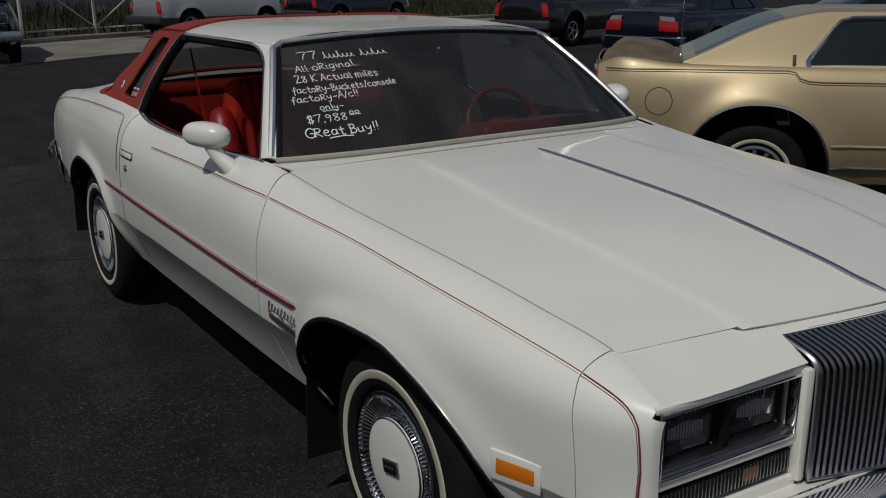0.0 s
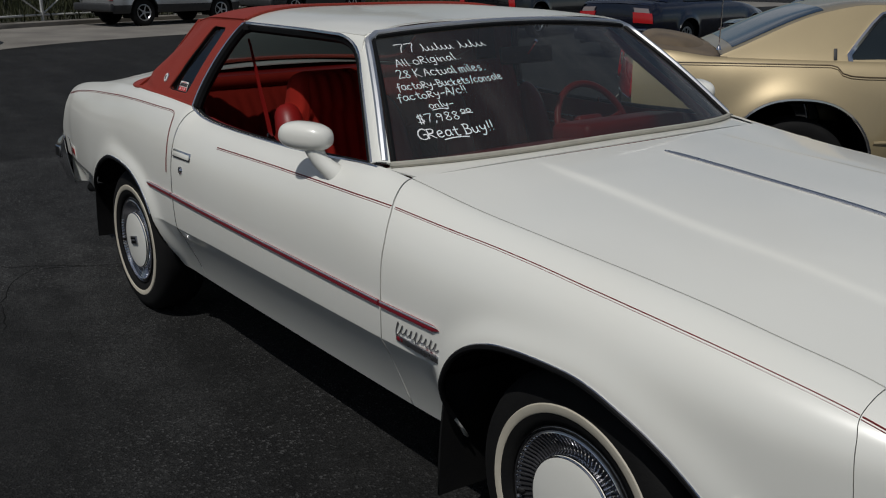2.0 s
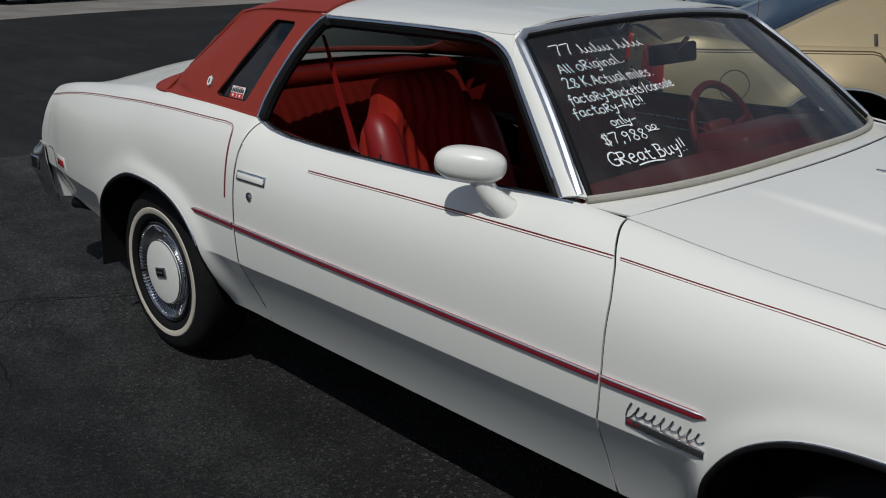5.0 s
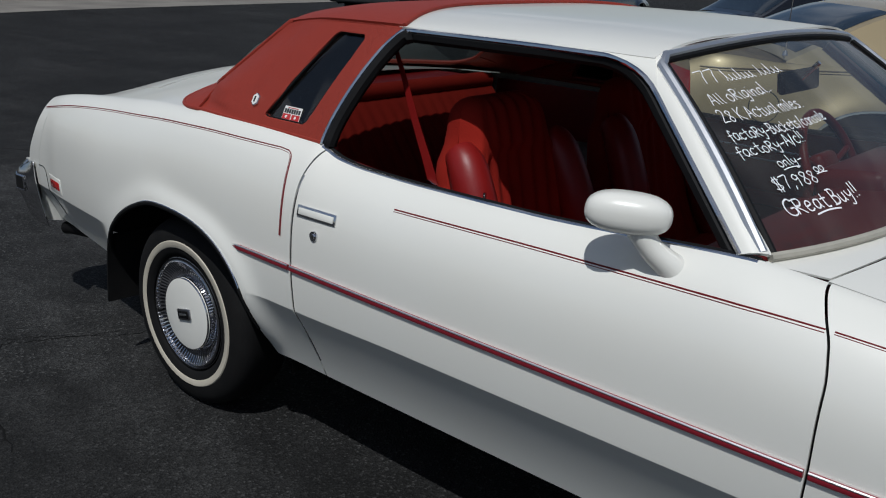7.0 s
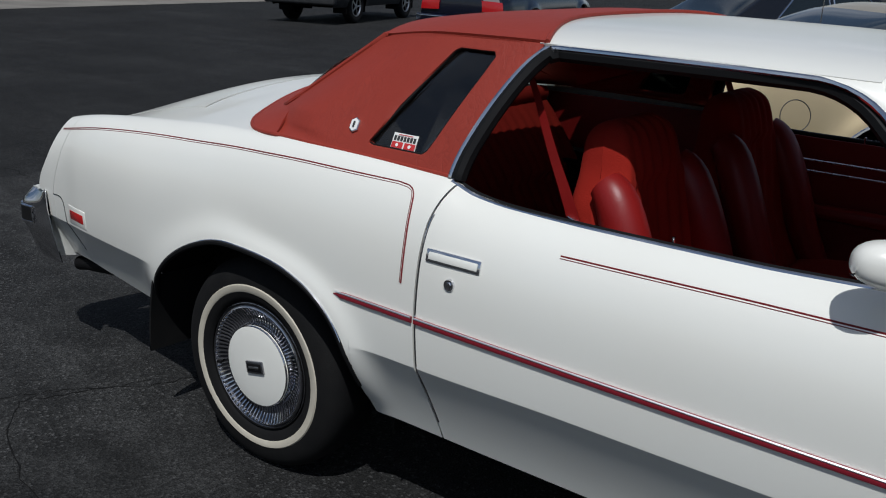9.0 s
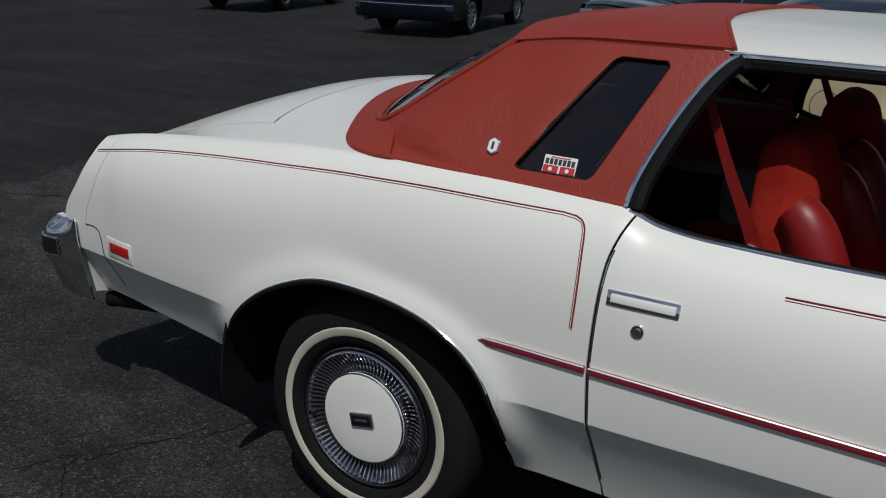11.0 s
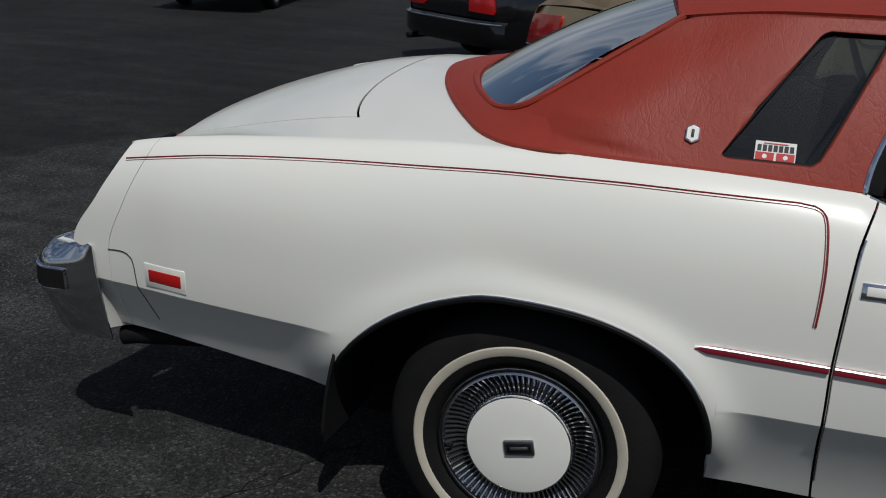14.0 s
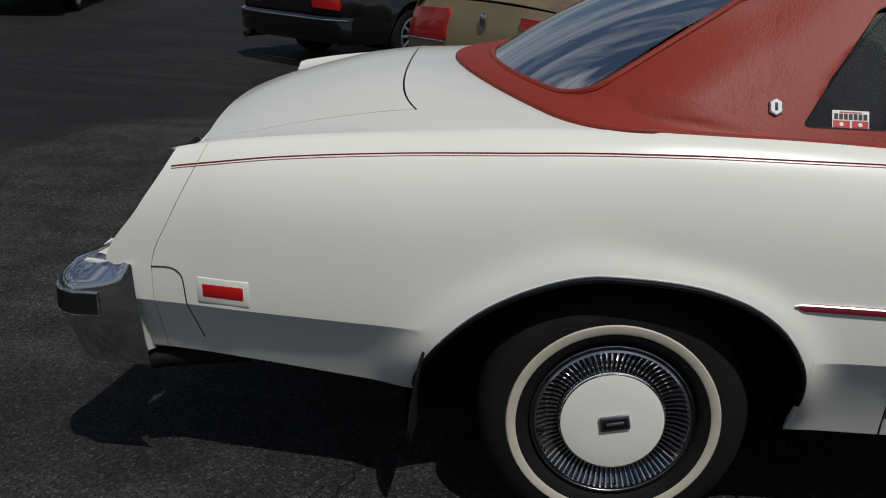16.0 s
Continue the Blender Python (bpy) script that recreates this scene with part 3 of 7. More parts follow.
for s, hand in ((-1, "near"), (1, "far")):
    part("quarter_panel", side_panel(lambda z: tail_gap(z) + 0.0009, lambda z: door_back(z) - GAP, s, 150), PAINT, coupe, thick=0.006, angle=16)
    part("tail_cap", side_panel(tail_end, lambda z: tail_gap(z) - 0.0009, s, 10), PAINT, coupe, thick=0.006, angle=16)
    fender = part("front_fender", side_panel(lambda z: door_front(z) + GAP, lambda z: nose_gap(z) - 0.0007, s, 110), PAINT, coupe, thick=0.006, angle=16)
    door = part("door", side_panel(lambda z: door_back(z) + GAP, lambda z: door_front(z) - GAP, s, 100), PAINT, coupe, thick=0.006, angle=16)

    # trim on the flank
    def stripe(path, r, mat, owner, name="pinstripe", label=""):
        bm = tube(path, r, 6, normal=(0, 1, 0), squash=0.35)
        part(name, bm, mat, owner, label)

    pin_z = smooth_curve((-1.10, 0.902), (-1.03, 0.914), (-0.83, 0.944), (-0.56, 0.970), (-0.29, 0.988), (-0.03, 1.002), (0.23, 1.008), (0.55, 1.008))
    for off, r in ((0.0, 0.0024), (-0.0050, 0.0011)):
        pts = [on_side(x, pin_z(x) + off, s, 0.0046) for x in steps(-1.095, 0.530, 60)]
        turn = [(0.562, 1.005), (0.580, 0.996), (0.591, 0.972), (0.598, 0.90), (0.599, 0.83), (0.597, 0.770)]
        pts += [on_side(p.x + off * min(1, max(0, (1.005 - p.z) / 0.02)), p.z + off * min(1, max(0, (p.z - 0.975) / 0.03)), s, 0.0046) for p in spline([(x, 0, z) for x, z in turn], 8)]
        stripe(pts, r, STRIPE, coupe, label="thin dark red double pinstripe")
        stripe([on_side(x, smooth_curve((1.0, 0.929), (1.5, 0.934), (1.9, 0.936), (2.14, 0.929))(x) + off, s, 0.0046) for x in steps(1.02, 2.121, 40)], r, STRIPE, door)
        fz = smooth_curve((2.139, 0.929), (2.372, 0.913), (2.535, 0.9045), (2.678, 0.895), (2.818, 0.8835), (2.937, 0.873), (3.05, 0.861), (3.244, 0.835), (3.408, 0.807), (3.496, 0.787), (3.548, 0.771), (3.59, 0.750))
        stripe([on_side(x, fz(x) + off * 0.7, s, 0.0046) for x in steps(2.138, 3.447, 50)], r, STRIPE, fender)
        nose = [on_side(x, fz(x) + off * 0.7, s, 0.0046) for x in steps(3.452, 3.565, 8)] + [on_side(x + off * 0.7, z + off * 0.5, s, 0.0046) for x, z in ((3.582, 0.752), (3.597, 0.733), (3.605, 0.69), (3.608, 0.64), (3.605, 0.58), (3.60, 0.48))]
        stripe(nose, r, STRIPE, coupe)
    for x0, x1, owner in ((0.37, door_back(0.67) - 0.005, coupe), (door_back(0.67) + 0.005, door_front(0.67) - 0.005, door), (door_front(0.67) + 0.005, 2.412, fender)):
        xs = steps(x0, x1, 40)
        z_at = lambda x: lerp(0.686, 0.664, (x - 0.37) / 2.04)
        w = [0.0095 if 0.395 < x < 2.385 else 0.0095 * max(0.12, min(abs(x - 0.37), abs(2.412 - x)) / 0.025) for x in xs]
        bm = tube([on_side(x, z_at(x), s, 0.006) for x in xs], [a * 1.0 for a in w], 8, normal=(0, 1, 0), squash=0.65)
        part("side_molding", bm, STRIP_RED, owner, "dark red vinyl rubbing strip")
        bm = tube([on_side(x, z_at(x) + 0.0065, s, 0.0095) for x in xs], [a * 0.32 for a in w], 6)
        part("molding_edge", bm, SATIN_TRIM, owner, "chrome edge of the strip")

    part("door_edge_guard", tube([on_side(door_back(z) + GAP + 0.002, z, s, 0.003) for z in steps(0.37, 0.955, 30)], 0.0026, 6), CHROME, door, "thin chrome guard on the door edge")

    # dark jambs behind the door gaps
    for line in (door_back, door_front):
        part("door_jamb", tube([on_side(line(z), z, s, -0.016) for z in steps(0.36, 0.94, 24)], 0.010, 8), DARK, coupe)

    # arch edges
    for arch, c, a, b in ((rear_arch, -0.03, 0.464, 0.462), (front_arch, 2.82, 0.420, 0.50)):
        xs = [c - a * math.cos(k) if k < math.pi / 2 else c - b * math.cos(k) for k in steps(0.06, math.pi - 0.06, 60)]
        line = [on_side(x, arch(x, 0)[2] - 0.003, s, 0.001) for x in xs if arch(x, 0)[2] > sill_z(x) + 0.02]
        part("arch_molding", tube(line, 0.008, 8), SEAL, coupe, "black edge of the wheel opening")
        part("arch_trim", tube([p + Vector((0, s * 0.004, 0.008)) for p in line], 0.003, 6), CHROME, coupe, "thin bright line on the wheel opening")

# hood, cowl, deck
hood_front = lambda y: 3.530 + 0.090 * (1 - (abs(y) / 0.43) ** 1.3) if abs(y) < 0.43 else 3.462 + 0.055 * (0.745 - abs(y)) / 0.315
crease_y = smooth_curve((2.2, 0.43), (2.45, 0.445), (2.9, 0.485), (3.17, 0.468), (3.34, 0.448), (3.46, 0.435), (3.55, 0.43))
bulge = lambda x, y: 0.009 / (1 + math.exp(max(-40, min(40, (abs(y) - crease_y(x)) / 0.008))))


def hood_point(u, v):
    """v from the cowl to the nose, u across."""
    x0 = 2.08 + 0.10 * (1 - u * u)
    y0 = u * (top_y(2.08) - 0.006)
    yf = u * (top_y(3.456) - 0.004)
    x = lerp(x0, hood_front(yf), v)
    y = u * (top_y(x) - 0.005)
    fade = min(1, v * 6) * 1.0
    return Vector((x, y, deck_z(x, y) + bulge(x, y) * fade * (1 - 0.5 * v)))


us = [-1, -0.98, -0.95] + steps(-0.9, -0.64, 8) + steps(-0.632, -0.46, 44) + steps(-0.44, 0.44, 28) + steps(0.46, 0.632, 44) + steps(0.64, 0.9, 8) + [0.95, 0.98, 1]
part("hood", sheet(hood_point, us, steps(0, 1, 60)), PAINT, coupe, thick=0.006)
line = [hood_point(0.0, v) + Vector((0, 0, 0.006)) for v in steps(0.09, 0.985, 30)]
part("hood_molding", tube(line, [0.004] + [0.009] * 29 + [0.006], 8, normal=(0, 0, 1), squash=0.6), BRIGHT, coupe, "bright centre strip on the hood")
part("cowl", sheet(lambda u, v: Vector((lerp(1.948 + 0.143 * (1 - abs(u) ** 3), 2.075 + 0.10 * (1 - u * u), v), u * lerp(0.830, 0.80, v), lerp(0.993 + 0.022 * (1 - u * u), deck_z(2.08, u * 0.8) - 0.004, v))), steps(-1, 1, 30), steps(0, 1, 4)), PAINT, coupe, thick=0.004)


def lid_front(y):
    return -0.588 + 0.06 * (abs(y) / 0.65) ** 5


def lid_edge(x):
    return smooth_curve((-1.2, 0.60), (-0.9, 0.63), (-0.53, 0.655))(x)


lid = sheet(lambda u, v: (lambda x: Vector((x, u * lid_edge(x), deck_z(x, u * lid_edge(x)))))(lerp(lid_front(u * 0.65), -1.125 + 0.045 * u * u, v)), steps(-1, 1, 40), steps(0, 1, 30))
part("trunk_lid", lid, PAINT, coupe, thick=0.006)
for s in (-1, 1):
    bm = sheet(lambda u, v: (lambda x: (lambda y: Vector((x, s * y, deck_z(x, y))))(lerp(top_y(x), lid_edge(x) + 0.0025, v)))(lerp(0.02, -1.105, u)), steps(0, 1, 60), steps(0, 1, 12))
    part("deck_side", bm, PAINT, coupe, thick=0.004)
bm = sheet(lambda u, v: (lambda y: Vector((lerp(-0.16, lid_front(y) + 0.005, v), y, deck_z(lerp(-0.16, lid_front(y), v), y))))(u * 0.662), steps(-1, 1, 30), steps(0, 1, 10))
part("deck_front", bm, PAINT, coupe, thick=0.004)


def tail_point(u, v):
    y = u * 0.735
    x_top = -1.105 + 0.02 * u * u
    z_top = deck_z(x_top, y) - 0.002
    return Vector((lerp(x_top, -1.262 + 0.015 * u * u, v), u * lerp(0.735, 0.79, v), lerp(z_top, 0.650, v)))


part("tail_panel", sheet(tail_point, steps(-1, 1, 30), steps(0, 1, 8)), PAINT, coupe, thick=0.006)

# glasshouse
A_TOP, A_BASE = Vector((1.550, 0.613, 1.346)), Vector((1.956, 0.816, 1.001))


def ws_point(u, v, out=0.0):
    """The windscreen: u across from -1 to 1, v from its foot to its head."""
    lo = Vector((A_BASE.x + 0.143 * (1 - min(abs(u), 1.02) ** 3), A_BASE.y * u, A_BASE.z + 0.022 * (1 - u * u)))
    hi = Vector((A_TOP.x + 0.03 * (1 - u * u), A_TOP.y * u, A_TOP.z + 0.03 * (1 - u * u)))
    p = lo.lerp(hi, v)
    n = Vector((0.6, 0, 0.8))
    return p + n * (0.012 * math.sin(math.pi * v) + out)


part("windshield", sheet(ws_point, steps(-1, 1, 24), steps(0, 1, 12)), GLASS, coupe, "tinted windscreen with white marker writing")
rim = [ws_point(u, 1, 0.004) for u in steps(-0.96, 0.96, 24)] + [ws_point(1.016, v, 0.004) for v in steps(0.95, 0.02, 14)]
rim = [ws_point(-1.016, v, 0.004) for v in steps(0.02, 0.95, 14)] + rim
part("windshield_molding", tube(rim, 0.0125, 8), SATIN_TRIM, coupe, "bright windscreen surround")
part("windshield_gasket", tube([ws_point(-0.985, v, 0.002) for v in steps(0, 0.97, 14)] + [ws_point(u, 0.975, 0.002) for u in steps(-0.95, 0.95, 24)] + [ws_point(0.985, v, 0.002) for v in steps(0.97, 0, 14)], 0.008, 6), SEAL, coupe)
part("windshield_foot", tube([ws_point(u, 0.0, 0.004) for u in steps(-1, 1, 30)], 0.010, 8), FOOT_TRIM, coupe, "dull tan strip at the foot of the windscreen")

roof_edge_z = smooth_curve((-0.05, 1.25), (0.24, 1.328), (0.5, 1.356), (0.8, 1.360), (1.2, 1.357), (1.60, 1.344))
roof_half = smooth_curve((0.0, 0.60), (0.24, 0.635), (0.5, 0.672), (0.8, 0.686), (1.2, 0.672), (1.5, 0.642), (1.60, 0.622))
roof_seam = lambda y: 0.655 + 0.145 * (abs(y) / 0.686) ** 2
roof_head = lambda y: A_TOP.x + 0.03 * (1 - (y / A_TOP.y) ** 2)
roof_rear = lambda y: 0.20 + 0.045 * (abs(y) / 0.64) ** 2


def roof_z(x, y):
    f = min(abs(y) / roof_half(x), 1)
    return roof_edge_z(x) + 0.044 * (1 - f**5)


def roof_point(x, f, up=0.0):
    y = f * roof_half(x)
    return Vector((x, y, roof_z(x, y) + up))


fs = [-1, -0.985, -0.96, -0.93] + steps(-0.88, 0.88, 36) + [0.93, 0.96, 0.985, 1]
part("roof", sheet(lambda f, v: roof_point(lerp(roof_seam(f * 0.68) - 0.02, roof_head(f * 0.615), v), f), fs, steps(0, 1, 30)), PAINT, coupe, thick=0.006)
part("vinyl_top", sheet(lambda f, v: roof_point(lerp(roof_rear(f * 0.6), roof_seam(f * 0.68), v), f, 0.006), fs, steps(0, 1, 16)), VINYL, coupe, "red grained vinyl roof cover", thick=0.008)
for s in (-1, 1):
    part("vinyl_shoulder", tube([roof_point(x, s, 0.0) + Vector((0, -s * 0.020, -0.016)) for x in steps(0.27, 0.79, 16)], 0.0265, 14), VINYL, coupe)
part("roof_seam", tube([roof_point(roof_seam(f * 0.68), f, 0.007) for f in fs], 0.007, 6), VINYL, coupe, "stitched red vinyl hem")


def sail_edge(z):
    """The pillar's edge along the rear window: x and half-width at a height."""
    if z < 1.078:
        k = (z - 1.045) / 0.033
        return lerp(-0.06, -0.124, k), lerp(0.838, 0.690, k)
    k = (z - 1.078) / (1.330 - 1.078)
    return lerp(-0.124, 0.250, k), lerp(0.690, 0.640, k)


def sail_y(x, z):
    t = min(max((z - 1.035) / (roof_edge_z(x) - 1.035), 0), 1)
    y = lerp(0.860, roof_half(max(x, 0.30)) + 0.005, t) + 0.012 * math.sin(math.pi * t) - 0.05 * max(0, 0.12 - x) ** 1.5
    xe, ye = sail_edge(z)
    wide = lerp(0.40, 0.22, min(max((z - 1.045) / 0.07, 0), 1))
    k = min(max((x - xe) / wide, 0), 1)
    return y + min(ye - y, 0) * (1 - k) ** 2.2


B_LINE = spline([(0.655, 0, 1.030), (0.668, 0, 1.10), (0.715, 0, 1.22), (0.762, 0, 1.305), (0.805, 0, 1.352)], 6)
QW = [(0.366, 1.076), (0.380, 1.069), (0.550, 1.069), (0.565, 1.082), (0.673, 1.318), (0.665, 1.332), (0.556, 1.332), (0.538, 1.324)]


def rounded(corners, n):
    """n points evenly along a closed line of corners."""
    pts = [Vector((x, 0, z)) for x, z in corners]
    lens = [(pts[(i + 1) % len(pts)] - p).length for i, p in enumerate(pts)]
    total, out = sum(lens), []
    for k in range(n):
        d = total * k / n
        i = 0
        while d > lens[i]:
            d -= lens[i]
            i += 1
        out.append(pts[i].lerp(pts[(i + 1) % len(pts)], d / lens[i]))
    return out


for s in (-1, 1):
    sail = lambda p, out=0.0: Vector((p.x, s * (sail_y(p.x, p.z) + out), p.z))
    outer = [(p.x, p.z) for p in B_LINE] + [(x, roof_edge_z(x) + 0.004) for x in steps(0.72, 0.28, 6)] + [(sail_edge(z)[0], z) for z in steps(1.327, 1.078, 8) + steps(1.070, 1.046, 3)] + [(x, 1.046 - 0.014 * max(0, x) / 0.65) for x in steps(0.0, 0.6, 9)]
    # inner and outer lines start near the same corner and run the same way
    inner = [QW[3], QW[4], QW[5], QW[6], QW[7], QW[0], QW[1], QW[2]]
    angle_of = lambda p: math.atan2((p.z - 1.19) * 1.0, p.x - 0.52 - (p.z - 1.19) * 0.6)

    def ray_to(ring, k):
        best = min(ring, key=lambda p: abs((angle_of(p) - k + math.pi) % (2 * math.pi) - math.pi))
        return best

    dense_o, dense_i = rounded(outer, 2000), rounded(inner, 2000)
    angs = sorted({round(angle_of(p), 4) for p in rounded(outer, 150) + rounded(inner, 60)})
    pairs = [(ray_to(dense_o, k), ray_to(dense_i, k)) for k in angs]
    bm = bmesh.new()
    rows = []
    for w in steps(0, 0.96, 20) + [0.985, 1]:
        rows.append([bm.verts.new(sail(p.lerp(q, w), 0.006 if w < 0.98 else (0.003 if w < 1 else -0.012))) for p, q in pairs])
    for a, b in zip(rows, rows[1:]):
        for i in range(len(angs)):
            j = (i + 1) % len(angs)
            bm.faces.new((a[i], a[j], b[j], b[i]))
    bmesh.ops.remove_doubles(bm, verts=bm.verts, dist=1e-4)
    part("sail_panel", bm, VINYL, coupe, "red grained vinyl roof pillar", thick=0.004)
    pane = bmesh.new()
    vs = [pane.verts.new(sail(p, -0.010)) for p in rounded(QW, 48)]
    pane.faces.new(vs)
    part("quarter_window", pane, OPERA_GLASS, coupe, "small slanted opera window", thick=0.003, flat=True)
    part("quarter_window_seal", tube([sail(p, -0.002) for p in rounded(QW, 60)], 0.005, 6, closed=True), SEAL, coupe)
    # side window surround, belt line, front pillar
    top = [Vector((x, s * (roof_half(x) + 0.003), roof_edge_z(x) - 0.006)) for x in steps(0.83, 1.40, 16)]
    pillar_top, pillar_foot = Vector((1.519, s * 0.638, 1.336)), Vector((1.908, s * 0.846, 1.004))
    back = [Vector((p.x, s * (sail_y(p.x, p.z) + 0.006), p.z)) for p in B_LINE]
    frame_line = back + top + [bez(top[-1], pillar_top + Vector((-0.008, 0, 0.010)), pillar_top.lerp(pillar_foot, 0.18), t) for t in steps(0.15, 0.9, 5)] + [pillar_top.lerp(pillar_foot, t) for t in steps(0.2, 1, 8)]
    part("side_window_trim", tube(frame_line, 0.007, 8), CHROME, coupe, "chrome side window surround")
    turn_at = len(back) + len(top)
    inset = []
    for i, p in enumerate(frame_line):
        k = min(max((i - turn_at + 9) / 12, 0), 1)
        k = k * k * (3 - 2 * k)
        inset.append(p + Vector(((0.02 if i < len(back) else 0) - 0.018 * k, -s * (0.012 + 0.006 * k), (-0.014 if i >= len(back) - 2 else 0) * (1 - k) - 0.012 * k)))
    part("side_window_seal", tube(inset, 0.019, 8), SEAL, coupe, "black rubber window seal")
    belt = [Vector((x, s * (top_y(x) + 0.008), top_z(x) - 0.001)) for x in steps(0.665, 1.95, 40)]
    part("belt_trim", tube(belt, 0.006, 8), CHROME, coupe, "chrome strip along the door top")
    part("belt_seal", tube([p + Vector((0, -s * 0.014, -0.002)) for p in belt], 0.010, 8), SEAL, coupe)
    inner_edge = lambda t: A_TOP.lerp(A_BASE, t)

    def pillar(u, v):
        a = inner_edge(v)
        a = Vector((a.x, s * a.y, a.z)) + Vector((0.004, 0, 0.006))
        b = pillar_top.lerp(pillar_foot, v)
        k = min(max(v / 0.3, 0), 1)
        mid = (a + b) / 2 + Vector((0.01, s * 0.012, 0.012)) * k
        return bez(a, mid, b, u)

    part("windshield_pillar", sheet(pillar, steps(0, 1, 8), steps(0, 1.0, 20)), PAINT, coupe, thick=0.008)
    lower = frame_line[turn_at - 4:turn_at + 7]
    upper = [roof_point(lerp(lower[0].x - 0.01, A_TOP.x + 0.004, j / 10), s, -0.001) for j in range(11)]
    part("roof_corner", sheet(lambda j, v: bez(upper[j], upper[j].lerp(lower[j], 0.5) + Vector((0.003, s * 0.004, 0.002)), lower[j], v), range(11), steps(0, 1, 5)), PAINT, coupe, thick=0.006)

# rear window and its vinyl border
def rear_low(u):
    p = Vector((-0.34 + 0.216 * abs(u) ** 2.2, 0.690 * u, 1.100 - 0.022 * abs(u) ** 2))
    k = max(0, (abs(u) - 0.86) / 0.14)
    return p.lerp(rear_high(u), 0.17 * (1 - math.sqrt(max(0, 1 - k * k))))


def rear_high(u):
    return Vector((0.205 + 0.045 * u * u, 0.640 * u, 1.368 - 0.038 * u * u))


ends = [0.86 + 0.14 * math.sin(k * math.pi / 2) for k in steps(0, 1, 8)]
low_us = [-k for k in reversed(ends)] + steps(-0.86, 0.86, 24)[1:-1] + ends
ring = [rear_low(u) for u in low_us] + [rear_low(1).lerp(rear_high(1), t) for t in steps(0.1, 1, 8)] + [rear_high(u) for u in steps(0.95, -1, 24)] + [rear_high(-1).lerp(rear_low(-1), t) for t in steps(0.1, 0.9, 8)]
part("rear_window", sheet(lambda u, v: rear_low(u).lerp(rear_high(u), v) + Vector((-0.02, 0, 0.03)) * math.sin(math.pi * v) * 0.6, low_us, steps(0, 1, 10)), REAR_GLASS, coupe, "large raked rear window")
part("rear_window_trim", tube([p + Vector((-0.003, 0, 0.004)) for p in ring], 0.010, 8, closed=True), VINYL, coupe)


def border(u, v):
    a = rear_low(u)
    x, y = -0.448 + 0.33 * abs(u) ** 1.7, u * 0.850
    if abs(u) > 0.84:
        k = (abs(u) - 0.84) / 0.16
        c = bez(Vector((-0.203, 0.714, 0)), Vector((-0.118, 0.856, 0)), Vector((0.03, 0.858, 0)), k)
        x, y = c.x, math.copysign(c.y, u)
    b = Vector((x, y, lerp(deck_z(x, min(abs(y), top_y(x) - 0.001)) + 0.007, 1.046, abs(u) ** 8)))
    p = bez(a + Vector((0, 0, 0.004)), a.lerp(b, 0.5) + Vector((0, 0, 0.012)), b, v)
    p.z = max(p.z, deck_z(p.x, min(abs(p.y), top_y(p.x) - 0.001)) + 0.006)
    return p - Vector((0, 0, 0.003 * max(0, (abs(u) - 0.9) / 0.1) * (1 - v)))


part("vinyl_border", sheet(border, low_us, steps(0, 1, 8)), VINYL, coupe, "red vinyl border round the rear window", thick=0.006)
hem = [Vector((x, -sail_y(x, 1.046) - 0.009, 1.049 - 0.014 * max(0, x) / 0.65)) for x in steps(0.655, 0.05, 22)] + [border(u, 1) for u in steps(-1, -0.82, 14) + steps(-0.78, 0, 20)]
part("vinyl_hem", tube(hem + [Vector((p.x, -p.y, p.z)) for p in hem[-2::-1]], 0.007, 8), VINYL, coupe, "rolled red vinyl hem")

# dark structure inside the shell
floor_pan = part("underbody", block((1.9, 1.60, 0.10), pose(1.35, 0, 0.36), 0.02), DARK, coupe, "black underbody")
part("engine_bay", block((1.20, 1.44, 0.30), pose(2.80, 0, 0.60), 0.05), DARK, coupe)
part("trunk_floor", block((1.10, 1.40, 0.34), pose(-0.62, 0, 0.64), 0.05), DARK, coupe)
for cx in (0.0, 2.845):
    for s in (-1, 1):
        bm = sheet(lambda k, v: Vector((cx - 0.02 - 0.50 * math.cos(k), s * lerp(0.55, 0.93 if math.sin(k) > 0.42 else 0.84, v), 0.33 + 0.425 * math.sin(k))), steps(-0.2, math.pi + 0.2, 30), steps(0, 1, 2))
        part("wheel_well", bm, DARK, coupe, "black wheel housing", thick=0.006)
        part("inner_well", block((1.0, 0.02, 0.62), pose(cx, s * 0.60, 0.48)), DARK, coupe)


part("exhaust_pipe", tube([(-0.95, -0.70, 0.36), (-1.17, -0.735, 0.350), (-1.21, -0.74, 0.342)], 0.028, 14), SEAL, coupe, "black exhaust stub under the tail")


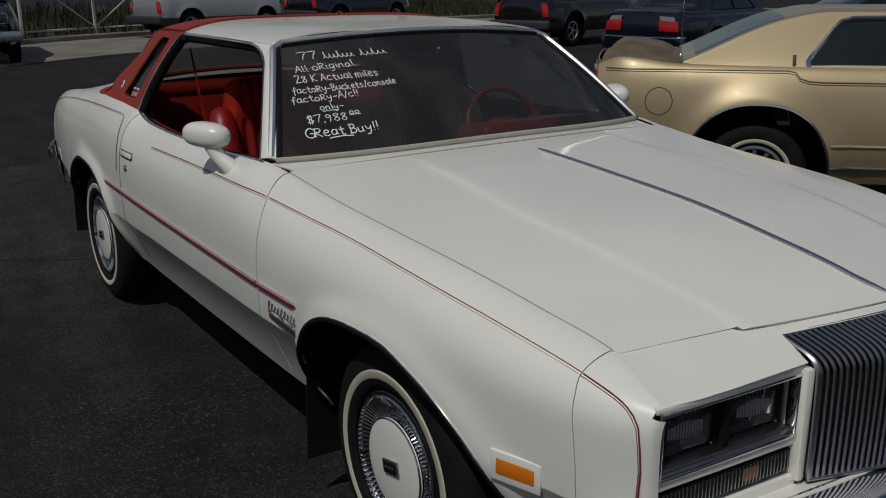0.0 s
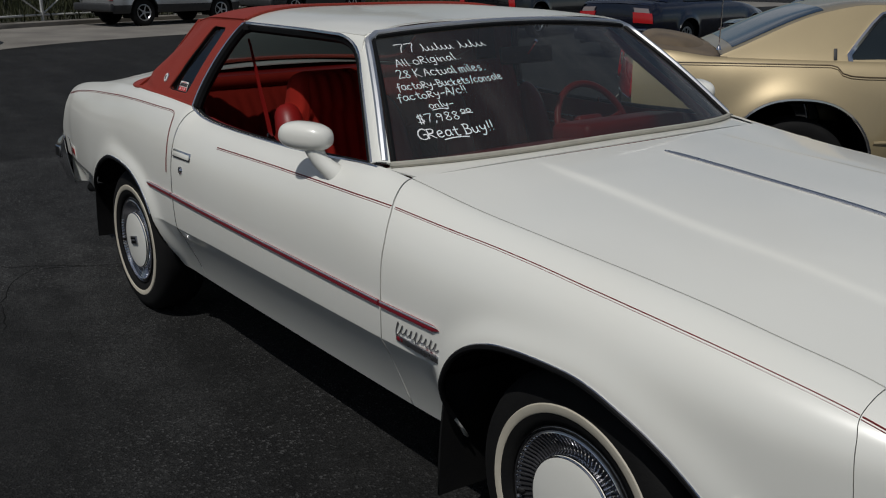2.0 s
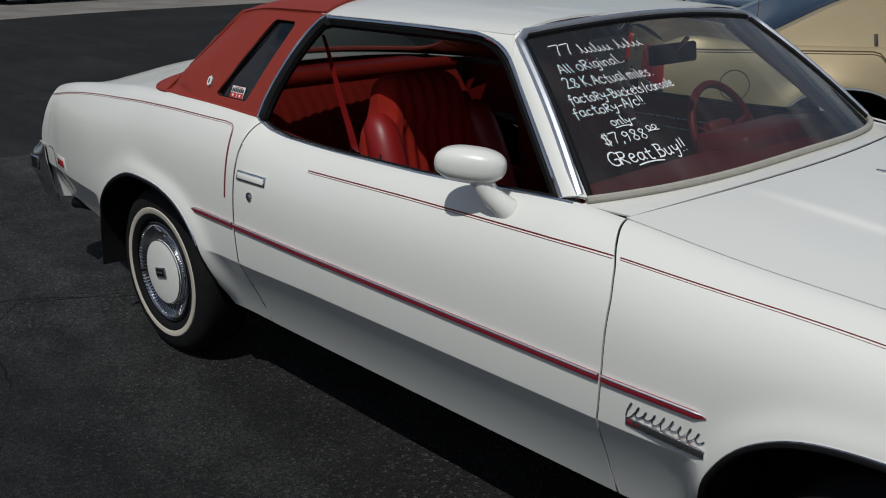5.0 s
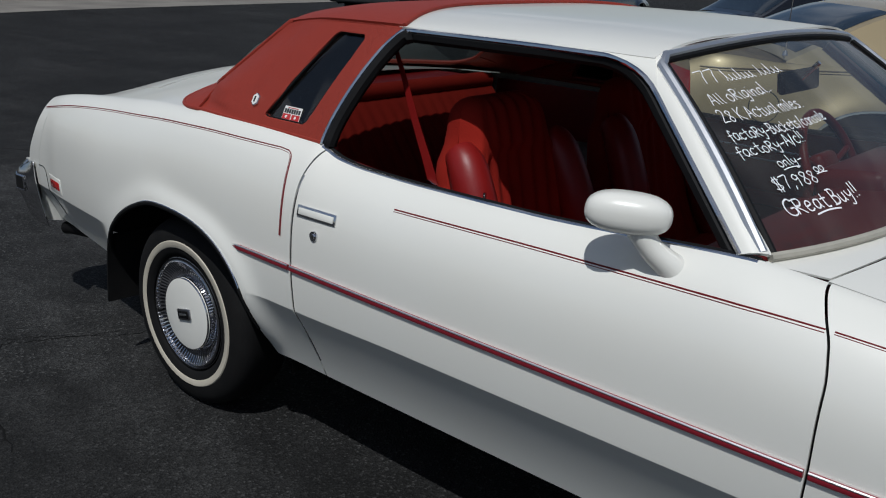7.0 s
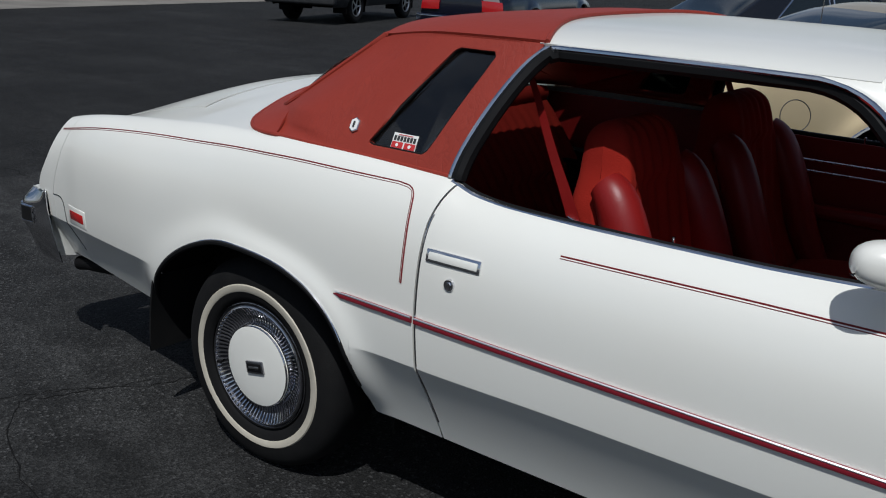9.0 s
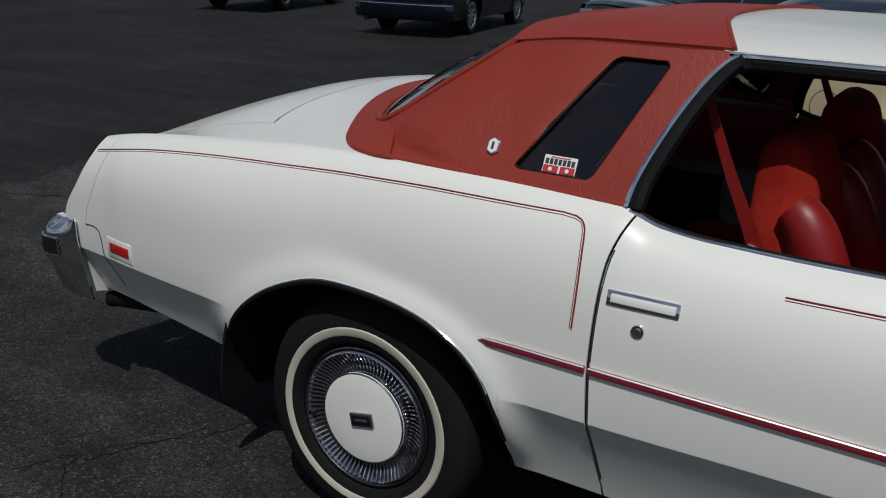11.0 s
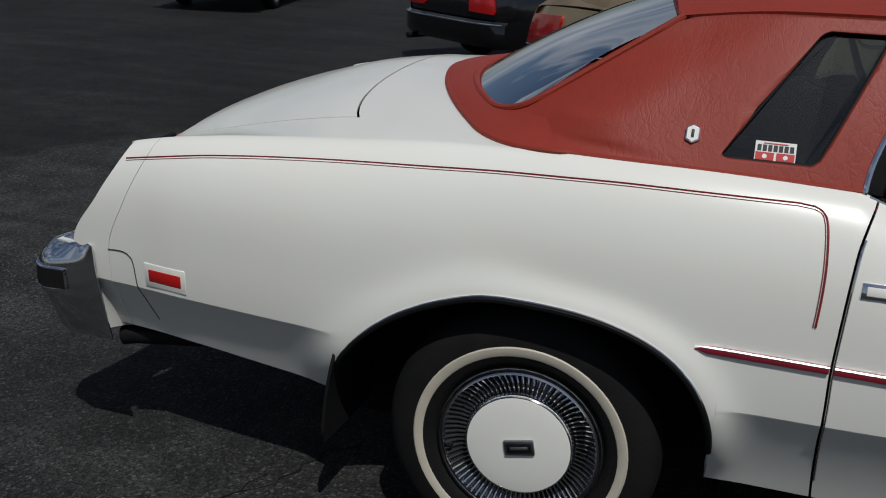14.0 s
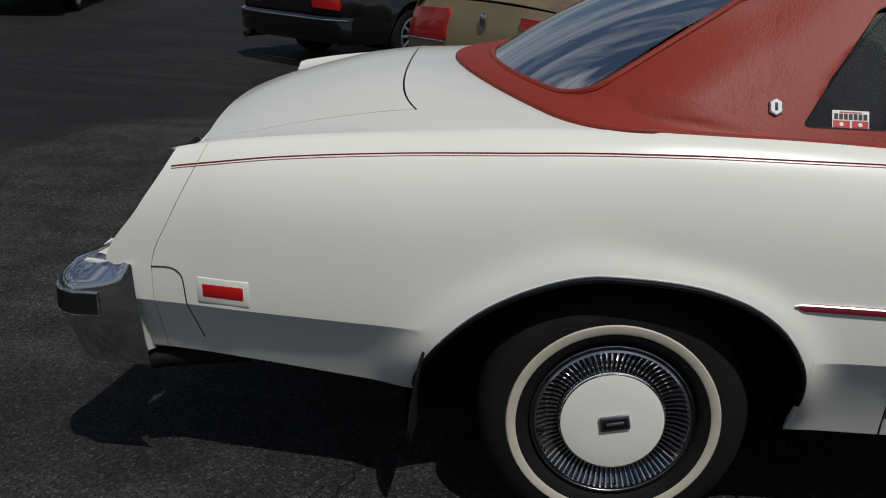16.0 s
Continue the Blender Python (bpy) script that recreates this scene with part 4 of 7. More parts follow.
# wheels
def build_wheel(s, cx, cy):
    out = s
    wheel = part("wheel", lathe([(0.20, 0.02 * out), (0.20, -0.16 * out)], 32, at=Matrix.Translation((cx, cy, 0.336))), DARK, coupe, "whitewall tyre with a chrome and white wheel cover")
    at = Matrix.Translation((cx, cy, 0.336))
    tyre = [(0.203, 0.004), (0.210, 0.016), (0.222, 0.022), (0.2375, 0.026)]
    white = [(0.2375, 0.026), (0.2405, 0.0285), (0.2590, 0.0285), (0.2620, 0.0255)]
    rest = [(0.2620, 0.0255), (0.274, 0.0245), (0.300, 0.020), (0.320, 0.008), (0.331, -0.008), (0.3365, -0.022), (0.338, -0.05), (0.338, -0.13), (0.332, -0.165), (0.31, -0.19), (0.21, -0.185)]
    sc = lambda prof: [(r, d * out) for r, d in prof]
    part("tyre", lathe(sc(tyre), 72, bm=lathe(sc(rest), 72, at=at), at=at), RUBBER, wheel, "black tyre")
    part("whitewall", lathe(sc(white), 72, at=at), WHITEWALL, wheel, "narrow white band on the tyre")
    part("rim", lathe(sc([(0.206, 0.006), (0.204, 0.014), (0.196, 0.010), (0.188, 0.0)]), 64, at=at), SEAL, wheel, "dark steel rim")
    # ribbed wheel cover ring
    n = 160
    bm = bmesh.new()
    part("cover_rim", lathe(sc([(0.204, 0.000), (0.203, 0.012), (0.198, 0.014), (0.194, 0.010), (0.192, 0.016), (0.188, 0.018), (0.185, 0.010)]), 72, at=at), DARK_CHROME, wheel, "smooth dark metal outer ring")
    prof = [(0.190, 0.012), (0.189, 0.018), (0.187, 0.019), (0.184, 0.016), (0.158, 0.000), (0.136, -0.004), (0.130, 0.006)]
    rings = []
    for i, (r, d) in enumerate(prof):
        ring = []
        for j in range(n * 2):
            k = 2 * math.pi * j / (n * 2)
            dd = d - (0.012 if (j // 2) % 2 and 3 <= i <= 5 else 0)
            ring.append(bm.verts.new(at @ Vector((r * math.cos(k), dd * out, r * math.sin(k)))))
        rings.append(ring)
    for i_ring, (a, b) in enumerate(zip(rings, rings[1:])):
        for j in range(n * 2):
            f = bm.faces.new((a[j], a[(j + 1) % (2 * n)], b[(j + 1) % (2 * n)], b[j]))
            # groove floors take the darker metal as painted shade
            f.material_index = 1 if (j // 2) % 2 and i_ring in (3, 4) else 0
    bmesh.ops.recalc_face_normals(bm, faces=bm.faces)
    part("cover_ring", bm, [CHROME, GROOVE_SHADE], wheel, "ribbed bright metal ring with shade painted into its grooves", angle=20)
    part("cover_disc", lathe(sc([(0.130, 0.010), (0.127, 0.018), (0.122, 0.019), (0.09, 0.023), (0.04, 0.025), (0.0, 0.026)]), 64, at=at), [PAINT], wheel, "cream painted centre disc")
    part("cover_edge", tube([at @ Vector((0.1285 * math.cos(k), 0.016 * out, 0.1285 * math.sin(k))) for k in steps(0, 2 * math.pi, 64)[:-1]], 0.0028, 6, closed=True), CHROME, wheel)
    bm = block((0.074, 0.010, 0.040), at @ pose(0.005, 0.028 * out, 0.002, 0, -12, 0), 0.004)
    part("cover_emblem", bm, DARK_CHROME, wheel, "small dark metal badge")
    part("emblem_field", block((0.062, 0.008, 0.027), at @ pose(0.005, 0.0305 * out, 0.002, 0, -12, 0), 0.003), SEAL, wheel)
    bm = block((0.044, 0.008, 0.008), at @ pose(0.005, 0.0325 * out, 0.003, 0, -12, 0), 0.002)
    part("emblem_inlay", bm, BRIGHT, wheel)
    part("valve", block((0.018, 0.014, 0.010), at @ pose(-0.172, 0.014 * out, -0.035), 0.003), SEAL, wheel)
    return wheel


for cx in (0.0, 2.845):
    for s in (-1, 1):
        build_wheel(s, cx, s * 0.905)
        x = cx - (0.485 if cx > 1 else 0.500)
        flap = sheet(lambda u, v: Vector((x + 0.035 * v * v + 0.02 * (1 - u), s * lerp(0.66, 0.942, u), lerp(0.145 if cx > 1 else 0.245, 0.52, v))), steps(0, 1, 4), steps(0, 1, 6))
        part("mud_flap", flap, RUBBER, coupe, "black rubber mud flap", thick=0.008)


# ---- nose of the coupe ----
def grille_line(y, k):
    """Over the prow and down the face of the grille at a distance from the middle; k from 0 to 6."""
    bow = 0.10 * (1 - (abs(y) / 0.37) ** 1.3)
    pts = [(3.560 + 0.95 * bow, 0.808 + 0.22 * bow), (3.600 + bow, 0.798 + 0.18 * bow), (3.640 + bow, 0.786 + 0.14 * bow), (3.662 + bow, 0.768 + 0.1 * bow), (3.668 + bow, 0.74), (3.670 + bow, 0.62), (3.668 + bow, 0.505)]
    x, z = pts[k]
    return Vector((x, y, z))


def nose_top(u, v):
    """From the hood's front edge down to the lamp line."""
    y0 = u * 0.745
    x0 = hood_front(y0) + 0.0018
    x1 = 3.652 - 0.03 * max(abs(u) * 0.77 - 0.36, 0) / 0.42
    x = lerp(x0, x1, v)
    z0 = deck_z(x0, y0) + 0.001
    z = lerp(z0, 0.762 + 0.014 * (1 - abs(u)) / 0.5, v**1.12)
    return Vector((x, u * (top_y(x) + 0.002), lerp(z, top_z(x), max(0, (abs(u) - 0.8) / 0.2))))




def nose_half(s):
    """One side of the nose: flank, rounded corner and top in one sheet."""
    bm = side_panel(lambda z: nose_gap(z) + 0.0007, lambda z: 3.612, s, 16)

    def edge(v):
        x = lerp(3.448, 3.612, v)
        for _ in range(6):
            x = lerp(nose_gap(top_z(x)) + 0.0007, 3.612, v)
        return Vector((x, s * side_y(x, top_z(x)), top_z(x)))

    def top(u, v):
        if u > 0.999:
            return edge(v)
        p = nose_top(s * u, v)
        return p.lerp(edge(v), max(0, (u - 0.72) / 0.28) ** 2)

    sheet(top, steps(0.472, 0.93, 18) + [0.95, 0.97, 0.985, 1.0], steps(0, 1, 16), bm, weld=False)
    bmesh.ops.remove_doubles(bm, verts=bm.verts, dist=8e-4)
    front = [e for e in bm.edges if e.is_boundary and all(abs(v.co.x - 3.612) < 1e-4 and v.co.z < 0.752 for v in e.verts)]
    for dx, dy in ((0.006, 0.004), (0.005, 0.008), (0.002, 0.014)):
        out = bmesh.ops.extrude_edge_only(bm, edges=front)["geom"]
        for v in (g for g in out if isinstance(g, bmesh.types.BMVert)):
            k = min(max((v.co.z - 0.735) / 0.04, 0), 1)
            v.co += Vector((dx, -s * dy * (1 - 0.3 * k), -0.9 * dy * k))
        front = [g for g in out if isinstance(g, bmesh.types.BMEdge)]
    bmesh.ops.remove_doubles(bm, verts=bm.verts, dist=8e-4)
    bmesh.ops.recalc_face_normals(bm, faces=bm.faces)
    return bm


for s in (-1, 1):
    part("nose_panel", nose_half(s), PAINT, coupe, "cream nose piece round the lamps", thick=0.003, angle=50)


def nose_lip(u, v):
    y = u * 0.372
    x0 = hood_front(y) + 0.003
    return Vector((x0 - 0.001, y, deck_z(x0, y) + 0.001)).lerp(grille_line(y, 0) + Vector((0.004, 0, 0.002)), v)


part("nose_lip", sheet(nose_lip, steps(-1, 1, 40), steps(0, 1, 4)), PAINT, coupe, thick=0.004)
part("nose_ridge", sheet(lambda u, k: grille_line(u * 0.022, int(k)) + Vector((0.004, 0, 0.004)), steps(-1, 1, 4), range(7)), PAINT, coupe, "cream ridge between the grille halves", thick=0.004)


def frame_bars(x, y0, y1, z0, z1, w, d, bm=None, r=0.004):
    """A rectangular frame in the plane across the car."""
    bm = bm or bmesh.new()
    for yc, zc, sy, sz in (((y0 + y1) / 2, z1 - w / 2, y1 - y0, w), ((y0 + y1) / 2, z0 + w / 2, y1 - y0, w), (y0 + w / 2, (z0 + z1) / 2, w, z1 - z0), (y1 - w / 2, (z0 + z1) / 2, w, z1 - z0)):
        block((d, sy, sz), Matrix.Translation((x, yc, zc)), r, bm)
    return bm


for s in (-1, 1):
    lo, hi = sorted((s * 0.374, s * 0.778))
    face = Matrix.Translation((3.648, s * 0.374, 0)) @ pose(0, 0, 0, 0, 0, s * 4)
    at_face = lambda y, z, x=0.0: face @ Matrix.Translation((x, s * (y - 0.374), z))

    # face strips round the lamps
    for size, y, z, x in (((0.08, 0.024, 0.268), 0.363, 0.632, -0.024), ((0.05, 0.424, 0.016), 0.574, 0.763, -0.026), ((0.04, 0.43, 0.020), 0.576, 0.593, -0.022), ((0.05, 0.45, 0.07), 0.585, 0.475, -0.024), ((0.05, 0.020, 0.30), 0.782, 0.583, -0.028)):
        part("lamp_surround", block(size, at_face(y, z, x), 0.006), PAINT, coupe)
    part("lamp_corner", block((0.036, 0.034, 0.034), at_face(0.766, 0.745, -0.034), 0.011, seg=3), PAINT, coupe)
    bm = bmesh.new()
    frame_bars(0, *sorted((0.0, s * 0.404)), 0.605, 0.757, 0.010, 0.030, bm)
    bm.transform(face @ Matrix.Translation((-0.012, 0, 0)))
    lamp = part("headlamp_unit", bm, CHROME, coupe, "chrome bezel with two square headlamps")
    part("lamp_recess", block((0.02, 0.40, 0.15), at_face(0.576, 0.681, -0.060)), DARK, lamp)
    part("lamp_divider", block((0.030, 0.020, 0.135), at_face(0.576, 0.681, -0.030), 0.004), SEAL, lamp)
    part("lamp_ledge", block((0.050, 0.384, 0.014), at_face(0.576, 0.621, -0.030), 0.005), DARK_CHROME, lamp)
    for k in (0.478, 0.674):
        bowl = sheet(lambda u, v: at_face(k + 0.080 * u, 0.686 + 0.054 * v, -0.078 + 0.022 * (u * u + v * v)).translation, steps(-1, 1, 14), steps(-1, 1, 12))
        lens = part("headlamp", block((0.006, 0.166, 0.112), at_face(k, 0.686, -0.040), 0.002), LENS_GLASS, lamp, "square ribbed glass headlamp")
        part("reflector", bowl, LAMP_MIRROR, lens, "bright lamp reflector")
        part("bulb_shield", lathe([(0.0, 0.012), (0.012, 0.008), (0.016, 0.0)], 16, at=at_face(k, 0.690, -0.060) @ pose(0, 0, 0, 0, 0, -90)), DARK_CHROME, lens)
        bm = bmesh.new()
        for j in range(12):
            block((0.003, 0.0035, 0.040 - 0.0028 * abs(j - 5.5)), at_face(k - 0.045 + 0.0082 * j, 0.684, -0.0365), 0, bm)
        part("lens_ribs", bm, RIB_GLASS, lens, "upright ribs moulded in the glass")
        bm = bmesh.new()
        frame_bars(0, -0.087, 0.087, -0.060, 0.060, 0.006, 0.010, bm, 0.002)
        bm.transform(at_face(k, 0.686, -0.036))
        part("lens_rim", bm, SEAL, lens)
    turn = part("turn_signal", block((0.02, 0.40, 0.056), at_face(0.576, 0.548, -0.016), 0.006), SEAL, coupe, "dark ribbed turn signal under the headlamps")
    bm = bmesh.new()
    for j in range(36):
        block((0.004, 0.003, 0.046), at_face(0.386 + 0.0108 * j, 0.548, -0.0055), 0.0008, bm)
    part("signal_ribs", bm, DARK_CHROME, turn)
    part("signal_bulb", block((0.004, 0.045, 0.030), at_face(0.50, 0.548, -0.0065), 0.0015), AMBER_DIM, turn)
    # waterfall grille
    grille = part("grille", sheet(lambda u, k: grille_line(s * lerp(0.026, 0.352, u), int(k)) + Vector((-0.016, 0, -0.012)), steps(0, 1, 8), range(7)), DARK, coupe, "dark chrome waterfall grille with fine upright bars")
    for j in range(21):
        y = s * lerp(0.034, 0.349, j / 20)
        part("grille_bar", tube(spline([grille_line(y, k) for k in range(7)], 3), 0.0050, 6, normal=(0, 1, 0), squash=0.8), DARK_CHROME, grille)
    edge = [grille_line(s * 0.354, k) for k in range(7)]
    part("grille_frame", tube(spline(edge, 4) + [grille_line(s * y, 6) for y in (0.26, 0.16, 0.08)] + spline([grille_line(s * 0.026, k) for k in range(6, -1, -1)], 4) + [grille_line(s * y, 0) for y in (0.08, 0.16, 0.26)], 0.006, 6, closed=True), DARK_CHROME, grille)

# front bumper
def front_bumper(u, v):
    y = u * 0.93
    x = 3.80 - 0.10 * u * u - 0.10 * max(0, abs(u) - 0.8) / 0.2
    prof = [(-0.09, 0.495), (0.0, 0.49), (0.035, 0.47), (0.04, 0.41), (0.03, 0.33), (-0.02, 0.29)]
    dx, z = prof[int(v)]
    return Vector((x + dx, y, z))


fb = part("front_bumper", sheet(front_bumper, steps(-1, 1, 40), range(6)), CHROME, coupe, "chrome front bumper", thick=0.004)
part("bumper_filler", sheet(lambda u, v: Vector((lerp(3.62, 3.73 - 0.10 * u * u, v), u * 0.84, lerp(0.478, 0.497, v))), steps(-1, 1, 24), steps(0, 1, 3)), PAINT, coupe, "cream filler panel above the bumper", thick=0.004)
part("bumper_strip", tube([front_bumper(u, 3) + Vector((0.004, 0, 0.015)) for u in steps(-0.9, 0.9, 30)], 0.022, 8, normal=(1, 0, 0), squash=0.4), RUBBER, fb)


# ---- tail ----
def rear_bumper(u, v):
    """Wraps round the tail: u from one side to the other, v over the section."""
    prof = [(0.075, 0.657), (0.030, 0.642), (-0.004, 0.610), (-0.016, 0.590), (-0.018, 0.505), (-0.008, 0.490), (0.026, 0.392), (0.042, 0.372)]
    dx, z = prof[int(v)]
    a = min(abs(u), 1.0)
    ys = math.copysign(1, u)
    if a < 0.80:
        k = a / 0.80
        return Vector((-1.395 + dx + 0.09 * (1 - k**2), ys * 0.785 * k, z))
    k = (a - 0.80) / 0.20
    c = Vector((-1.395 + dx, 0.785, z))
    r = 0.075
    if k < 0.45:
        ang = k / 0.45 * math.radians(80)
        p = Vector((c.x + (r - dx * 0.6) * (1 - math.cos(ang)), 0.785 + (r - dx * 0.8) * math.sin(ang), z))
    else:
        q = (k - 0.45) / 0.55
        b = Vector((c.x + (r - dx * 0.6) * (1 - math.cos(math.radians(80))), 0.785 + (r - dx * 0.8) * math.sin(math.radians(80)), z))
        e = Vector((-1.197 + 0.06 * (0.66 - z), 0.866 - 0.18 * max(0, 0.56 - z), z))
        p = b.lerp(e, q)
    p.y *= ys
    return p


us = steps(-1, -0.8, 16) + steps(-0.78, 0.78, 24) + steps(0.8, 1, 16)
rb = part("rear_bumper", sheet(rear_bumper, us, range(8)), CHROME, coupe, "chrome wrap-round rear bumper", thick=0.004, angle=30)


def on_bumper(u, w, out):
    """A place on the bumper's upright face, pushed outward."""
    p = rear_bumper(u, 3).lerp(rear_bumper(u, 4), w)
    d = rear_bumper(min(u + 0.01, 1), 3) - rear_bumper(max(u - 0.01, -1), 3)
    return p + Vector((-d.y, d.x, 0)).normalized() * out


us = steps(-0.93, -0.8, 12) + steps(-0.78, 0.78, 24) + steps(0.8, 0.93, 12)
part("bumper_strip", sheet(lambda u, w: on_bumper(u, w, 0.005), us, steps(0.14, 0.80, 3)), RUBBER, rb, "black rubber strip on the bumper", thick=0.008)
edge = [on_bumper(u, 0.12, 0.006) for u in us] + [on_bumper(us[-1], w, 0.006) for w in (0.3, 0.6)] + [on_bumper(u, 0.82, 0.006) for u in us[::-1]] + [on_bumper(us[0], w, 0.006) for w in (0.6, 0.3)]
part("strip_edge", tube(edge, 0.0042, 6, closed=True), CHROME, rb, "chrome edge of the strip")
for s in (-1, 1):
    part("bumper_end_filler", sheet(lambda u, v: Vector((lerp(-1.245, -1.192, u), s * (lerp(0.82, side_y(-1.192, lerp(0.385, 0.652, v)) - 0.004, u)), lerp(0.385, 0.652, v))), steps(0, 1, 4), steps(0, 1, 8)), PAINT, coupe, "cream filler behind the bumper", thick=0.005)
    part("bumper_top_filler", sheet(lambda u, v: Vector((lerp(-1.33, -1.20, u), s * lerp(0.66, 0.835, v), 0.648 + 0.004 * u)), steps(0, 1, 4), steps(0, 1, 4)), PAINT, coupe, thick=0.005)
    part("filler_seam", tube([on_side(p.x, p.z, s, 0.0036) for p in spline([(-1.150, 0, 0.655), (-1.105, 0, 0.657), (-1.082, 0, 0.648), (-1.070, 0, 0.626), (-1.062, 0, 0.55), (-1.040, 0, 0.45)], 8)], 0.0016, 5), SEAL, coupe)
    tl = part("tail_lamp", sheet(lambda u, v: tail_point(s * lerp(0.74, 0.90, u), v) + Vector((-0.004, 0, 0)), steps(0, 1, 5), steps(0.04, 0.92, 8)), RED_LENS, coupe, "dark red upright tail lamp", thick=0.02)
    part("tail_lamp_cap", tube([tail_point(s * u, 0.02) + Vector((-0.012, 0, 0.004)) for u in steps(0.80, 0.93, 6)], 0.012, 6), SEAL, tl)

    # side markers
    def plate(x0, x1, z0, z1, out, depth, slope=0.0, r=0.004):
        zc = (z0 + z1) / 2
        a, b = on_side(x0, zc, s, out), on_side(x1, zc + slope, s, out)
        xm = (x0 + x1) / 2
        top, bot = on_side(xm, max(z1, crease_z(xm) + 0.07), s, out), on_side(xm, max(z0, crease_z(xm) + 0.02), s, out)
        ex = (b - a).normalized()
        ez = (top - bot).normalized()
        ey = ez.cross(ex).normalized()
        m = Matrix((ex, ey, ex.cross(ey).normalized())).transposed().to_4x4()
        m.translation = (a + b) / 2
        return block((x1 - x0, depth, z1 - z0), m, r), m

    bm, m = plate(-1.034, -0.898, 0.573, 0.641, 0.001, 0.010)
    mk = part("side_marker", bm, PAINT, coupe, "red marker lamp in a cream bezel")
    bm, m = plate(-1.020, -0.912, 0.589, 0.625, 0.0025, 0.010)
    part("marker_lens", bm, RED_LENS, mk)
    bm, m = plate(3.272, 3.404, 0.511, 0.583, 0.002, 0.010)
    mk = part("front_marker", bm, PAINT, coupe, "amber marker lamp in a cream bezel")
    bm, m = plate(3.288, 3.390, 0.527, 0.567, 0.0035, 0.010)
    part("marker_lens", bm, AMBER, mk)

    # door handle and lock
    owner = coupe
    bm, m = plate(0.668, 0.828, 0.843, 0.877, 0.002, 0.010)
    hd = part("door_handle", bm, CHROME, owner, "chrome flush door handle")
    bm, m = plate(0.678, 0.820, 0.851, 0.870, 0.0055, 0.010, 0, 0.002)
    part("handle_flap", bm, PAINT, hd, "cream flap of the handle")
    c = on_side(0.746, 0.801, s, 0.002)
    part("door_lock", lathe([(0.0, 0.008 * s), (0.007, 0.008 * s), (0.008, 0.005 * s), (0.014, 0.006 * s), (0.016, 0.0), (0.016, -0.01 * s)], 24, at=Matrix.Translation(c)), CHROME, owner, "round chrome door lock")
    part("lock_slot", block((0.003, 0.004, 0.011), Matrix.Translation(c + Vector((0, s * 0.008, 0)))), INK, owner)

    # script badge: an unlettered flourish over a ribbed bar
    pts = []
    for j in range(90):
        t = j / 89
        h = 0.012 + 0.010 * (1 if t < 0.12 or 0.52 < t < 0.62 else 0.35)
        x, z = 2.222 + 0.190 * t, 0.618 - 0.004 * t + h * math.sin(t * 2 * math.pi * 9) * (0.8 + 0.2 * math.sin(t * 17))
        pts.append(on_side(x + 0.005 * math.cos(t * 2 * math.pi * 9) + 0.5 * (z - 0.618), z, s, 0.006))
    badge = part("fender_badge", tube(pts, 0.0017, 6), DARK_CHROME, coupe, "chrome script-like flourish above a ribbed bar")
    bm, m = plate(2.222, 2.420, 0.578, 0.597, 0.003, 0.007, -0.002, 0.002)
    part("badge_bar", bm, BRIGHT, badge)
    for j in range(9):
        bm, m = plate(2.228 + 0.0205 * j, 2.241 + 0.0205 * j, 0.582, 0.593, 0.006, 0.005, 0, 0.001)
        part("badge_inset", bm, STRIP_RED, badge)

    # door mirror
    head = bmesh.new()
    bmesh.ops.create_uvsphere(head, u_segments=32, v_segments=18, radius=1)
    for v in head.verts:
        x, y, z = v.co
        k = 2.6
        n = (abs(x) ** k + abs(y) ** k + abs(z) ** k) ** (1 / k)
        v.co = Vector((x / n * 0.090, y / n * 0.050, z / n * 0.045 * (1.0 if z > 0 else 0.92)))
        v.co.z += 0.10 * v.co.x * 0.15
    head.transform(Matrix.Translation((1.706, s * 0.952, 1.068)) @ pose(0, 0, 0, 0, 4, s * -28))
    mirror = part("door_mirror", head, PAINT, coupe, "cream bullet-shaped door mirror")
    foot, neck = Vector((1.806, s * 0.868, 0.915)), Vector((1.728, s * 0.945, 1.045))
    path = spline([foot, (1.792, s * 0.898, 0.955), (1.757, s * 0.932, 0.998), neck], 5)
    rad = [0.026 + 0.026 * max(0, 1 - i / 10) ** 1.6 + 0.0012 * max(0, i - 11) for i in range(len(path))]
    part("mirror_stalk", tube(path, rad, 16), PAINT, mirror)
    gl = bmesh.new()
    bmesh.ops.create_circle(gl, cap_ends=True, radius=1, segments=32, matrix=Matrix.Diagonal((0.025, 0.022, 1, 1)))
    gl.transform(Matrix.Translation((1.706, s * 0.952, 1.068)) @ pose(0, 0, 0, 0, 0, s * -28) @ Matrix.Translation((-0.0850, 0, 0)) @ pose(0, 0, 0, 0, -90, 0) @ pose(0, 0, 0, 0, 0, 90))
    part("mirror_glass", gl, CHROME, mirror)

    # roof pillar emblem
    c = Vector((0.305, s * (sail_y(0.305, 1.111) + 0.012), 1.111))
    slant = math.degrees(math.atan2(0.170, 0.315))
    m = Matrix.Translation(c) @ pose(0, 0, 0, -slant * s * -1 if s < 0 else slant, 0, 0)
    outline = [(-0.015, -0.013), (0, -0.022), (0.015, -0.013), (0.015, 0.013), (0, 0.022), (-0.015, 0.013)]
    em = part("pillar_emblem", prism(outline, 0.008, m, 0.002), CHROME, coupe, "small silver six-sided emblem")
    m2 = m @ Matrix.Translation((0, s * 0.004, 0)) @ Matrix.Diagonal((0.8, 1, 0.84, 1))
    part("emblem_field", prism(outline, 0.003, m2), STICKER_WHITE, em)
    part("emblem_mark", block((0.006, 0.003, 0.018), m @ Matrix.Translation((0, s * 0.0065, 0)), 0.001), INK, em)

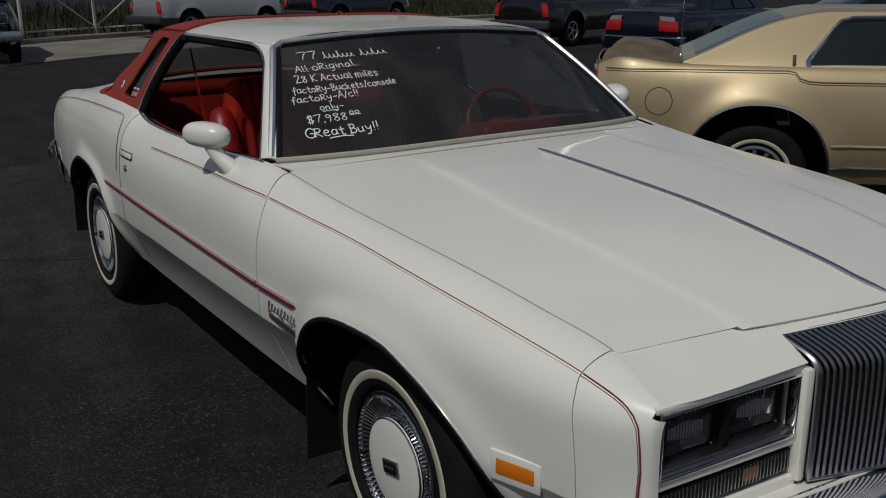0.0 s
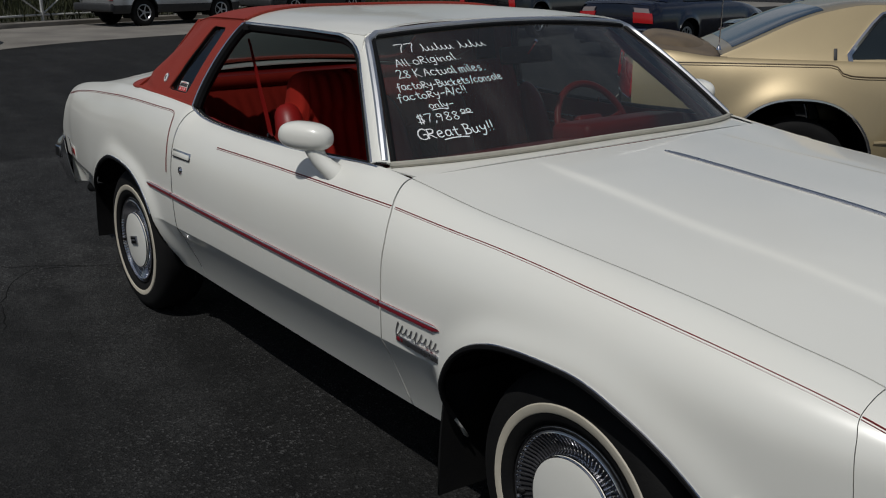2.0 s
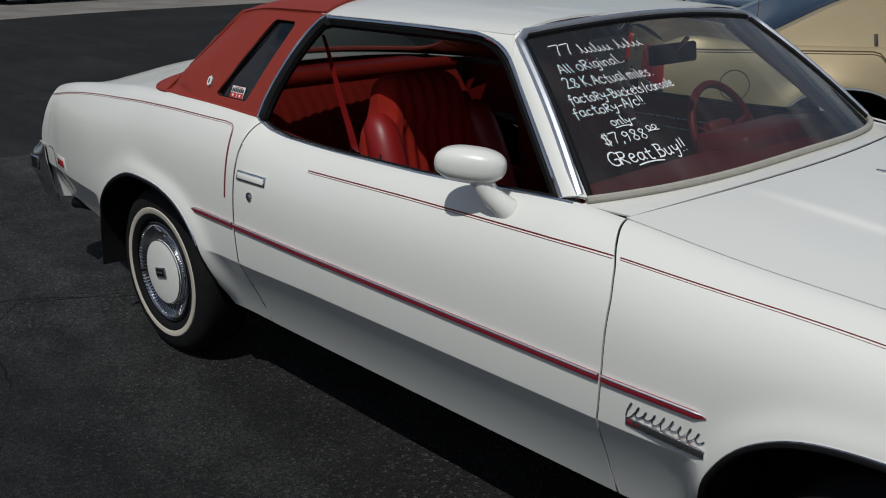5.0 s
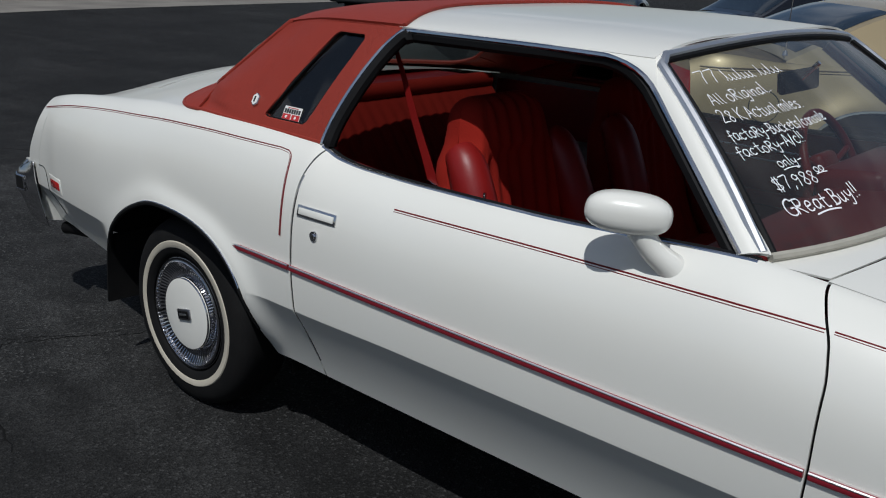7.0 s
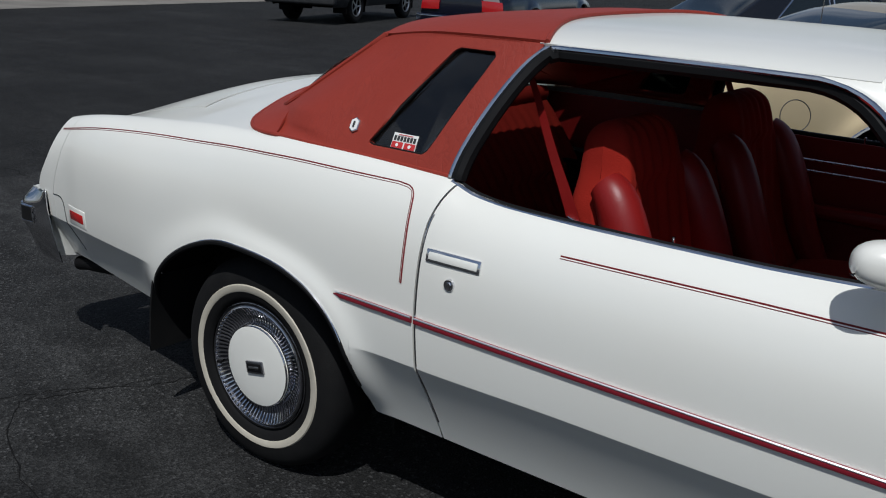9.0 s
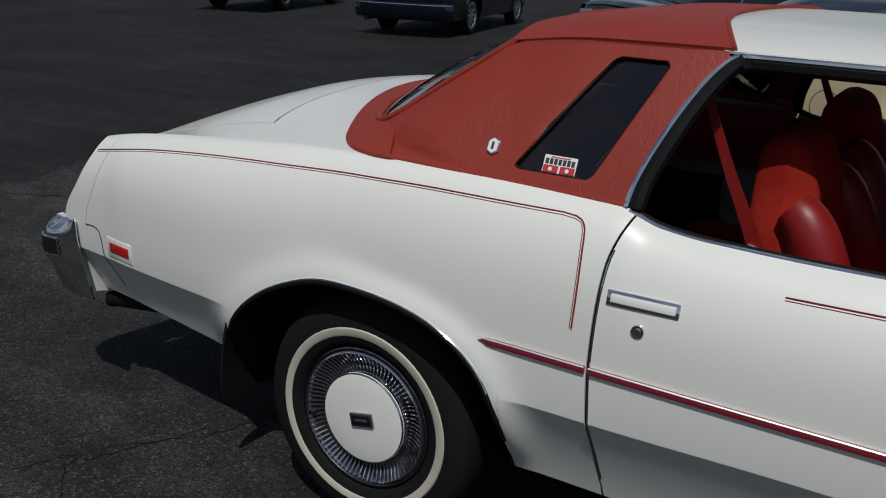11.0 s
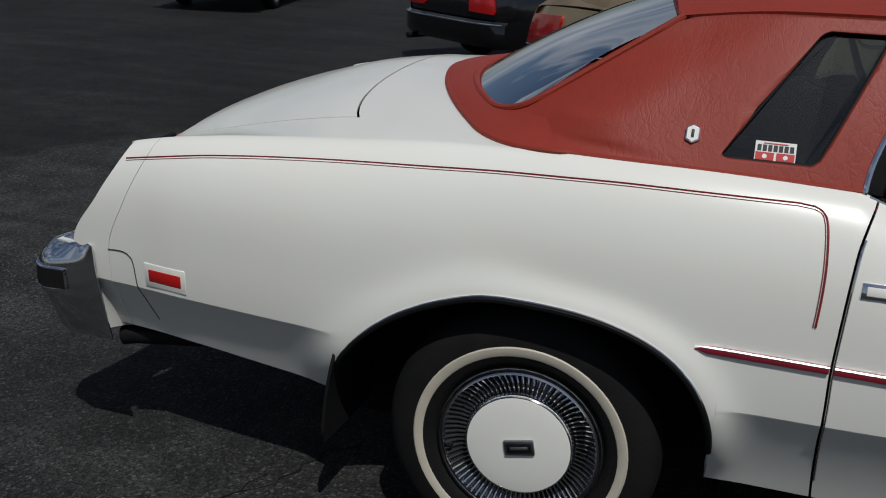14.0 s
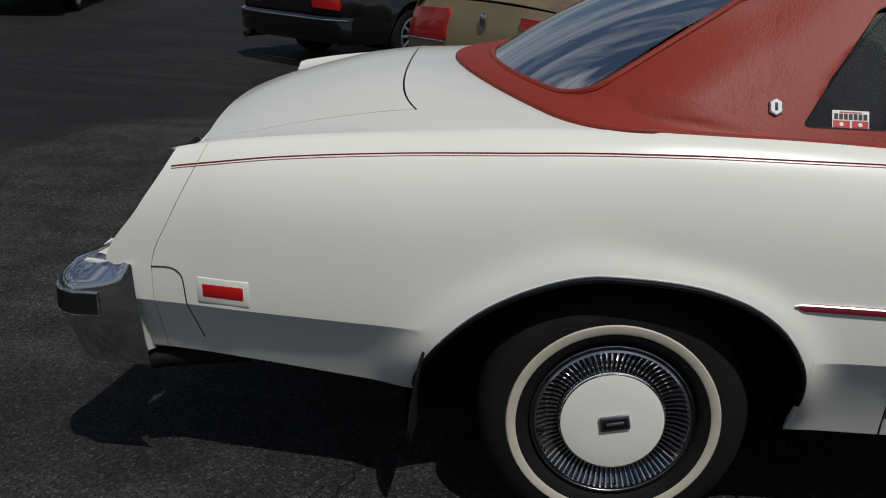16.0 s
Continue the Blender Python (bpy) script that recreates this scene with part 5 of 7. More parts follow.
# sticker on the near opera window: bars in place of its writing
def on_pane(x, z, out):
    return Vector((x, -(sail_y(x, z) - 0.010 + out), z))


def pane_quad(x0, x1, z0, z1, out, mat, owner, name):
    bm = sheet(lambda u, v: on_pane(lerp(x0, x1, u) + 0.0 * v, lerp(z0, z1, v), out), steps(0, 1, 3), steps(0, 1, 2))
    return part(name, bm, mat, owner, thick=0.0006)


st = pane_quad(0.435, 0.517, 1.072, 1.109, 0.003, STICKER_WHITE, coupe, "window_sticker")
tagged(st, "white and red sticker on the opera window")
pane_quad(0.437, 0.474, 1.073, 1.088, 0.0042, STICKER_RED, st, "sticker_panel")
pane_quad(0.479, 0.515, 1.073, 1.088, 0.0042, STICKER_RED, st, "sticker_panel")
for j in range(7):
    pane_quad(0.4395 + 0.0108 * j, 0.4475 + 0.0108 * j, 1.0905, 1.1025, 0.0042, INK, st, "sticker_bar")
pane_quad(0.452, 0.500, 1.1045, 1.1065, 0.0042, STICKER_RED, st, "sticker_bar")
for x in (0.455, 0.497):
    bm = bmesh.new()
    bmesh.ops.create_circle(bm, cap_ends=True, radius=0.0048, segments=16)
    bm.transform(Matrix.Translation(on_pane(x, 1.0805, 0.0052)) @ pose(0, 0, 0, 62, 0, 0))
    part("sticker_dot", bm, STICKER_WHITE, st)


# ---- writing on the windscreen ----
def on_glass(y, z, out=0.003):
    """The place on the windscreen at that height and distance from its middle."""
    y += 0.022 - 0.057 * (z - 1.06)
    v = (z - 1.0) / 0.337
    for _ in range(6):
        u = y / lerp(A_BASE.y, A_TOP.y, v)
        v += (z - ws_point(u, v, 0).z) / 0.345
    return ws_point(y / lerp(A_BASE.y, A_TOP.y, v), v, out)


# pen strokes of the hand-written letters: x,y pairs, strokes apart by a bar; the base line is 0, capitals reach 8
PEN = {
    "A": "0,0 1.5,4 3,8 4,4 5,0|1,3 4.6,3", "B": "1,0 1,4 1,8|0,8 3,8 4.2,6.5 3,4.6 1,4.3|1,4.3 4,4 5,2 3.5,0.2 0,0", "G": "5.4,7 4,8.3 1.5,7 0.4,4 1.2,1 3.4,0 5.4,1 5.4,3.6 3.2,3.6",
    "K": "0.5,0 0.8,8|5,8 1,3.8 5,0", "R": "0.5,0 0.8,4 0.8,7.6|0,7.4 3.4,7.6 4.4,6 3.2,4.2 1,4 3,2 5,0", "a": "4,4.6 2,5 0.6,3.4 0.8,1 2.4,0.2 4,2|4.2,5 4.2,1.4 5.2,0.2",
    "c": "4.2,4.2 2.6,5 0.8,3.6 0.8,1.2 2.6,0 4.4,1", "e": "0.8,2.4 3.8,3.2 3.6,4.8 2,5 0.8,3 1.4,0.6 3,0 4.6,1", "f": "4.6,7 3.4,8.2 2.4,6.6 2,3 1.4,-2.4|0,4 4,4.4", "g": "4,4.6 2,5 0.8,3.4 1,1.2 2.4,0.6 4,2.2|4.2,5 4,0 3.2,-2.6 1,-2.2",
    "i": "1,5 1.2,1.4 2.2,0.2|1.2,7 1.3,7.3", "k": "0.6,8 0.8,0|4,5 1,2.4 4.4,0", "l": "0.8,8 1,1.4 2,0.2", "m": "0.4,5 0.6,0|0.6,3.6 2,5 2.8,4 2.8,0|2.8,3.6 4.2,5 5.2,4 5.2,1 6,0", "n": "0.4,5 0.6,0|0.6,3.4 2.4,5 3.8,4 3.8,1.2 4.8,0.2",
    "o": "2.6,5 0.8,3.8 0.8,1.2 2.6,0 4.4,1.4 4.2,3.8 2.6,5", "r": "0.4,5 0.6,0|0.6,3.2 2,4.8 3.8,4.6", "s": "4,4.4 2.4,5 1,4 2.4,2.8 3.8,1.6 2.4,0 0.6,0.6", "t": "1.8,7.6 1.8,1.4 3,0.2 4,0.6|0,5 3.8,5.2", "u": "0.6,5 0.8,1.2 2.2,0 4,1.6|4.2,5 4.2,1.2 5.2,0.2",
    "y": "0.6,5 1,2.6 2.4,1.8 4,3|4.4,5 3.8,0.6 2.4,-2.6 0.4,-2.2", "2": "0.4,6.4 1.6,8 3.6,7.4 3.4,5 0.4,0 2.4,0.2 5,0.2", "7": "0.2,7.4 2.4,7.8 4.8,7.8 3.2,4 2.2,0", "8": "4.4,7 2.6,8 0.9,6.6 2.6,4.4 4.4,2 2.6,0 0.8,1.8 2.8,4.4 4.4,7", "9": "4.2,6.4 2.6,8 0.8,6.4 2,4.4 4.2,5.8|4.4,7.4 4,3.6 3,0",
    "0": "2.6,8 0.8,5.6 1,2 2.6,0 4.4,2.4 4.2,6 2.6,8", "$": "5,6.6 3,7.6 1,6.2 3,4.2 5,2.2 3,0.6 0.6,1.4|2.4,9 2,-1|4,9 3.6,-1", "/": "0.4,-1 3.6,8.6", "-": "0.4,3 4.4,3.4", ",": "1.4,0.6 0.6,-1.6", ".": "0.8,0.1 1.2,0.4", "!": "1.4,8.6 1,2.6|0.8,0.2 1,0.5",
}
WIDTH = {" ": 2.6, "i": 2.6, "l": 2.6, ".": 2.2, ",": 2.0, "!": 2.6, "m": 7.0, "r": 4.4, "/": 4.0, "f": 4.4, "t": 4.4, "-": 5.0}


def write(text, start, end, height, slant=0.26, under=None, pen=0.0017):
    """Marker writing on the screen along a base line from start to end, given as (y, z)."""
    rnd = random.Random(len(text) * 7 + 3)
    total = sum(WIDTH.get(c, 5.6) for c in text)
    run = abs(end[0] - start[0])
    base = lambda k: Vector((lerp(start[0], end[0], k), lerp(start[1], end[1], k)))
    at = 0.0
    for c in text:
        drop, grow = rnd.uniform(-0.35, 0.35), rnd.uniform(0.92, 1.08)
        bm = bmesh.new()
        for stroke in PEN.get(c, "").split("|"):
            if not stroke:
                continue
            dots = [tuple(float(q) for q in pair.split(",")) for pair in stroke.split()]
            pts = []
            for p in spline([(x, 0, y) for x, y in dots], 4 if len(dots) > 2 else 3):
                h = (p.z * grow + drop) / 8
                q = base((at + p.x * grow) / total + slant * h * height / run)
                pts.append(on_glass(q.x, q.y + h * height, 0.003))
            tube(pts, [pen * rnd.uniform(0.85, 1.15) for _ in pts], 6, bm=bm, normal=(0.6, 0, 0.8), squash=0.3)
        at += WIDTH.get(c, 5.6)
        if bm.verts:
            part("marker_writing", bm, CHALK, coupe, "white hand-written marker letter")
    if under:
        pts = []
        for k in steps(*under, 10):
            p = base(k)
            pts.append(on_glass(p.x, p.y - height * (0.26 - 0.10 * math.sin((k - under[0]) / (under[1] - under[0]) * math.pi))))
        part("marker_writing", tube(pts, pen, 6, normal=(0.6, 0, 0.8), squash=0.3), CHALK, coupe, "white hand-drawn underline")


def flourish(start, end, height, loops):
    """A run of unlettered pen loops along a base line."""
    pts = []
    for j in range(loops * 10 + 1):
        t = j / (loops * 10)
        a = t * loops * 2 * math.pi
        tall = 1.0 if t < 0.12 or 0.42 < t < 0.55 else 0.55
        y = lerp(start[0], end[0], t) + 0.004 * math.sin(a) + 0.2 * height * tall * (0.5 - 0.5 * math.cos(a))
        pts.append(on_glass(y, lerp(start[1], end[1], t) + height * tall * (0.5 - 0.5 * math.cos(a)), 0.003))
    part("marker_writing", tube(pts, 0.0016, 5, normal=(0.6, 0, 0.8), squash=0.3), CHALK, coupe, "white hand-drawn marker loops")


flourish((-0.488, 1.2955), (-0.368, 1.2995), 0.0205, 7)
flourish((-0.345, 1.3005), (-0.235, 1.304), 0.0205, 5)
write("77", (-0.579, 1.292), (-0.505, 1.2945), 0.0224)
write("All oRiginal..", (-0.618, 1.253), (-0.375, 1.270), 0.0198)
write("28 K Actual miles.", (-0.640, 1.222), (-0.322, 1.236), 0.0206)
write("factoRy-Buckets/console", (-0.672, 1.190), (-0.288, 1.208), 0.0181)
write("factoRy-A/c!!", (-0.695, 1.161), (-0.455, 1.178), 0.0180)
write("only-", (-0.620, 1.139), (-0.535, 1.144), 0.0165, under=(0.05, 0.7))
write("$7,988", (-0.687, 1.102), (-0.545, 1.110), 0.0205)
write("00", (-0.535, 1.124), (-0.495, 1.126), 0.0086, under=(0.0, 1.0))
write("GReat Buy!!", (-0.716, 1.061), (-0.462, 1.076), 0.0249, slant=0.3, under=(0.28, 0.6), pen=0.0023)


# ---- cabin ----
part("cabin_floor", block((1.75, 1.50, 0.05), pose(1.42, 0, 0.43), 0.01), INTERIOR, coupe, "dark red carpet")
part("firewall", block((0.05, 1.5, 0.5), pose(2.10, 0, 0.66), 0.01), DARK, coupe)
part("headliner", sheet(lambda f, v: roof_point(lerp(roof_rear(f * 0.6) + 0.02, roof_head(f * 0.6) - 0.03, v), f * 0.985, -0.022), steps(-1, 1, 24), steps(0, 1, 16)), HEADLINER, coupe, "dark red headliner")
for s in (-1, 1):
    # inner door skin, quarter trim and pillar trim
    def inner_door(u, v):
        x = lerp(0.62, 2.02, u)
        z = lerp(0.42, min(top_z(x), 1.0) - 0.006, v)
        return Vector((x, s * (lerp(0.80, top_y(x) - 0.035, v) + 0.012 * math.sin(v * 3.1)), z))

    dp = part("door_panel", sheet(inner_door, steps(0, 1, 24), steps(0, 1, 14)), INTERIOR, coupe, "red vinyl door panel", thick=0.01)
    for z, r in ((0.70, 0.008), (0.86, 0.004), (0.90, 0.004)):
        part("panel_trim", tube([Vector((x, s * 0.80, z)) for x in steps(0.85, 1.90, 12)], r, 6), BRIGHT, dp)
    part("arm_rest", block((0.62, 0.07, 0.05), pose(1.25, s * 0.785, 0.72), 0.02), INTERIOR, dp)
    part("lock_knob", tube([(1.238, s * 0.842, 0.975), (1.238, s * 0.842, 1.000)], 0.004, 8), CHROME, dp, "small chrome lock knob")
    part("quarter_trim", sheet(lambda u, v: Vector((lerp(-0.05, 0.66, u), s * lerp(0.80, 0.815, v), lerp(0.80, 1.02, v))), steps(0, 1, 8), steps(0, 1, 6)), INTERIOR, coupe, "red rear side trim", thick=0.01)
    bm = bmesh.new()
    rows = []
    for w in (0, 1):
        rows.append([bm.verts.new(Vector((max(p.x, 0.10), s * (sail_y(max(p.x, 0.10), p.z) - 0.040), max(p.z, 1.06)))) for p in (ray_to(dense_o, k).lerp(ray_to(dense_i, k), w) for k in angs)])
    for i in range(len(angs)):
        j = (i + 1) % len(angs)
        bm.faces.new((rows[0][i], rows[0][j], rows[1][j], rows[1][i]))
    bmesh.ops.remove_doubles(bm, verts=bm.verts, dist=1e-4)
    part("pillar_trim", bm, INTERIOR, coupe, "red inner pillar trim", thick=0.006)
    part("a_pillar_trim", tube([Vector((1.50, s * 0.585, 1.315)), Vector((1.89, s * 0.775, 0.99))], 0.018, 8), INTERIOR, coupe)
    # shoulder belt
    a, b = Vector((0.725, s * 0.640, 1.290)), Vector((0.895, s * 0.650, 0.925))
    belt = sheet(lambda u, v: a.lerp(b, v) + Vector((0.024 * (u - 0.5) * (0.7 + 0.9 * v), s * 0.004, 0.004 * math.sin(v * 9))), steps(0, 1, 3), steps(0, 1, 10))
    sb = part("seat_belt", belt, INTERIOR, coupe, "red shoulder belt webbing", thick=0.002)
    part("belt_buckle", block((0.07, 0.016, 0.03), pose(0.905, s * 0.655, 0.915, 0, 20, 0), 0.005), CHROME, sb)

    # bucket seat
    yc = s * 0.40
    prof = [(1.18, 0.50), (1.12, 0.60), (1.065, 0.73), (1.03, 0.88), (1.005, 1.00), (0.985, 1.09), (0.960, 1.145), (0.915, 1.168), (0.870, 1.155), (0.850, 1.10), (0.855, 0.98), (0.88, 0.80), (0.92, 0.60), (0.95, 0.50)]
    prof = [(p.x, p.z) for p in spline([(x, 0, z) for x, z in prof], 3)]
    wide = smooth_curve((0.5, 0.255), (0.9, 0.25), (0.99, 0.225), (1.04, 0.185), (1.12, 0.170), (1.15, 0.15), (1.17, 0.11))

    def back(u, v):
        x, z = prof[int(v)]
        w = wide(z)
        k = abs(u)
        edge = max(0.0, (k - 0.80) / 0.20)
        cx = 0.99 - 0.12 * (z - 0.5)
        x = lerp(x, cx, edge**3)
        pleat = 0.006 * math.sin(u * w * 2 * math.pi / 0.055) if k < 0.70 and x > cx else 0
        hollow = -0.03 * max(0, 1 - k / 0.75) ** 1.0 if x > cx and z < 1.02 else 0
        return Vector((x + pleat + hollow, yc + u * w, z))

    seat = part("bucket_seat", sheet(back, steps(-1, 1, 72), range(len(prof))), CLOTH, coupe, "red velour high-back bucket seat with pleats")
    for q in (-1, 1):
        path = spline([(1.20, yc + q * 0.235, 0.54), (1.12, yc + q * 0.24, 0.68), (1.06, yc + q * 0.235, 0.84), (1.00, yc + q * 0.225, 0.98), (0.955, yc + q * 0.215, 1.025)], 4)
        bm = tube(path, [0.045 + 0.018 * math.sin(i / (len(path) - 1) * math.pi) for i in range(len(path))], 12)
        part("seat_bolster", bm, INTERIOR, seat, "glossy red vinyl side bolster")
    part("seat_cushion", block((0.52, 0.50, 0.16), pose(1.38, yc, 0.54, 0, -8, 0), 0.05, seg=4), CLOTH, seat)

# rear bench, shelf, console, dash
def bench(u, v):
    x = lerp(0.30, -0.02, v) + 0.03 * math.sin(v * math.pi)
    z = lerp(0.52, 1.02, v)
    y = u * (0.55 if z < 0.76 else 0.70)
    pleat = 0.006 * math.sin(y * 2 * math.pi / 0.06)
    return Vector((x + pleat * (1 - v**4) - 0.05 * max(0, v - 0.9) * 5 * (v - 0.9) * 10, y, z))


rb_seat = part("rear_bench", sheet(bench, steps(-1, 1, 120), steps(0, 1, 16)), CLOTH, coupe, "red velour rear bench", thick=0.02)
part("bench_top_roll", tube([Vector((-0.02, y, 1.025)) for y in steps(-0.70, 0.70, 12)], 0.035, 12), CLOTH, rb_seat)
part("bench_cushion", block((0.36, 1.10, 0.20), pose(0.60, 0, 0.55), 0.06, seg=4), CLOTH, rb_seat)
part("parcel_shelf", sheet(lambda u, v: Vector((lerp(-0.02, -0.30, v), u * lerp(0.64, 0.40, v), lerp(1.040, 1.070, v))), steps(-1, 1, 8), steps(0, 1, 3)), INTERIOR, coupe, "red parcel shelf", thick=0.01)
part("console", block((0.75, 0.22, 0.22), pose(1.45, 0, 0.55), 0.04), INTERIOR, coupe, "red centre console")


def dash(u, v):
    prof = [(1.72, 0.62), (1.705, 0.78), (1.72, 0.90), (1.76, 0.945), (1.83, 0.960), (1.93, 0.968), (2.00, 0.955)]
    x, z = prof[int(v)]
    return Vector((x + 0.03 * (1 - u * u) * (1 if int(v) > 3 else 0), u * 0.78, z + 0.012 * (1 - u * u) * (1 if int(v) > 2 else 0)))


dsh = part("dashboard", sheet(dash, steps(-1, 1, 20), range(7)), INTERIOR, coupe, "red padded dashboard", thick=0.01)
part("instrument_hood", block((0.20, 0.56, 0.09), pose(1.80, 0.36, 0.975, 0, -6, 0), 0.03, seg=3), INTERIOR, dsh)
part("instrument_panel", block((0.012, 0.48, 0.14), pose(1.70, 0.36, 0.90), 0.005), SEAL, dsh)
hub = Vector((1.66, 0.37, 0.955))
tilt = pose(0, 0, 0, 0, 62, 0).to_3x3()
ring = [hub + tilt @ Vector((0.19 * math.cos(k), 0.19 * math.sin(k), 0)) for k in steps(0, 2 * math.pi, 40)[:-1]]
sw = part("steering_wheel", tube(ring, 0.014, 10, closed=True), INTERIOR, coupe, "dark red steering wheel")
bm = bmesh.new()
for k in (0.3, -0.3, 2.84, 3.44):
    tube([hub + tilt @ Vector((0.03 * math.cos(k + 1.57), 0.03 * math.sin(k + 1.57), -0.02)), hub + tilt @ Vector((0.185 * math.cos(k + 1.57), 0.185 * math.sin(k + 1.57), 0))], 0.010, 8, bm=bm)
part("wheel_spokes", bm, INTERIOR, sw)
part("wheel_hub", block((0.13, 0.14, 0.05), Matrix.Translation(hub + tilt @ Vector((0, 0, -0.02))) @ tilt.to_4x4(), 0.02, seg=3), INTERIOR, sw)
part("steering_column", tube([hub, (1.86, 0.37, 0.86)], 0.03, 12), INTERIOR, sw)
rvm = part("rear_view_mirror", block((0.020, 0.25, 0.062), pose(1.652, 0.0, 1.262, 0, -8, 0), 0.009, seg=3), SEAL, coupe, "black interior mirror")
part("mirror_stem", tube([(1.655, 0, 1.265), (1.70, 0, 1.315)], 0.007, 8), CHROME, rvm)
part("mirror_face", block((0.003, 0.236, 0.05), pose(1.640, 0.0, 1.261, 0, -8, 0), 0.001), CHROME, rvm)


# ---- the other vehicles ----
def paint(name, color, rough=0.3, metal=0.0, other=None):
    return noisy(material(name, color, rough, metal, 0.8), 2.5, 0.4, other or tuple(c * 0.75 for c in color))


GOLD = paint("gold_metallic_paint", (0.41, 0.325, 0.185), 0.44, 0.35)
GOLD_STRIPE = material("brown_pinstripe", (0.12, 0.08, 0.035), 0.4)
GOLD_DIRTY = noisy(material("dusty_brown_gold_paint", (0.17, 0.125, 0.075), 0.55), 5, 0.9, (0.085, 0.062, 0.040), bump=0.15, bump_scale=60)
BLACK_PAINT = paint("black_paint", (0.006, 0.006, 0.007), 0.18)
NAVY = paint("navy_blue_paint", (0.003, 0.0045, 0.014), 0.2)
SILVER = paint("silver_paint", (0.42, 0.43, 0.44), 0.3, 0.5)
CLADDING = noisy(material("grey_plastic_cladding", (0.022, 0.023, 0.025), 0.6), 9, 0.5, (0.04, 0.04, 0.042))
DARK_GLASS = noisy(material("dark_tinted_glass", (0.010, 0.014, 0.016), 0.06, 0.0, 0.5), 1.3, 0.6, (0.02, 0.03, 0.032))
ALLOY = noisy(material("alloy_wheel_metal", (0.55, 0.56, 0.58), 0.3, 0.9), 20, 0.4, (0.3, 0.3, 0.32))
LAMP_WHITE = material("clear_reversing_lens", (0.26, 0.22, 0.21), 0.2, 0.1, 0.6)
LAMP_RED = material("tail_lamp_red", (0.42, 0.008, 0.010), 0.18, 0, 0.8)


def road_wheel(owner, x, y, s, r, spokes=10, rim=None, white=False):
    """A wheel on the flank s of a vehicle, in its own axes."""
    at = Matrix.Translation((x, y, r))
    rr = rim or r * 0.62
    tyre = part("wheel", lathe([(rr, 0.0), (rr + 0.012, 0.012 * s), (r * 0.86, 0.020 * s), (r * 0.95, 0.006 * s), (r, -0.02 * s), (r, -0.16 * s), (r * 0.9, -0.19 * s), (rr, -0.19 * s)], 40, at=at), RUBBER, owner, "black tyre on a bright wheel")
    part("wheel_back", lathe([(0, -0.06 * s), (rr, -0.06 * s), (rr, 0.0)], 32, at=at), DARK, tyre)
    part("wheel_rim", lathe([(rr, -0.004 * s), (rr + 0.004, 0.010 * s), (rr - 0.014, 0.012 * s), (rr - 0.030, -0.012 * s)], 40, at=at), ALLOY, tyre)
    if white:
        part("whitewall", lathe([(rr + 0.022, 0.016 * s), (rr + 0.026, 0.0195 * s), (rr + 0.044, 0.0215 * s), (rr + 0.048, 0.019 * s)], 40, at=at), WHITEWALL, tyre)
    for k in range(spokes):
        a = 2 * math.pi * k / spokes
        bm = tube([at @ Vector((0.03 * math.cos(a), -0.004 * s, 0.03 * math.sin(a))), at @ Vector(((rr - 0.02) * math.cos(a), -0.002 * s, (rr - 0.02) * math.sin(a)))], [rr * 0.10, rr * 0.075], 6, normal=(0, 1, 0), squash=0.5)
        part("spoke", bm, ALLOY, tyre)
    part("hub_cap", lathe([(0, 0.012 * s), (rr * 0.2, 0.010 * s), (rr * 0.26, -0.006 * s)], 20, at=at), ALLOY, tyre)
    return tyre


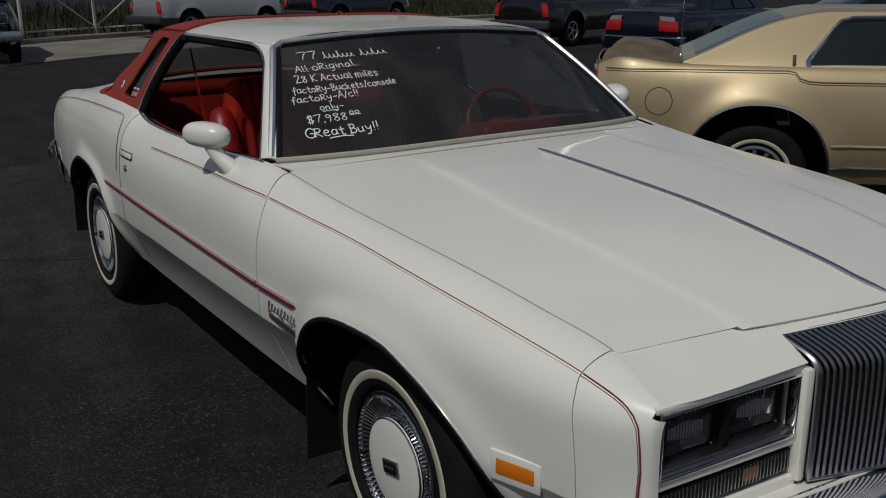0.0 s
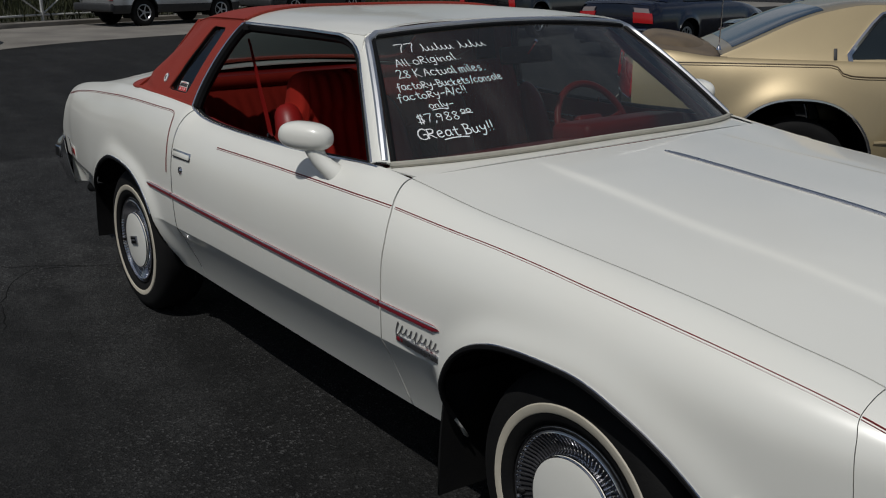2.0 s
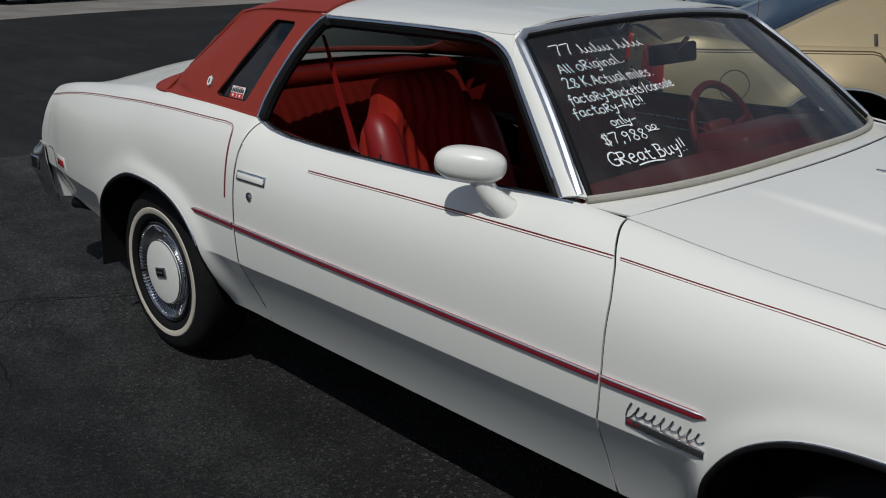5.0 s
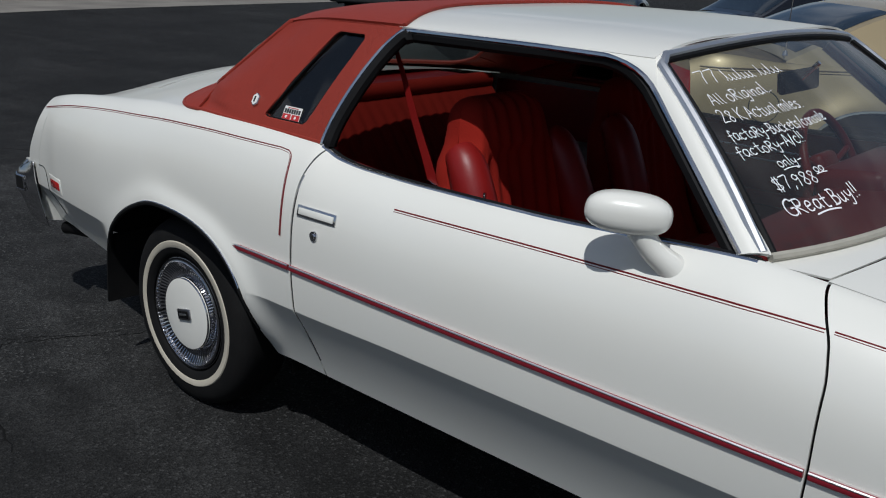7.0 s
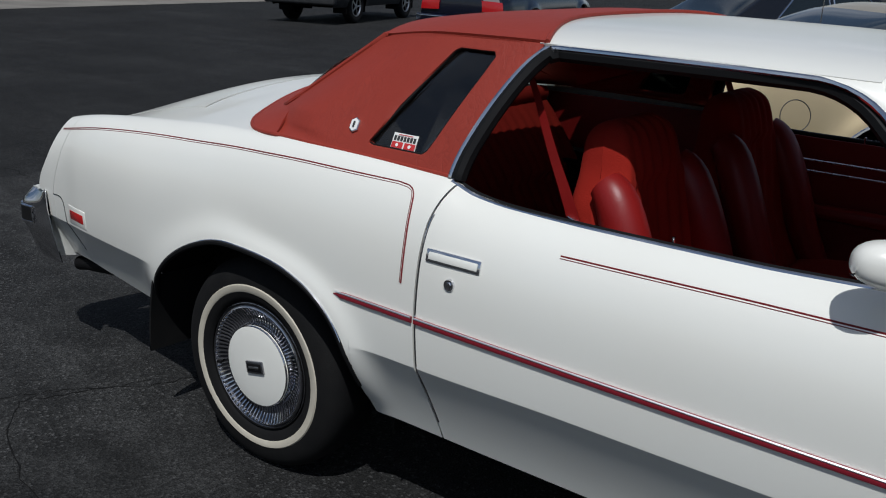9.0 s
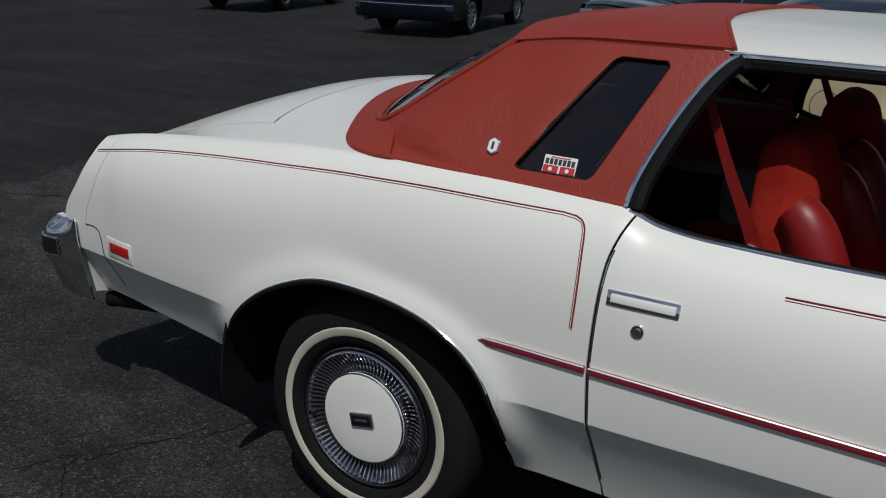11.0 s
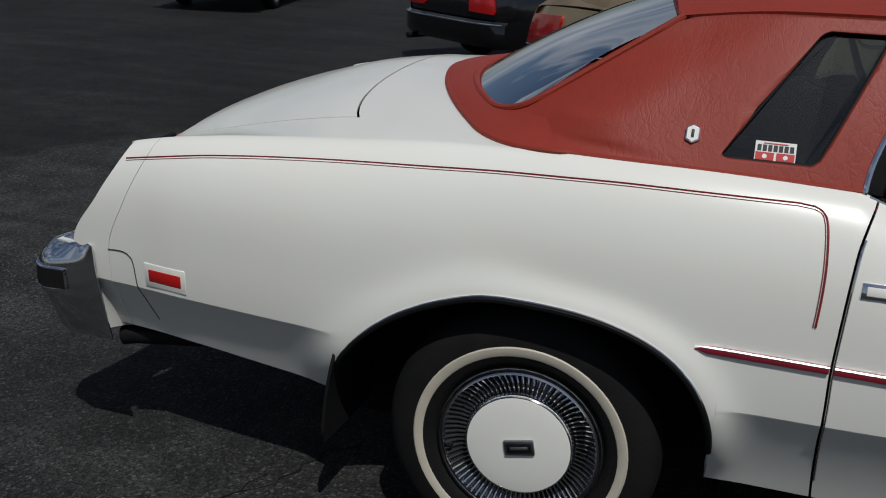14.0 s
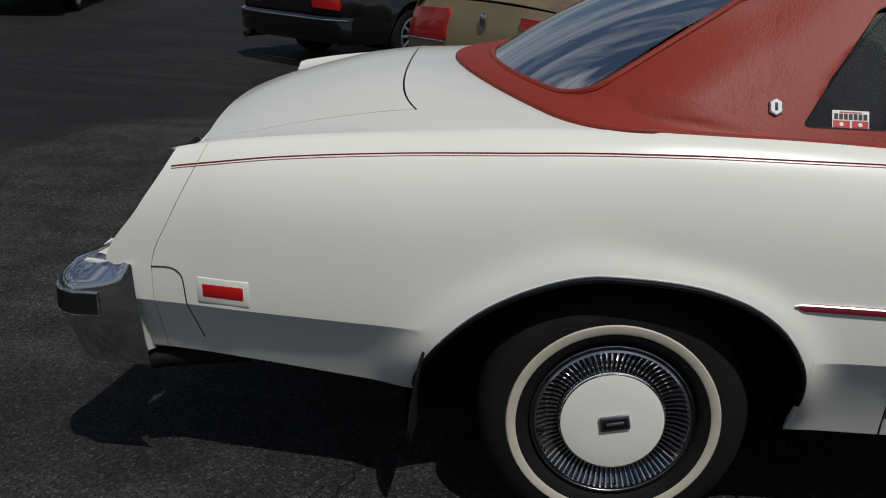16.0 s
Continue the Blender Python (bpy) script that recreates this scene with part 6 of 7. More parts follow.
def vehicle(name, label, category, body, at, wb=2.75, rear=-1.10, front=3.70, w=0.89, sill=0.27, belt=0.93, tail_z=1.02, nose_z=0.82, roof=1.37, roof_w=0.60, cab=(-0.62, -0.05, 1.25, 1.95), r=0.33, arch=0.40, arch_top=0.72, cladding=None, spokes=10, rim=None, white=False, plump=0.7, flare=0.028):
    """A car in its own axes: x ahead from the rear axle, z up from the ground."""
    car = empty(name, label, category, "parked vehicles", at)
    deck = smooth_curve((rear, tail_z - 0.05), (rear + 0.15, tail_z), (cab[0], belt + 0.09), (cab[3], belt + 0.06), (front - 0.5, nose_z), (front, nose_z - 0.16))
    width = smooth_curve((rear, w - 0.10), (rear + 0.25, w - 0.04), (0.3, w), (wb - 0.4, w), (front - 0.3, w - 0.06), (front, w - 0.2))
    shoulder = lambda x: deck(x) - 0.03

    def low(x):
        z = sill
        for c in (0.0, wb):
            u = (x - c) / arch
            if abs(u) < 1:
                z = max(z, r * 0.9 + (arch_top - r * 0.9) * (1 - abs(u) ** 2.4) ** 0.45)
        return z

    def swell(x, z):
        out = 0.0
        for c in (0.0, wb):
            q = math.hypot((x - c) / arch, max(z - r * 0.9, 0) / (arch_top - r * 0.9))
            out = max(out, flare * math.exp(-((max(q - 1, 0) / 0.20) ** 2)))
        return out

    def half(x, z):
        zm = min(0.62, shoulder(x) - 0.15)
        if z < zm:
            return width(x) - 0.07 * ((zm - z) / (zm - sill)) ** 2 + swell(x, z)
        f = min((z - zm) / (shoulder(x) - zm), 1)
        return width(x) - 0.12 * (1 - (1 - f**2.2) ** plump) + swell(x, z)

    xs = sorted(set(steps(rear, front, 120) + [c + q * arch * (1 - 0.002 * k * k) for c in (0, wb) for q in (-1, 1) for k in range(6)]))
    zs = [1 - (1 - k) ** 1.6 for k in steps(0, 1, 30)]
    for s in (-1, 1):
        def f(x, v):
            z = lerp(low(x), shoulder(x), v)
            return Vector((x, s * half(x, z), z))

        bm = sheet(f, xs, zs)
        part("body_side", bm, body, car, thick=0.006)
        for c in (0.0, wb):
            bm = sheet(lambda k, v: Vector((c - (arch + 0.02) * math.cos(k), s * lerp(w - 0.38, w - 0.05, v), r * 0.9 + (arch_top - r * 0.9 + 0.03) * math.sin(k))), steps(-0.2, math.pi + 0.2, 16), (0, 1))
            part("wheel_well", bm, DARK, car, thick=0.006)
            line = [Vector((x, s * (half(x, low(x)) + 0.003), low(x) - 0.002)) for x in [c - arch * math.cos(k) for k in steps(0.05, math.pi - 0.05, 30)]]
            part("arch_lip", tube(line, 0.010 if white else 0.007, 6), CHROME if white else (cladding or body), car)
            road_wheel(car, c, s * (w - 0.045), s, r, spokes, rim, white)
        if cladding:
            bm = sheet(lambda x, v: Vector((x, s * (half(x, max(v, low(x))) + 0.008), max(v, low(x)))), xs, steps(sill, 0.58, 8), weld=False)
            part("body_cladding", bm, cladding, car, "dark plastic lower cladding", thick=0.006)
    for a, b, nm in ((cab[3] - 0.05, front - 0.02, "hood"), (rear + 0.01, cab[0] + 0.04, "trunk_lid")):
        bm = sheet(lambda u, x: Vector((x, u * (half(x, shoulder(x)) - 0.004), shoulder(x) + 0.035 * (1 - u * u))), steps(-1, 1, 16), steps(a, b, 24))
        part(nm, bm, GOLD_DIRTY if nm == "trunk_lid" and body is GOLD else body, car, thick=0.006)
    # ends
    def tail_sheet(u, v):
        z = lerp(sill + 0.05, shoulder(rear) + 0.03 * (1 - u * u), v)
        y = u * half(rear, min(z, shoulder(rear)))
        return Vector((rear + 0.06 * u**4 - 0.05 * math.sin(v * 2.6), y, z))

    part("tail_panel", sheet(tail_sheet, steps(-1, 1, 20), steps(0, 1, 12)), body, car, thick=0.006)

    def nose_sheet(u, v):
        z = lerp(sill + 0.05, shoulder(front) + 0.03 * (1 - u * u), v)
        return Vector((front - 0.10 * u**4 + 0.04 * math.sin(v * 2.6), u * half(front, min(z, shoulder(front))), z))

    part("nose_panel", sheet(nose_sheet, steps(-1, 1, 20), steps(0, 1, 12)), body, car, thick=0.006)
    part("underbody", block((front - rear - 0.5, 2 * w - 0.35, 0.16), pose((front + rear) / 2, 0, sill + 0.06), 0.03), DARK, car)
    part("cabin_core", block((cab[3] - cab[0] - 0.2, 2 * w - 0.4, 0.30), pose((cab[0] + cab[3]) / 2, 0, belt - 0.08), 0.03), DARK, car)
    # cabin shell
    top = smooth_curve((cab[0] - 0.02, belt + 0.085), (cab[0] + 0.06, belt + 0.12), (cab[1], roof - 0.04), (cab[1] + 0.25, roof), (cab[2] - 0.2, roof), (cab[2], roof - 0.04), (cab[3], belt + 0.08))

    def cab_y(x, z):
        return lerp(half(x, shoulder(x)) - 0.01, roof_w, min(max((z - belt - 0.03) / (roof - belt - 0.03), 0), 1) ** 0.9)

    def shell(u, v, out=0.0):
        """u along the cabin, v across it from one sill to the other."""
        x = lerp(cab[0], cab[3], u)
        zt = top(x)
        if abs(v) > 0.55:
            k = (1 - abs(v)) / 0.45
            z = lerp(min(belt + 0.03, zt), zt - 0.025, k)
            y = cab_y(x, z) + out
        else:
            k = abs(v) / 0.55
            z = zt - 0.025 * k**5 + out
            y = k * cab_y(x, zt - 0.025)
        return Vector((x, math.copysign(y, v) if v else 0.0, z))

    part("cabin_shell", sheet(shell, steps(0, 1, 60), steps(-1, -0.55, 8) + steps(-0.54, 0.54, 20) + steps(0.55, 1, 8)), body, car, thick=0.006)
    span = cab[3] - cab[0]
    u0, u1, u2 = 0.03, (cab[1] - cab[0]) / span, (cab[2] - cab[0]) / span
    part("rear_window", sheet(lambda u, v: shell(u, v, 0.005), steps(u0, u1 * 0.96, 12), steps(-0.50, 0.50, 16)), DARK_GLASS, car, "dark tinted rear window")
    part("windshield", sheet(lambda u, v: shell(u, v, 0.005), steps(u2 + 0.03, 0.98, 12), steps(-0.50, 0.50, 16)), DARK_GLASS, car)
    return car, half, shoulder, cab_y, low, tail_sheet


def side_window(car, cab_y, s, outline, frame_mat, name="side_window", r=0.010):
    """A pane with a frame on the cabin's flank, from (x, z) corners."""
    pts = rounded(outline, 40)
    place = lambda p, o: Vector((p.x, s * (cab_y(p.x, p.z) + o), p.z))
    bm = bmesh.new()
    bm.faces.new([bm.verts.new(place(p, 0.006)) for p in pts])
    pane = part(name, bm, DARK_GLASS, car, "dark tinted side window", flat=True)
    part("window_frame", tube([place(p, 0.008) for p in pts], r, 6, closed=True), frame_mat, pane)


# gold coupe, angled behind the cream one
gold_at = pose(0.440, 3.604, 0, 0, 0, 43) @ Matrix.Translation((-0.07, 0, 0))
car, half, shoulder, cab_y, low, tail_sheet = vehicle("gold_coupe", "gold metallic two-door coupe with chrome trim, parked at an angle", "car", GOLD, gold_at, wb=2.83, rear=-1.02, front=3.87, w=0.90, sill=0.30, belt=0.97, tail_z=1.10, nose_z=0.88, roof=1.375, roof_w=0.60, cab=(-0.48, 0.17, 1.32, 2.05), r=0.335, arch=0.452, arch_top=0.80, spokes=12, rim=0.19, white=True, flare=0.045)
for s in (-1, 1):
    side_window(car, cab_y, s, [(0.305, 0.985), (0.285, 1.01), (0.285, 1.06), (0.45, 1.275), (0.50, 1.315), (1.07, 1.32), (1.27, 1.27), (1.69, 0.985)], CHROME, r=0.017)
    for dz, r in ((0.0, 0.0045), (-0.014, 0.0025)):
        pts = [Vector((x, s * (half(x, 1.0 + dz) + 0.006), 1.0 + dz)) for x in steps(-0.97, 0.17, 24)]
        pts += [Vector((x, s * (half(x, z) + 0.006), z)) for x, z in ((0.21, 0.99 + dz), (0.24, 0.955 + dz), (0.29, 0.94 + dz))]
        pts += [Vector((x, s * (half(x, 0.935 + dz) + 0.006), 0.935 + dz)) for x in steps(0.37, 3.4, 30)]
        part("pinstripe", tube(pts, r, 5), GOLD_STRIPE, car)
    k = 0.086
    bm = tube([Vector((-0.62 + k * math.cos(a), s * (half(-0.62 + k * math.cos(a), 0.80 + k * math.sin(a)) + 0.0035), 0.80 + k * math.sin(a))) for a in steps(0, 2 * math.pi, 40)[:-1]], 0.0028, 5, closed=True)
    if s < 0:
        part("fuel_door", bm, INK, car, "round fuel flap seam")
    part("sill_trim", tube([Vector((x, s * (half(x, 0.40) + 0.004), 0.40)) for x in steps(0.45, 2.30, 16)], 0.010, 6), CHROME, car)
    part("rocker_crease", tube([Vector((x, s * (half(x, 0.545) - 0.002), 0.545)) for x in steps(0.44, 2.32, 16)], 0.012, 8), GOLD, car)
    part("tail_lamp", sheet(lambda u, v: tail_sheet(s * lerp(0.45, 0.99, u), lerp(0.62, 0.92, v)) + Vector((-0.012, 0, 0)), steps(0, 1, 8), steps(0, 1, 5)), LAMP_RED, car, "wide dark red tail lamp", thick=0.02)
    part("tail_lamp_rim", tube([tail_sheet(s * lerp(0.45, 0.99, u), 0.62) + Vector((-0.018, 0, 0)) for u in steps(0, 1, 8)], 0.008, 6), CHROME, car)
part("pillar_emblem", block((0.022, 0.006, 0.075), pose(0.205, -(cab_y(0.205, 1.06) + 0.008), 1.06, -25, 0, 0), 0.003), INK, car, "small dark upright emblem")
part("deck_emblem", block((0.012, 0.05, 0.085), pose(-1.075, 0, 0.95), 0.004), CHROME, car)
part("plate_recess", block((0.02, 0.36, 0.13), pose(-1.065, 0, 0.72), 0.01), DARK, car)
part("bumper", sheet(lambda u, v: Vector((-1.13 + 0.10 * u**4 + (0.03 if v in (0, 3) else 0), u * 0.90, (0.42, 0.45, 0.56, 0.60)[v])), steps(-1, 1, 20), range(4)), GOLD, car, "gold rear bumper", thick=0.01)
ant = part("antenna", tube([(-0.495, -0.735, 1.06), (-0.495, -0.735, 2.0)], [0.0035, 0.0015], 6), CHROME, car, "thin chrome whip aerial")
part("antenna_base", lathe([(0.0, 0.03), (0.010, 0.022), (0.018, 0.0)], 16, at=pose(-0.495, -0.735, 1.075, 90, 0, 0)), CHROME, ant)
# low swelling in the middle of the boot lid
def hump_point(u, k):
    x, y = -0.75 + 0.24 * u * math.cos(k), 0.58 * u * math.sin(k)
    return Vector((x, y, shoulder(x) + 0.035 * (1 - (y / (half(x, shoulder(x)))) ** 2) + 0.050 * (1 - u**6) - 0.004))


part("boot_hump", sheet(hump_point, steps(0, 1, 10), steps(0, 2 * math.pi, 32)), GOLD_DIRTY, car, "dusty swelling on the boot lid")


def finish_sedan(car, half, cab_y, tail_sheet, rear, windows, trim, plate=True, pipe=True):
    for s in (-1, 1):
        for w in windows:
            side_window(car, cab_y, s, w, trim)
        lamp = part("tail_lamp", sheet(lambda u, v: tail_sheet(s * lerp(0.52, 0.985, u), lerp(0.52, 0.80, v)) + Vector((-0.014, 0, 0)), steps(0, 1, 8), steps(0, 1, 6)), LAMP_RED, car, "red and clear tail lamp", thick=0.03)
        part("lamp_upper", sheet(lambda u, v: tail_sheet(s * lerp(0.56, 0.93, u), lerp(0.80, 0.92, v)) + Vector((-0.014, 0, 0)), steps(0, 1, 8), steps(0, 1, 4)), LAMP_WHITE, lamp, thick=0.03)
    bump = part("rear_bumper", sheet(lambda u, v: Vector((rear - 0.13 + 0.16 * abs(u) ** 5 + (0.05, 0.0, 0.0, 0.04)[v], u * 0.90, (0.30, 0.36, 0.52, 0.56)[v])), steps(-1, 1, 24), range(4)), car.children[0].data.materials[0], car, "body-coloured rear bumper", thick=0.01)
    part("bumper_trim", tube([Vector((rear - 0.135 + 0.16 * abs(u) ** 5, u * 0.905, 0.535)) for u in steps(-0.97, 0.97, 24)], 0.010, 6, normal=(1, 0, 0), squash=0.6), CHROME, bump)
    if plate:
        part("number_plate", block((0.012, 0.32, 0.15), pose(rear - 0.055, 0, 0.70), 0.004), LAMP_WHITE, car, "pale number plate")
        for j in range(5):
            part("plate_bar", block((0.004, 0.035, 0.07), pose(rear - 0.063, -0.11 + 0.055 * j, 0.70)), INK, car)
    if pipe:
        part("exhaust_pipe", tube([(rear + 0.2, 0.62, 0.285), (rear - 0.15, 0.62, 0.275)], 0.032, 14), SEAL, car, "dark exhaust pipe")


# black saloon beyond the gold coupe
m = pose(-1.86, 7.95, 0, 0, 0, 52)
car, half, shoulder, cab_y, low, tail_sheet = vehicle("black_sedan", "glossy black saloon with chrome bumper line, parked at an angle", "car", BLACK_PAINT, m, rear=-1.02, tail_z=1.0, cab=(-0.50, 0.15, 1.25, 1.95), roof=1.40)
finish_sedan(car, half, cab_y, tail_sheet, -1.02, [[(0.05, 1.0), (0.35, 1.30), (0.75, 1.32), (0.78, 1.0)], [(0.84, 1.0), (0.81, 1.32), (1.25, 1.29), (1.62, 1.0)]], CHROME, plate=False)

# navy saloon in the row behind
m = pose(-7.75, 11.75, 0, 0, 0, 100)
car, half, shoulder, cab_y, low, tail_sheet = vehicle("navy_sedan", "dark navy saloon with alloy wheels, parked with its tail outward", "car", NAVY, m, rear=-1.10, tail_z=1.02, cab=(-0.55, 0.1, 1.25, 1.95), roof=1.43, spokes=10, rim=0.225)
finish_sedan(car, half, cab_y, tail_sheet, -1.10, [[(0.0, 1.0), (0.3, 1.32), (0.75, 1.34), (0.78, 1.0)], [(0.84, 1.0), (0.81, 1.34), (1.25, 1.31), (1.62, 1.0)]], SEAL, plate=False)

# dark off-roader beside it
SUV = dict(wb=2.70, rear=-0.90, front=3.55, w=0.90, sill=0.36, belt=1.08, tail_z=1.16, nose_z=1.05, roof=1.74, roof_w=0.66, cab=(-0.88, -0.70, 1.55, 2.15), r=0.37, arch=0.44, arch_top=0.84, spokes=5, rim=0.22)


def finish_suv(car, half, cab_y, tail_sheet, rear):
    for s in (-1, 1):
        for w in ([(-0.62, 1.17), (-0.55, 1.60), (0.05, 1.62), (0.05, 1.17)], [(0.13, 1.17), (0.13, 1.62), (0.85, 1.62), (0.85, 1.17)], [(0.93, 1.17), (0.93, 1.62), (1.52, 1.58), (1.90, 1.17)]):
            side_window(car, cab_y, s, w, SEAL)
        part("tail_lamp", sheet(lambda u, v: tail_sheet(s * lerp(0.80, 0.985, u), lerp(0.45, 0.90, v)) + Vector((-0.014, 0, 0)), steps(0, 1, 4), steps(0, 1, 6)), LAMP_RED, car, "upright red tail lamp", thick=0.03)
    part("rear_bumper", block((0.16, 1.74, 0.22), pose(rear - 0.10, 0, 0.52), 0.05, seg=3), CLADDING, car, "dark plastic bumper")


for m, mat, nm, lab in ((pose(-13.1, 13.0, 0, 0, 0, 105), BLACK_PAINT, "black_suv", "black off-roader parked with its tail outward"), (pose(-22.65, 7.05, 0, 0, 0, 105), SILVER, "silver_suv", "silver off-roader with dark cladding, parked along the kerb"), (pose(-23.85, 12.45, 0, 0, 0, 105), NAVY, "dark_suv", "dark blue off-roader with pale alloy wheels by the kerb")):
    car, half, shoulder, cab_y, low, tail_sheet = vehicle(nm, lab, "car", mat, m, cladding=CLADDING, **SUV)
    finish_suv(car, half, cab_y, tail_sheet, -0.90)

# dark van at the lot's edge, its front towards us
m = pose(-19.4, 0.95, 0, 0, 0, -5)
car, half, shoulder, cab_y, low, tail_sheet = vehicle("black_van", "black van with square headlamps and chrome bumper", "van", BLACK_PAINT, m, wb=3.3, rear=-1.1, front=4.1, w=0.98, sill=0.40, belt=1.15, tail_z=1.25, nose_z=1.15, roof=2.0, roof_w=0.80, cab=(-1.05, -0.95, 2.2, 3.1), r=0.36, arch=0.44, arch_top=0.86, spokes=8)
for s in (-1, 1):
    hl = part("headlamp", block((0.05, 0.20, 0.16), pose(4.12, s * 0.62, 0.90), 0.02), CLEAR_LENS, car, "square headlamp")
    part("headlamp_rim", frame_bars(4.145, s * 0.62 - 0.115, s * 0.62 + 0.115, 0.805, 0.995, 0.014, 0.02), BRIGHT, hl)
part("front_bumper", block((0.14, 1.9, 0.20), pose(4.22, 0, 0.56), 0.04, seg=3), BRIGHT, car, "dull chrome bumper")
gr = part("grille", block((0.04, 0.96, 0.20), pose(4.12, 0, 0.90), 0.01), DARK, car)
for j in range(5):
    part("grille_slat", block((0.02, 0.94, 0.012), pose(4.145, 0, 0.83 + 0.036 * j), 0.003), BRIGHT, gr)


# ---- edge of the lot: apron, kerb, fence, verge ----
apron_edge = smooth_curve((-30, -4), (-4, -13.2), (0.5, -14.8), (4, -17.0), (8, -18.2), (13, -18.8), (20, -19.4), (40, -21))
kerb_line = lambda y: apron_edge(y) - 5.2 - 0.10 * max(0, y)


def strip_sheet(x0, x1, z0, z1, mat, name, label, cat, ys=None):
    ys = ys or steps(-12, 40, 104)
    bm = sheet(lambda y, v: Vector((lerp(x0(y), x1(y), v), y, lerp(z0, z1, v))), ys, steps(0, 1, 3))
    return tagged(part(name, bm, mat, None, label, thick=0.0), category=cat, kind="structure")


strip_sheet(apron_edge, kerb_line, 0.006, 0.010, CONCRETE, "pavement", "pale stained concrete apron beside the asphalt", "pavement")
GRASS_SOIL = noisy(material("dry_soil", (0.028, 0.025, 0.012), 0.95), 2, 0.8, (0.014, 0.018, 0.006), bump=0.5, bump_scale=40)
GRASS = noisy(material("rough_grass", (0.020, 0.030, 0.006), 0.8), 1.2, 0.9, (0.040, 0.036, 0.012))
strip_sheet(lambda y: kerb_line(y) - 0.15, lambda y: kerb_line(y) - 14, 0.14, 0.5, GRASS_SOIL, "verge", "rough soil and grass bank behind the fence", "ground")
kerb = bmesh.new()
prof = [(0.0, 0.0), (0.0, 0.12), (-0.03, 0.15), (-0.17, 0.15)]
sheet(lambda y, v: Vector((kerb_line(y) + prof[int(v)][0], y, prof[int(v)][1])), steps(-12, 40, 80), range(4), kerb)
tagged(part("kerb", kerb, CONCRETE, None, "worn pale concrete kerb along the apron"), category="kerb", kind="structure")

rng = random.Random(5)
bm = bmesh.new()
for _ in range(5200):
    y = rng.uniform(-6, 26)
    x = kerb_line(y) - 0.25 - rng.random() ** 1.5 * 9
    h, a = rng.uniform(0.15, 0.7), rng.uniform(0, 6.28)
    b = Vector((x, y, 0.14 + 0.026 * (kerb_line(y) - x)))
    tip = b + Vector((rng.uniform(-0.2, 0.2), rng.uniform(-0.2, 0.2), h))
    side = Vector((math.cos(a), math.sin(a), 0)) * rng.uniform(0.012, 0.03)
    mid = b.lerp(tip, 0.55) + Vector((0, 0, 0.05))
    q = [bm.verts.new(p) for p in (b - side, b + side, mid + side * 0.7, tip, mid - side * 0.7)]
    bm.faces.new(q)
tagged(part("grass", bm, GRASS, None, "rough green and dry grass on the bank", flat=True), category="grass", kind="stuff")

PIPE = noisy(material("dull_white_pipe", (0.50, 0.50, 0.48), 0.5), 6, 0.5, (0.32, 0.32, 0.31))
fence = empty("pipe_fence", "pale pipe gate and fence with diagonal braces behind the kerb", "fence")
fy = [-1.6, 0.6, 2.8, 5.0, 7.2, 9.4, 11.6, 13.8]
at_fence = lambda y, z: Vector((kerb_line(y) - 0.35, y, z))
for i, y in enumerate(fy):
    part("post", tube([at_fence(y, 0.10), at_fence(y, 2.1)], 0.045, 10), PIPE, fence)
    if i:
        y0 = fy[i - 1]
        for z in (0.30, 2.0):
            part("rail", tube([at_fence(y0, z), at_fence(y, z)], 0.03, 8), PIPE, fence)
        part("brace", tube([at_fence(y0, 1.9), at_fence(y, 0.32)] if i % 2 else [at_fence(y0, 0.32), at_fence(y, 1.9)], 0.022, 8), PIPE, fence)

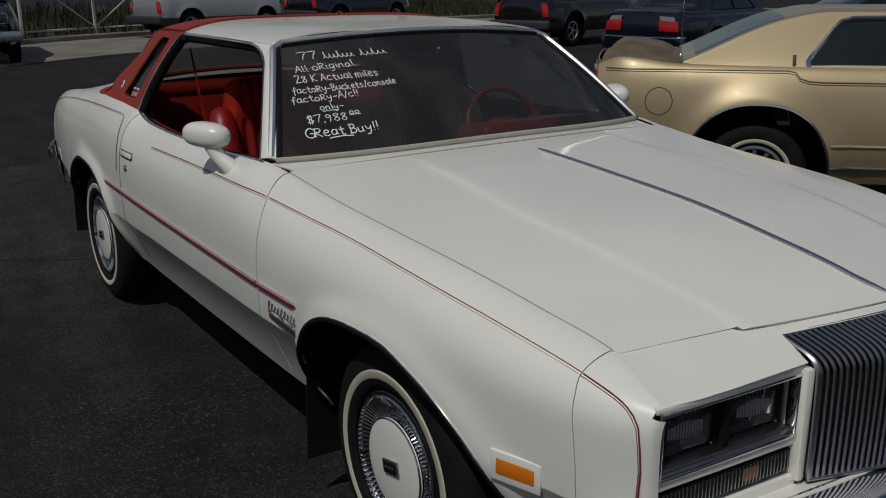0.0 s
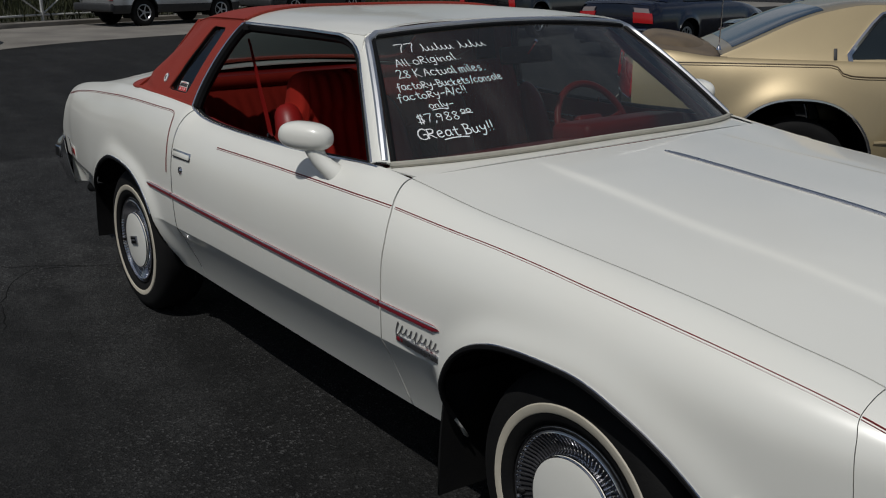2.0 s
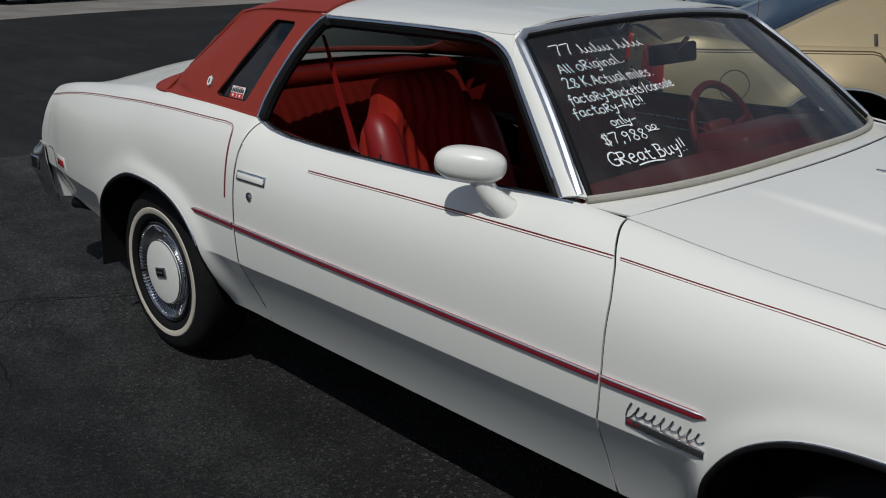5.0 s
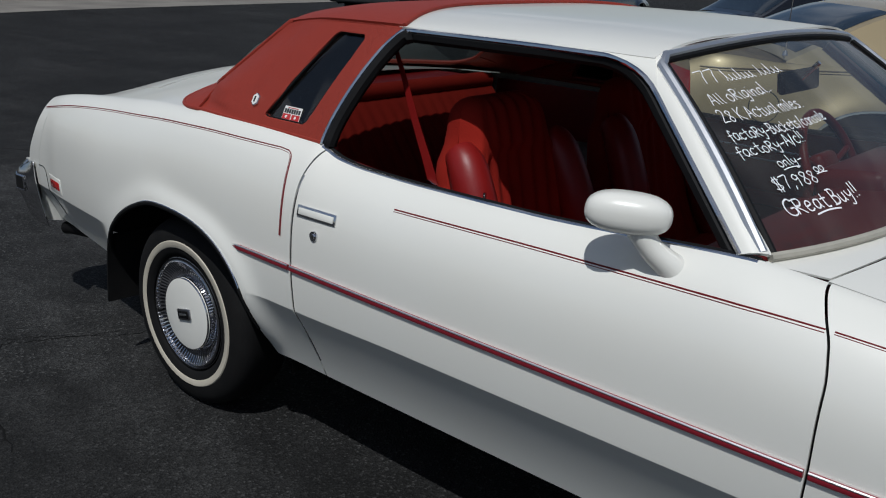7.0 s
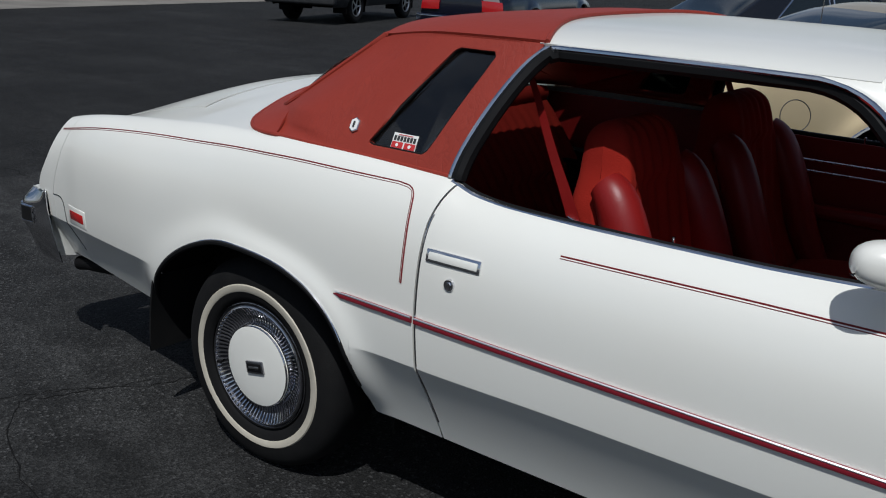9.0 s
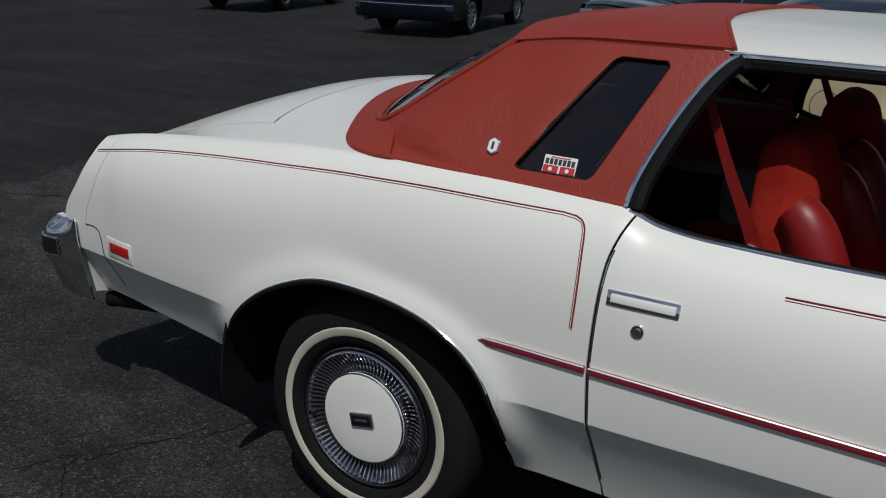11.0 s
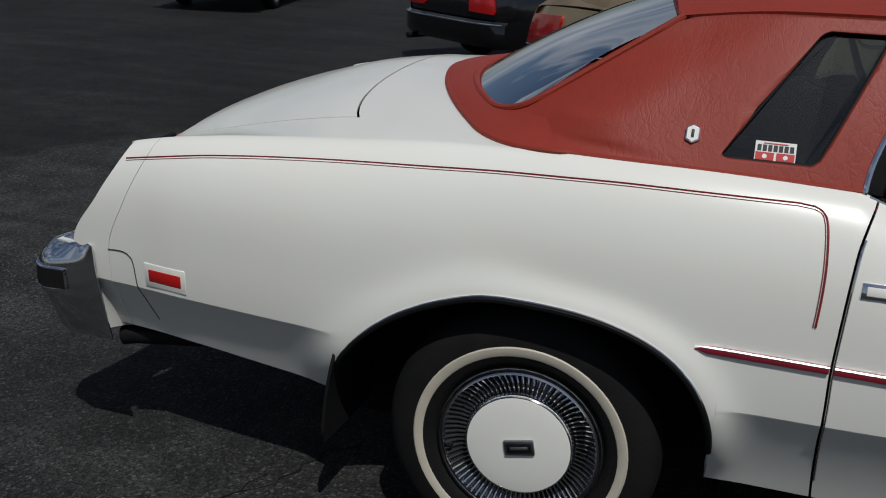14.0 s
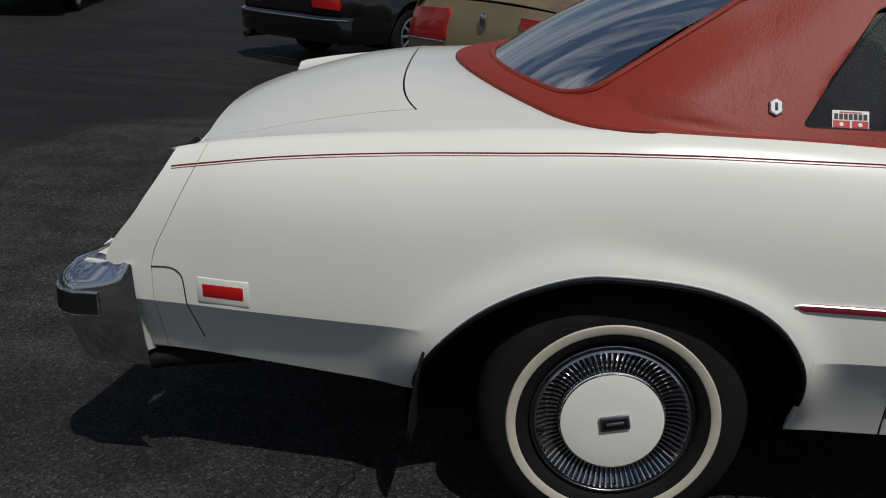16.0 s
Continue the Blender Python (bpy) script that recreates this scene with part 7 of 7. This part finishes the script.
# trees behind the bank, far beyond the cars
LEAF = noisy(material("dark_tree_leaves", (0.030, 0.050, 0.012), 0.6), 0.7, 0.9, (0.055, 0.075, 0.020))
BARK = noisy(material("grey_bark", (0.09, 0.07, 0.05), 0.9), 8, 0.7, (0.05, 0.04, 0.03), bump=0.5, bump_scale=30)


def build_tree(seed):
    r2 = random.Random(seed)
    tree = empty("tree", "broad leafy green tree on the bank", "tree", "trees behind the lot")
    part("trunk", tube(spline([(0, 0, 0), (0.1, 0.05, 1.4), (0.0, 0.1, 3.0), (0.15, 0.0, 4.8)], 4), [0.22 - 0.012 * i for i in range(13)], 10), BARK, tree)
    limbs = bmesh.new()
    hubs = []
    for k in range(9):
        a, h = k * 2.4, r2.uniform(2.2, 4.4)
        e = Vector((math.cos(a) * r2.uniform(1.2, 2.2), math.sin(a) * r2.uniform(1.2, 2.2), h + r2.uniform(0.8, 2.0)))
        tube([Vector((0.05, 0.05, h)), Vector((e.x * 0.5, e.y * 0.5, lerp(h, e.z, 0.4))), e], [0.08, 0.05, 0.02], 6, bm=limbs)
        hubs.append(e)
    part("limbs", limbs, BARK, tree)
    crown_bm = bmesh.new()
    for _ in range(2600):
        h = r2.choice(hubs)
        d = Vector((r2.gauss(0, 0.75), r2.gauss(0, 0.75), r2.gauss(0.1, 0.6)))
        c = h + d
        a, t = r2.uniform(0, 6.28), r2.uniform(-0.8, 0.8)
        e1 = Vector((math.cos(a), math.sin(a), t)).normalized() * r2.uniform(0.10, 0.2)
        e2 = e1.orthogonal().normalized() * r2.uniform(0.05, 0.09)
        crown_bm.faces.new([crown_bm.verts.new(p) for p in (c - e1, c + e2, c + e1, c - e2)])
    part("crown", crown_bm, LEAF, tree, flat=True)
    return tree


first = build_tree(3)
first.matrix_world = pose(-31, 3, 0.4)
for x, y, k, rz in ((-33, 9, 1.2, 70), (-32, 15, 1.0, 150), (-34, 22, 1.3, 200), (-30, -4, 1.1, 300)):
    copy_thing(first, pose(x, y, 0.4, 0, 0, rz) @ Matrix.Diagonal((k, k, k, 1)))
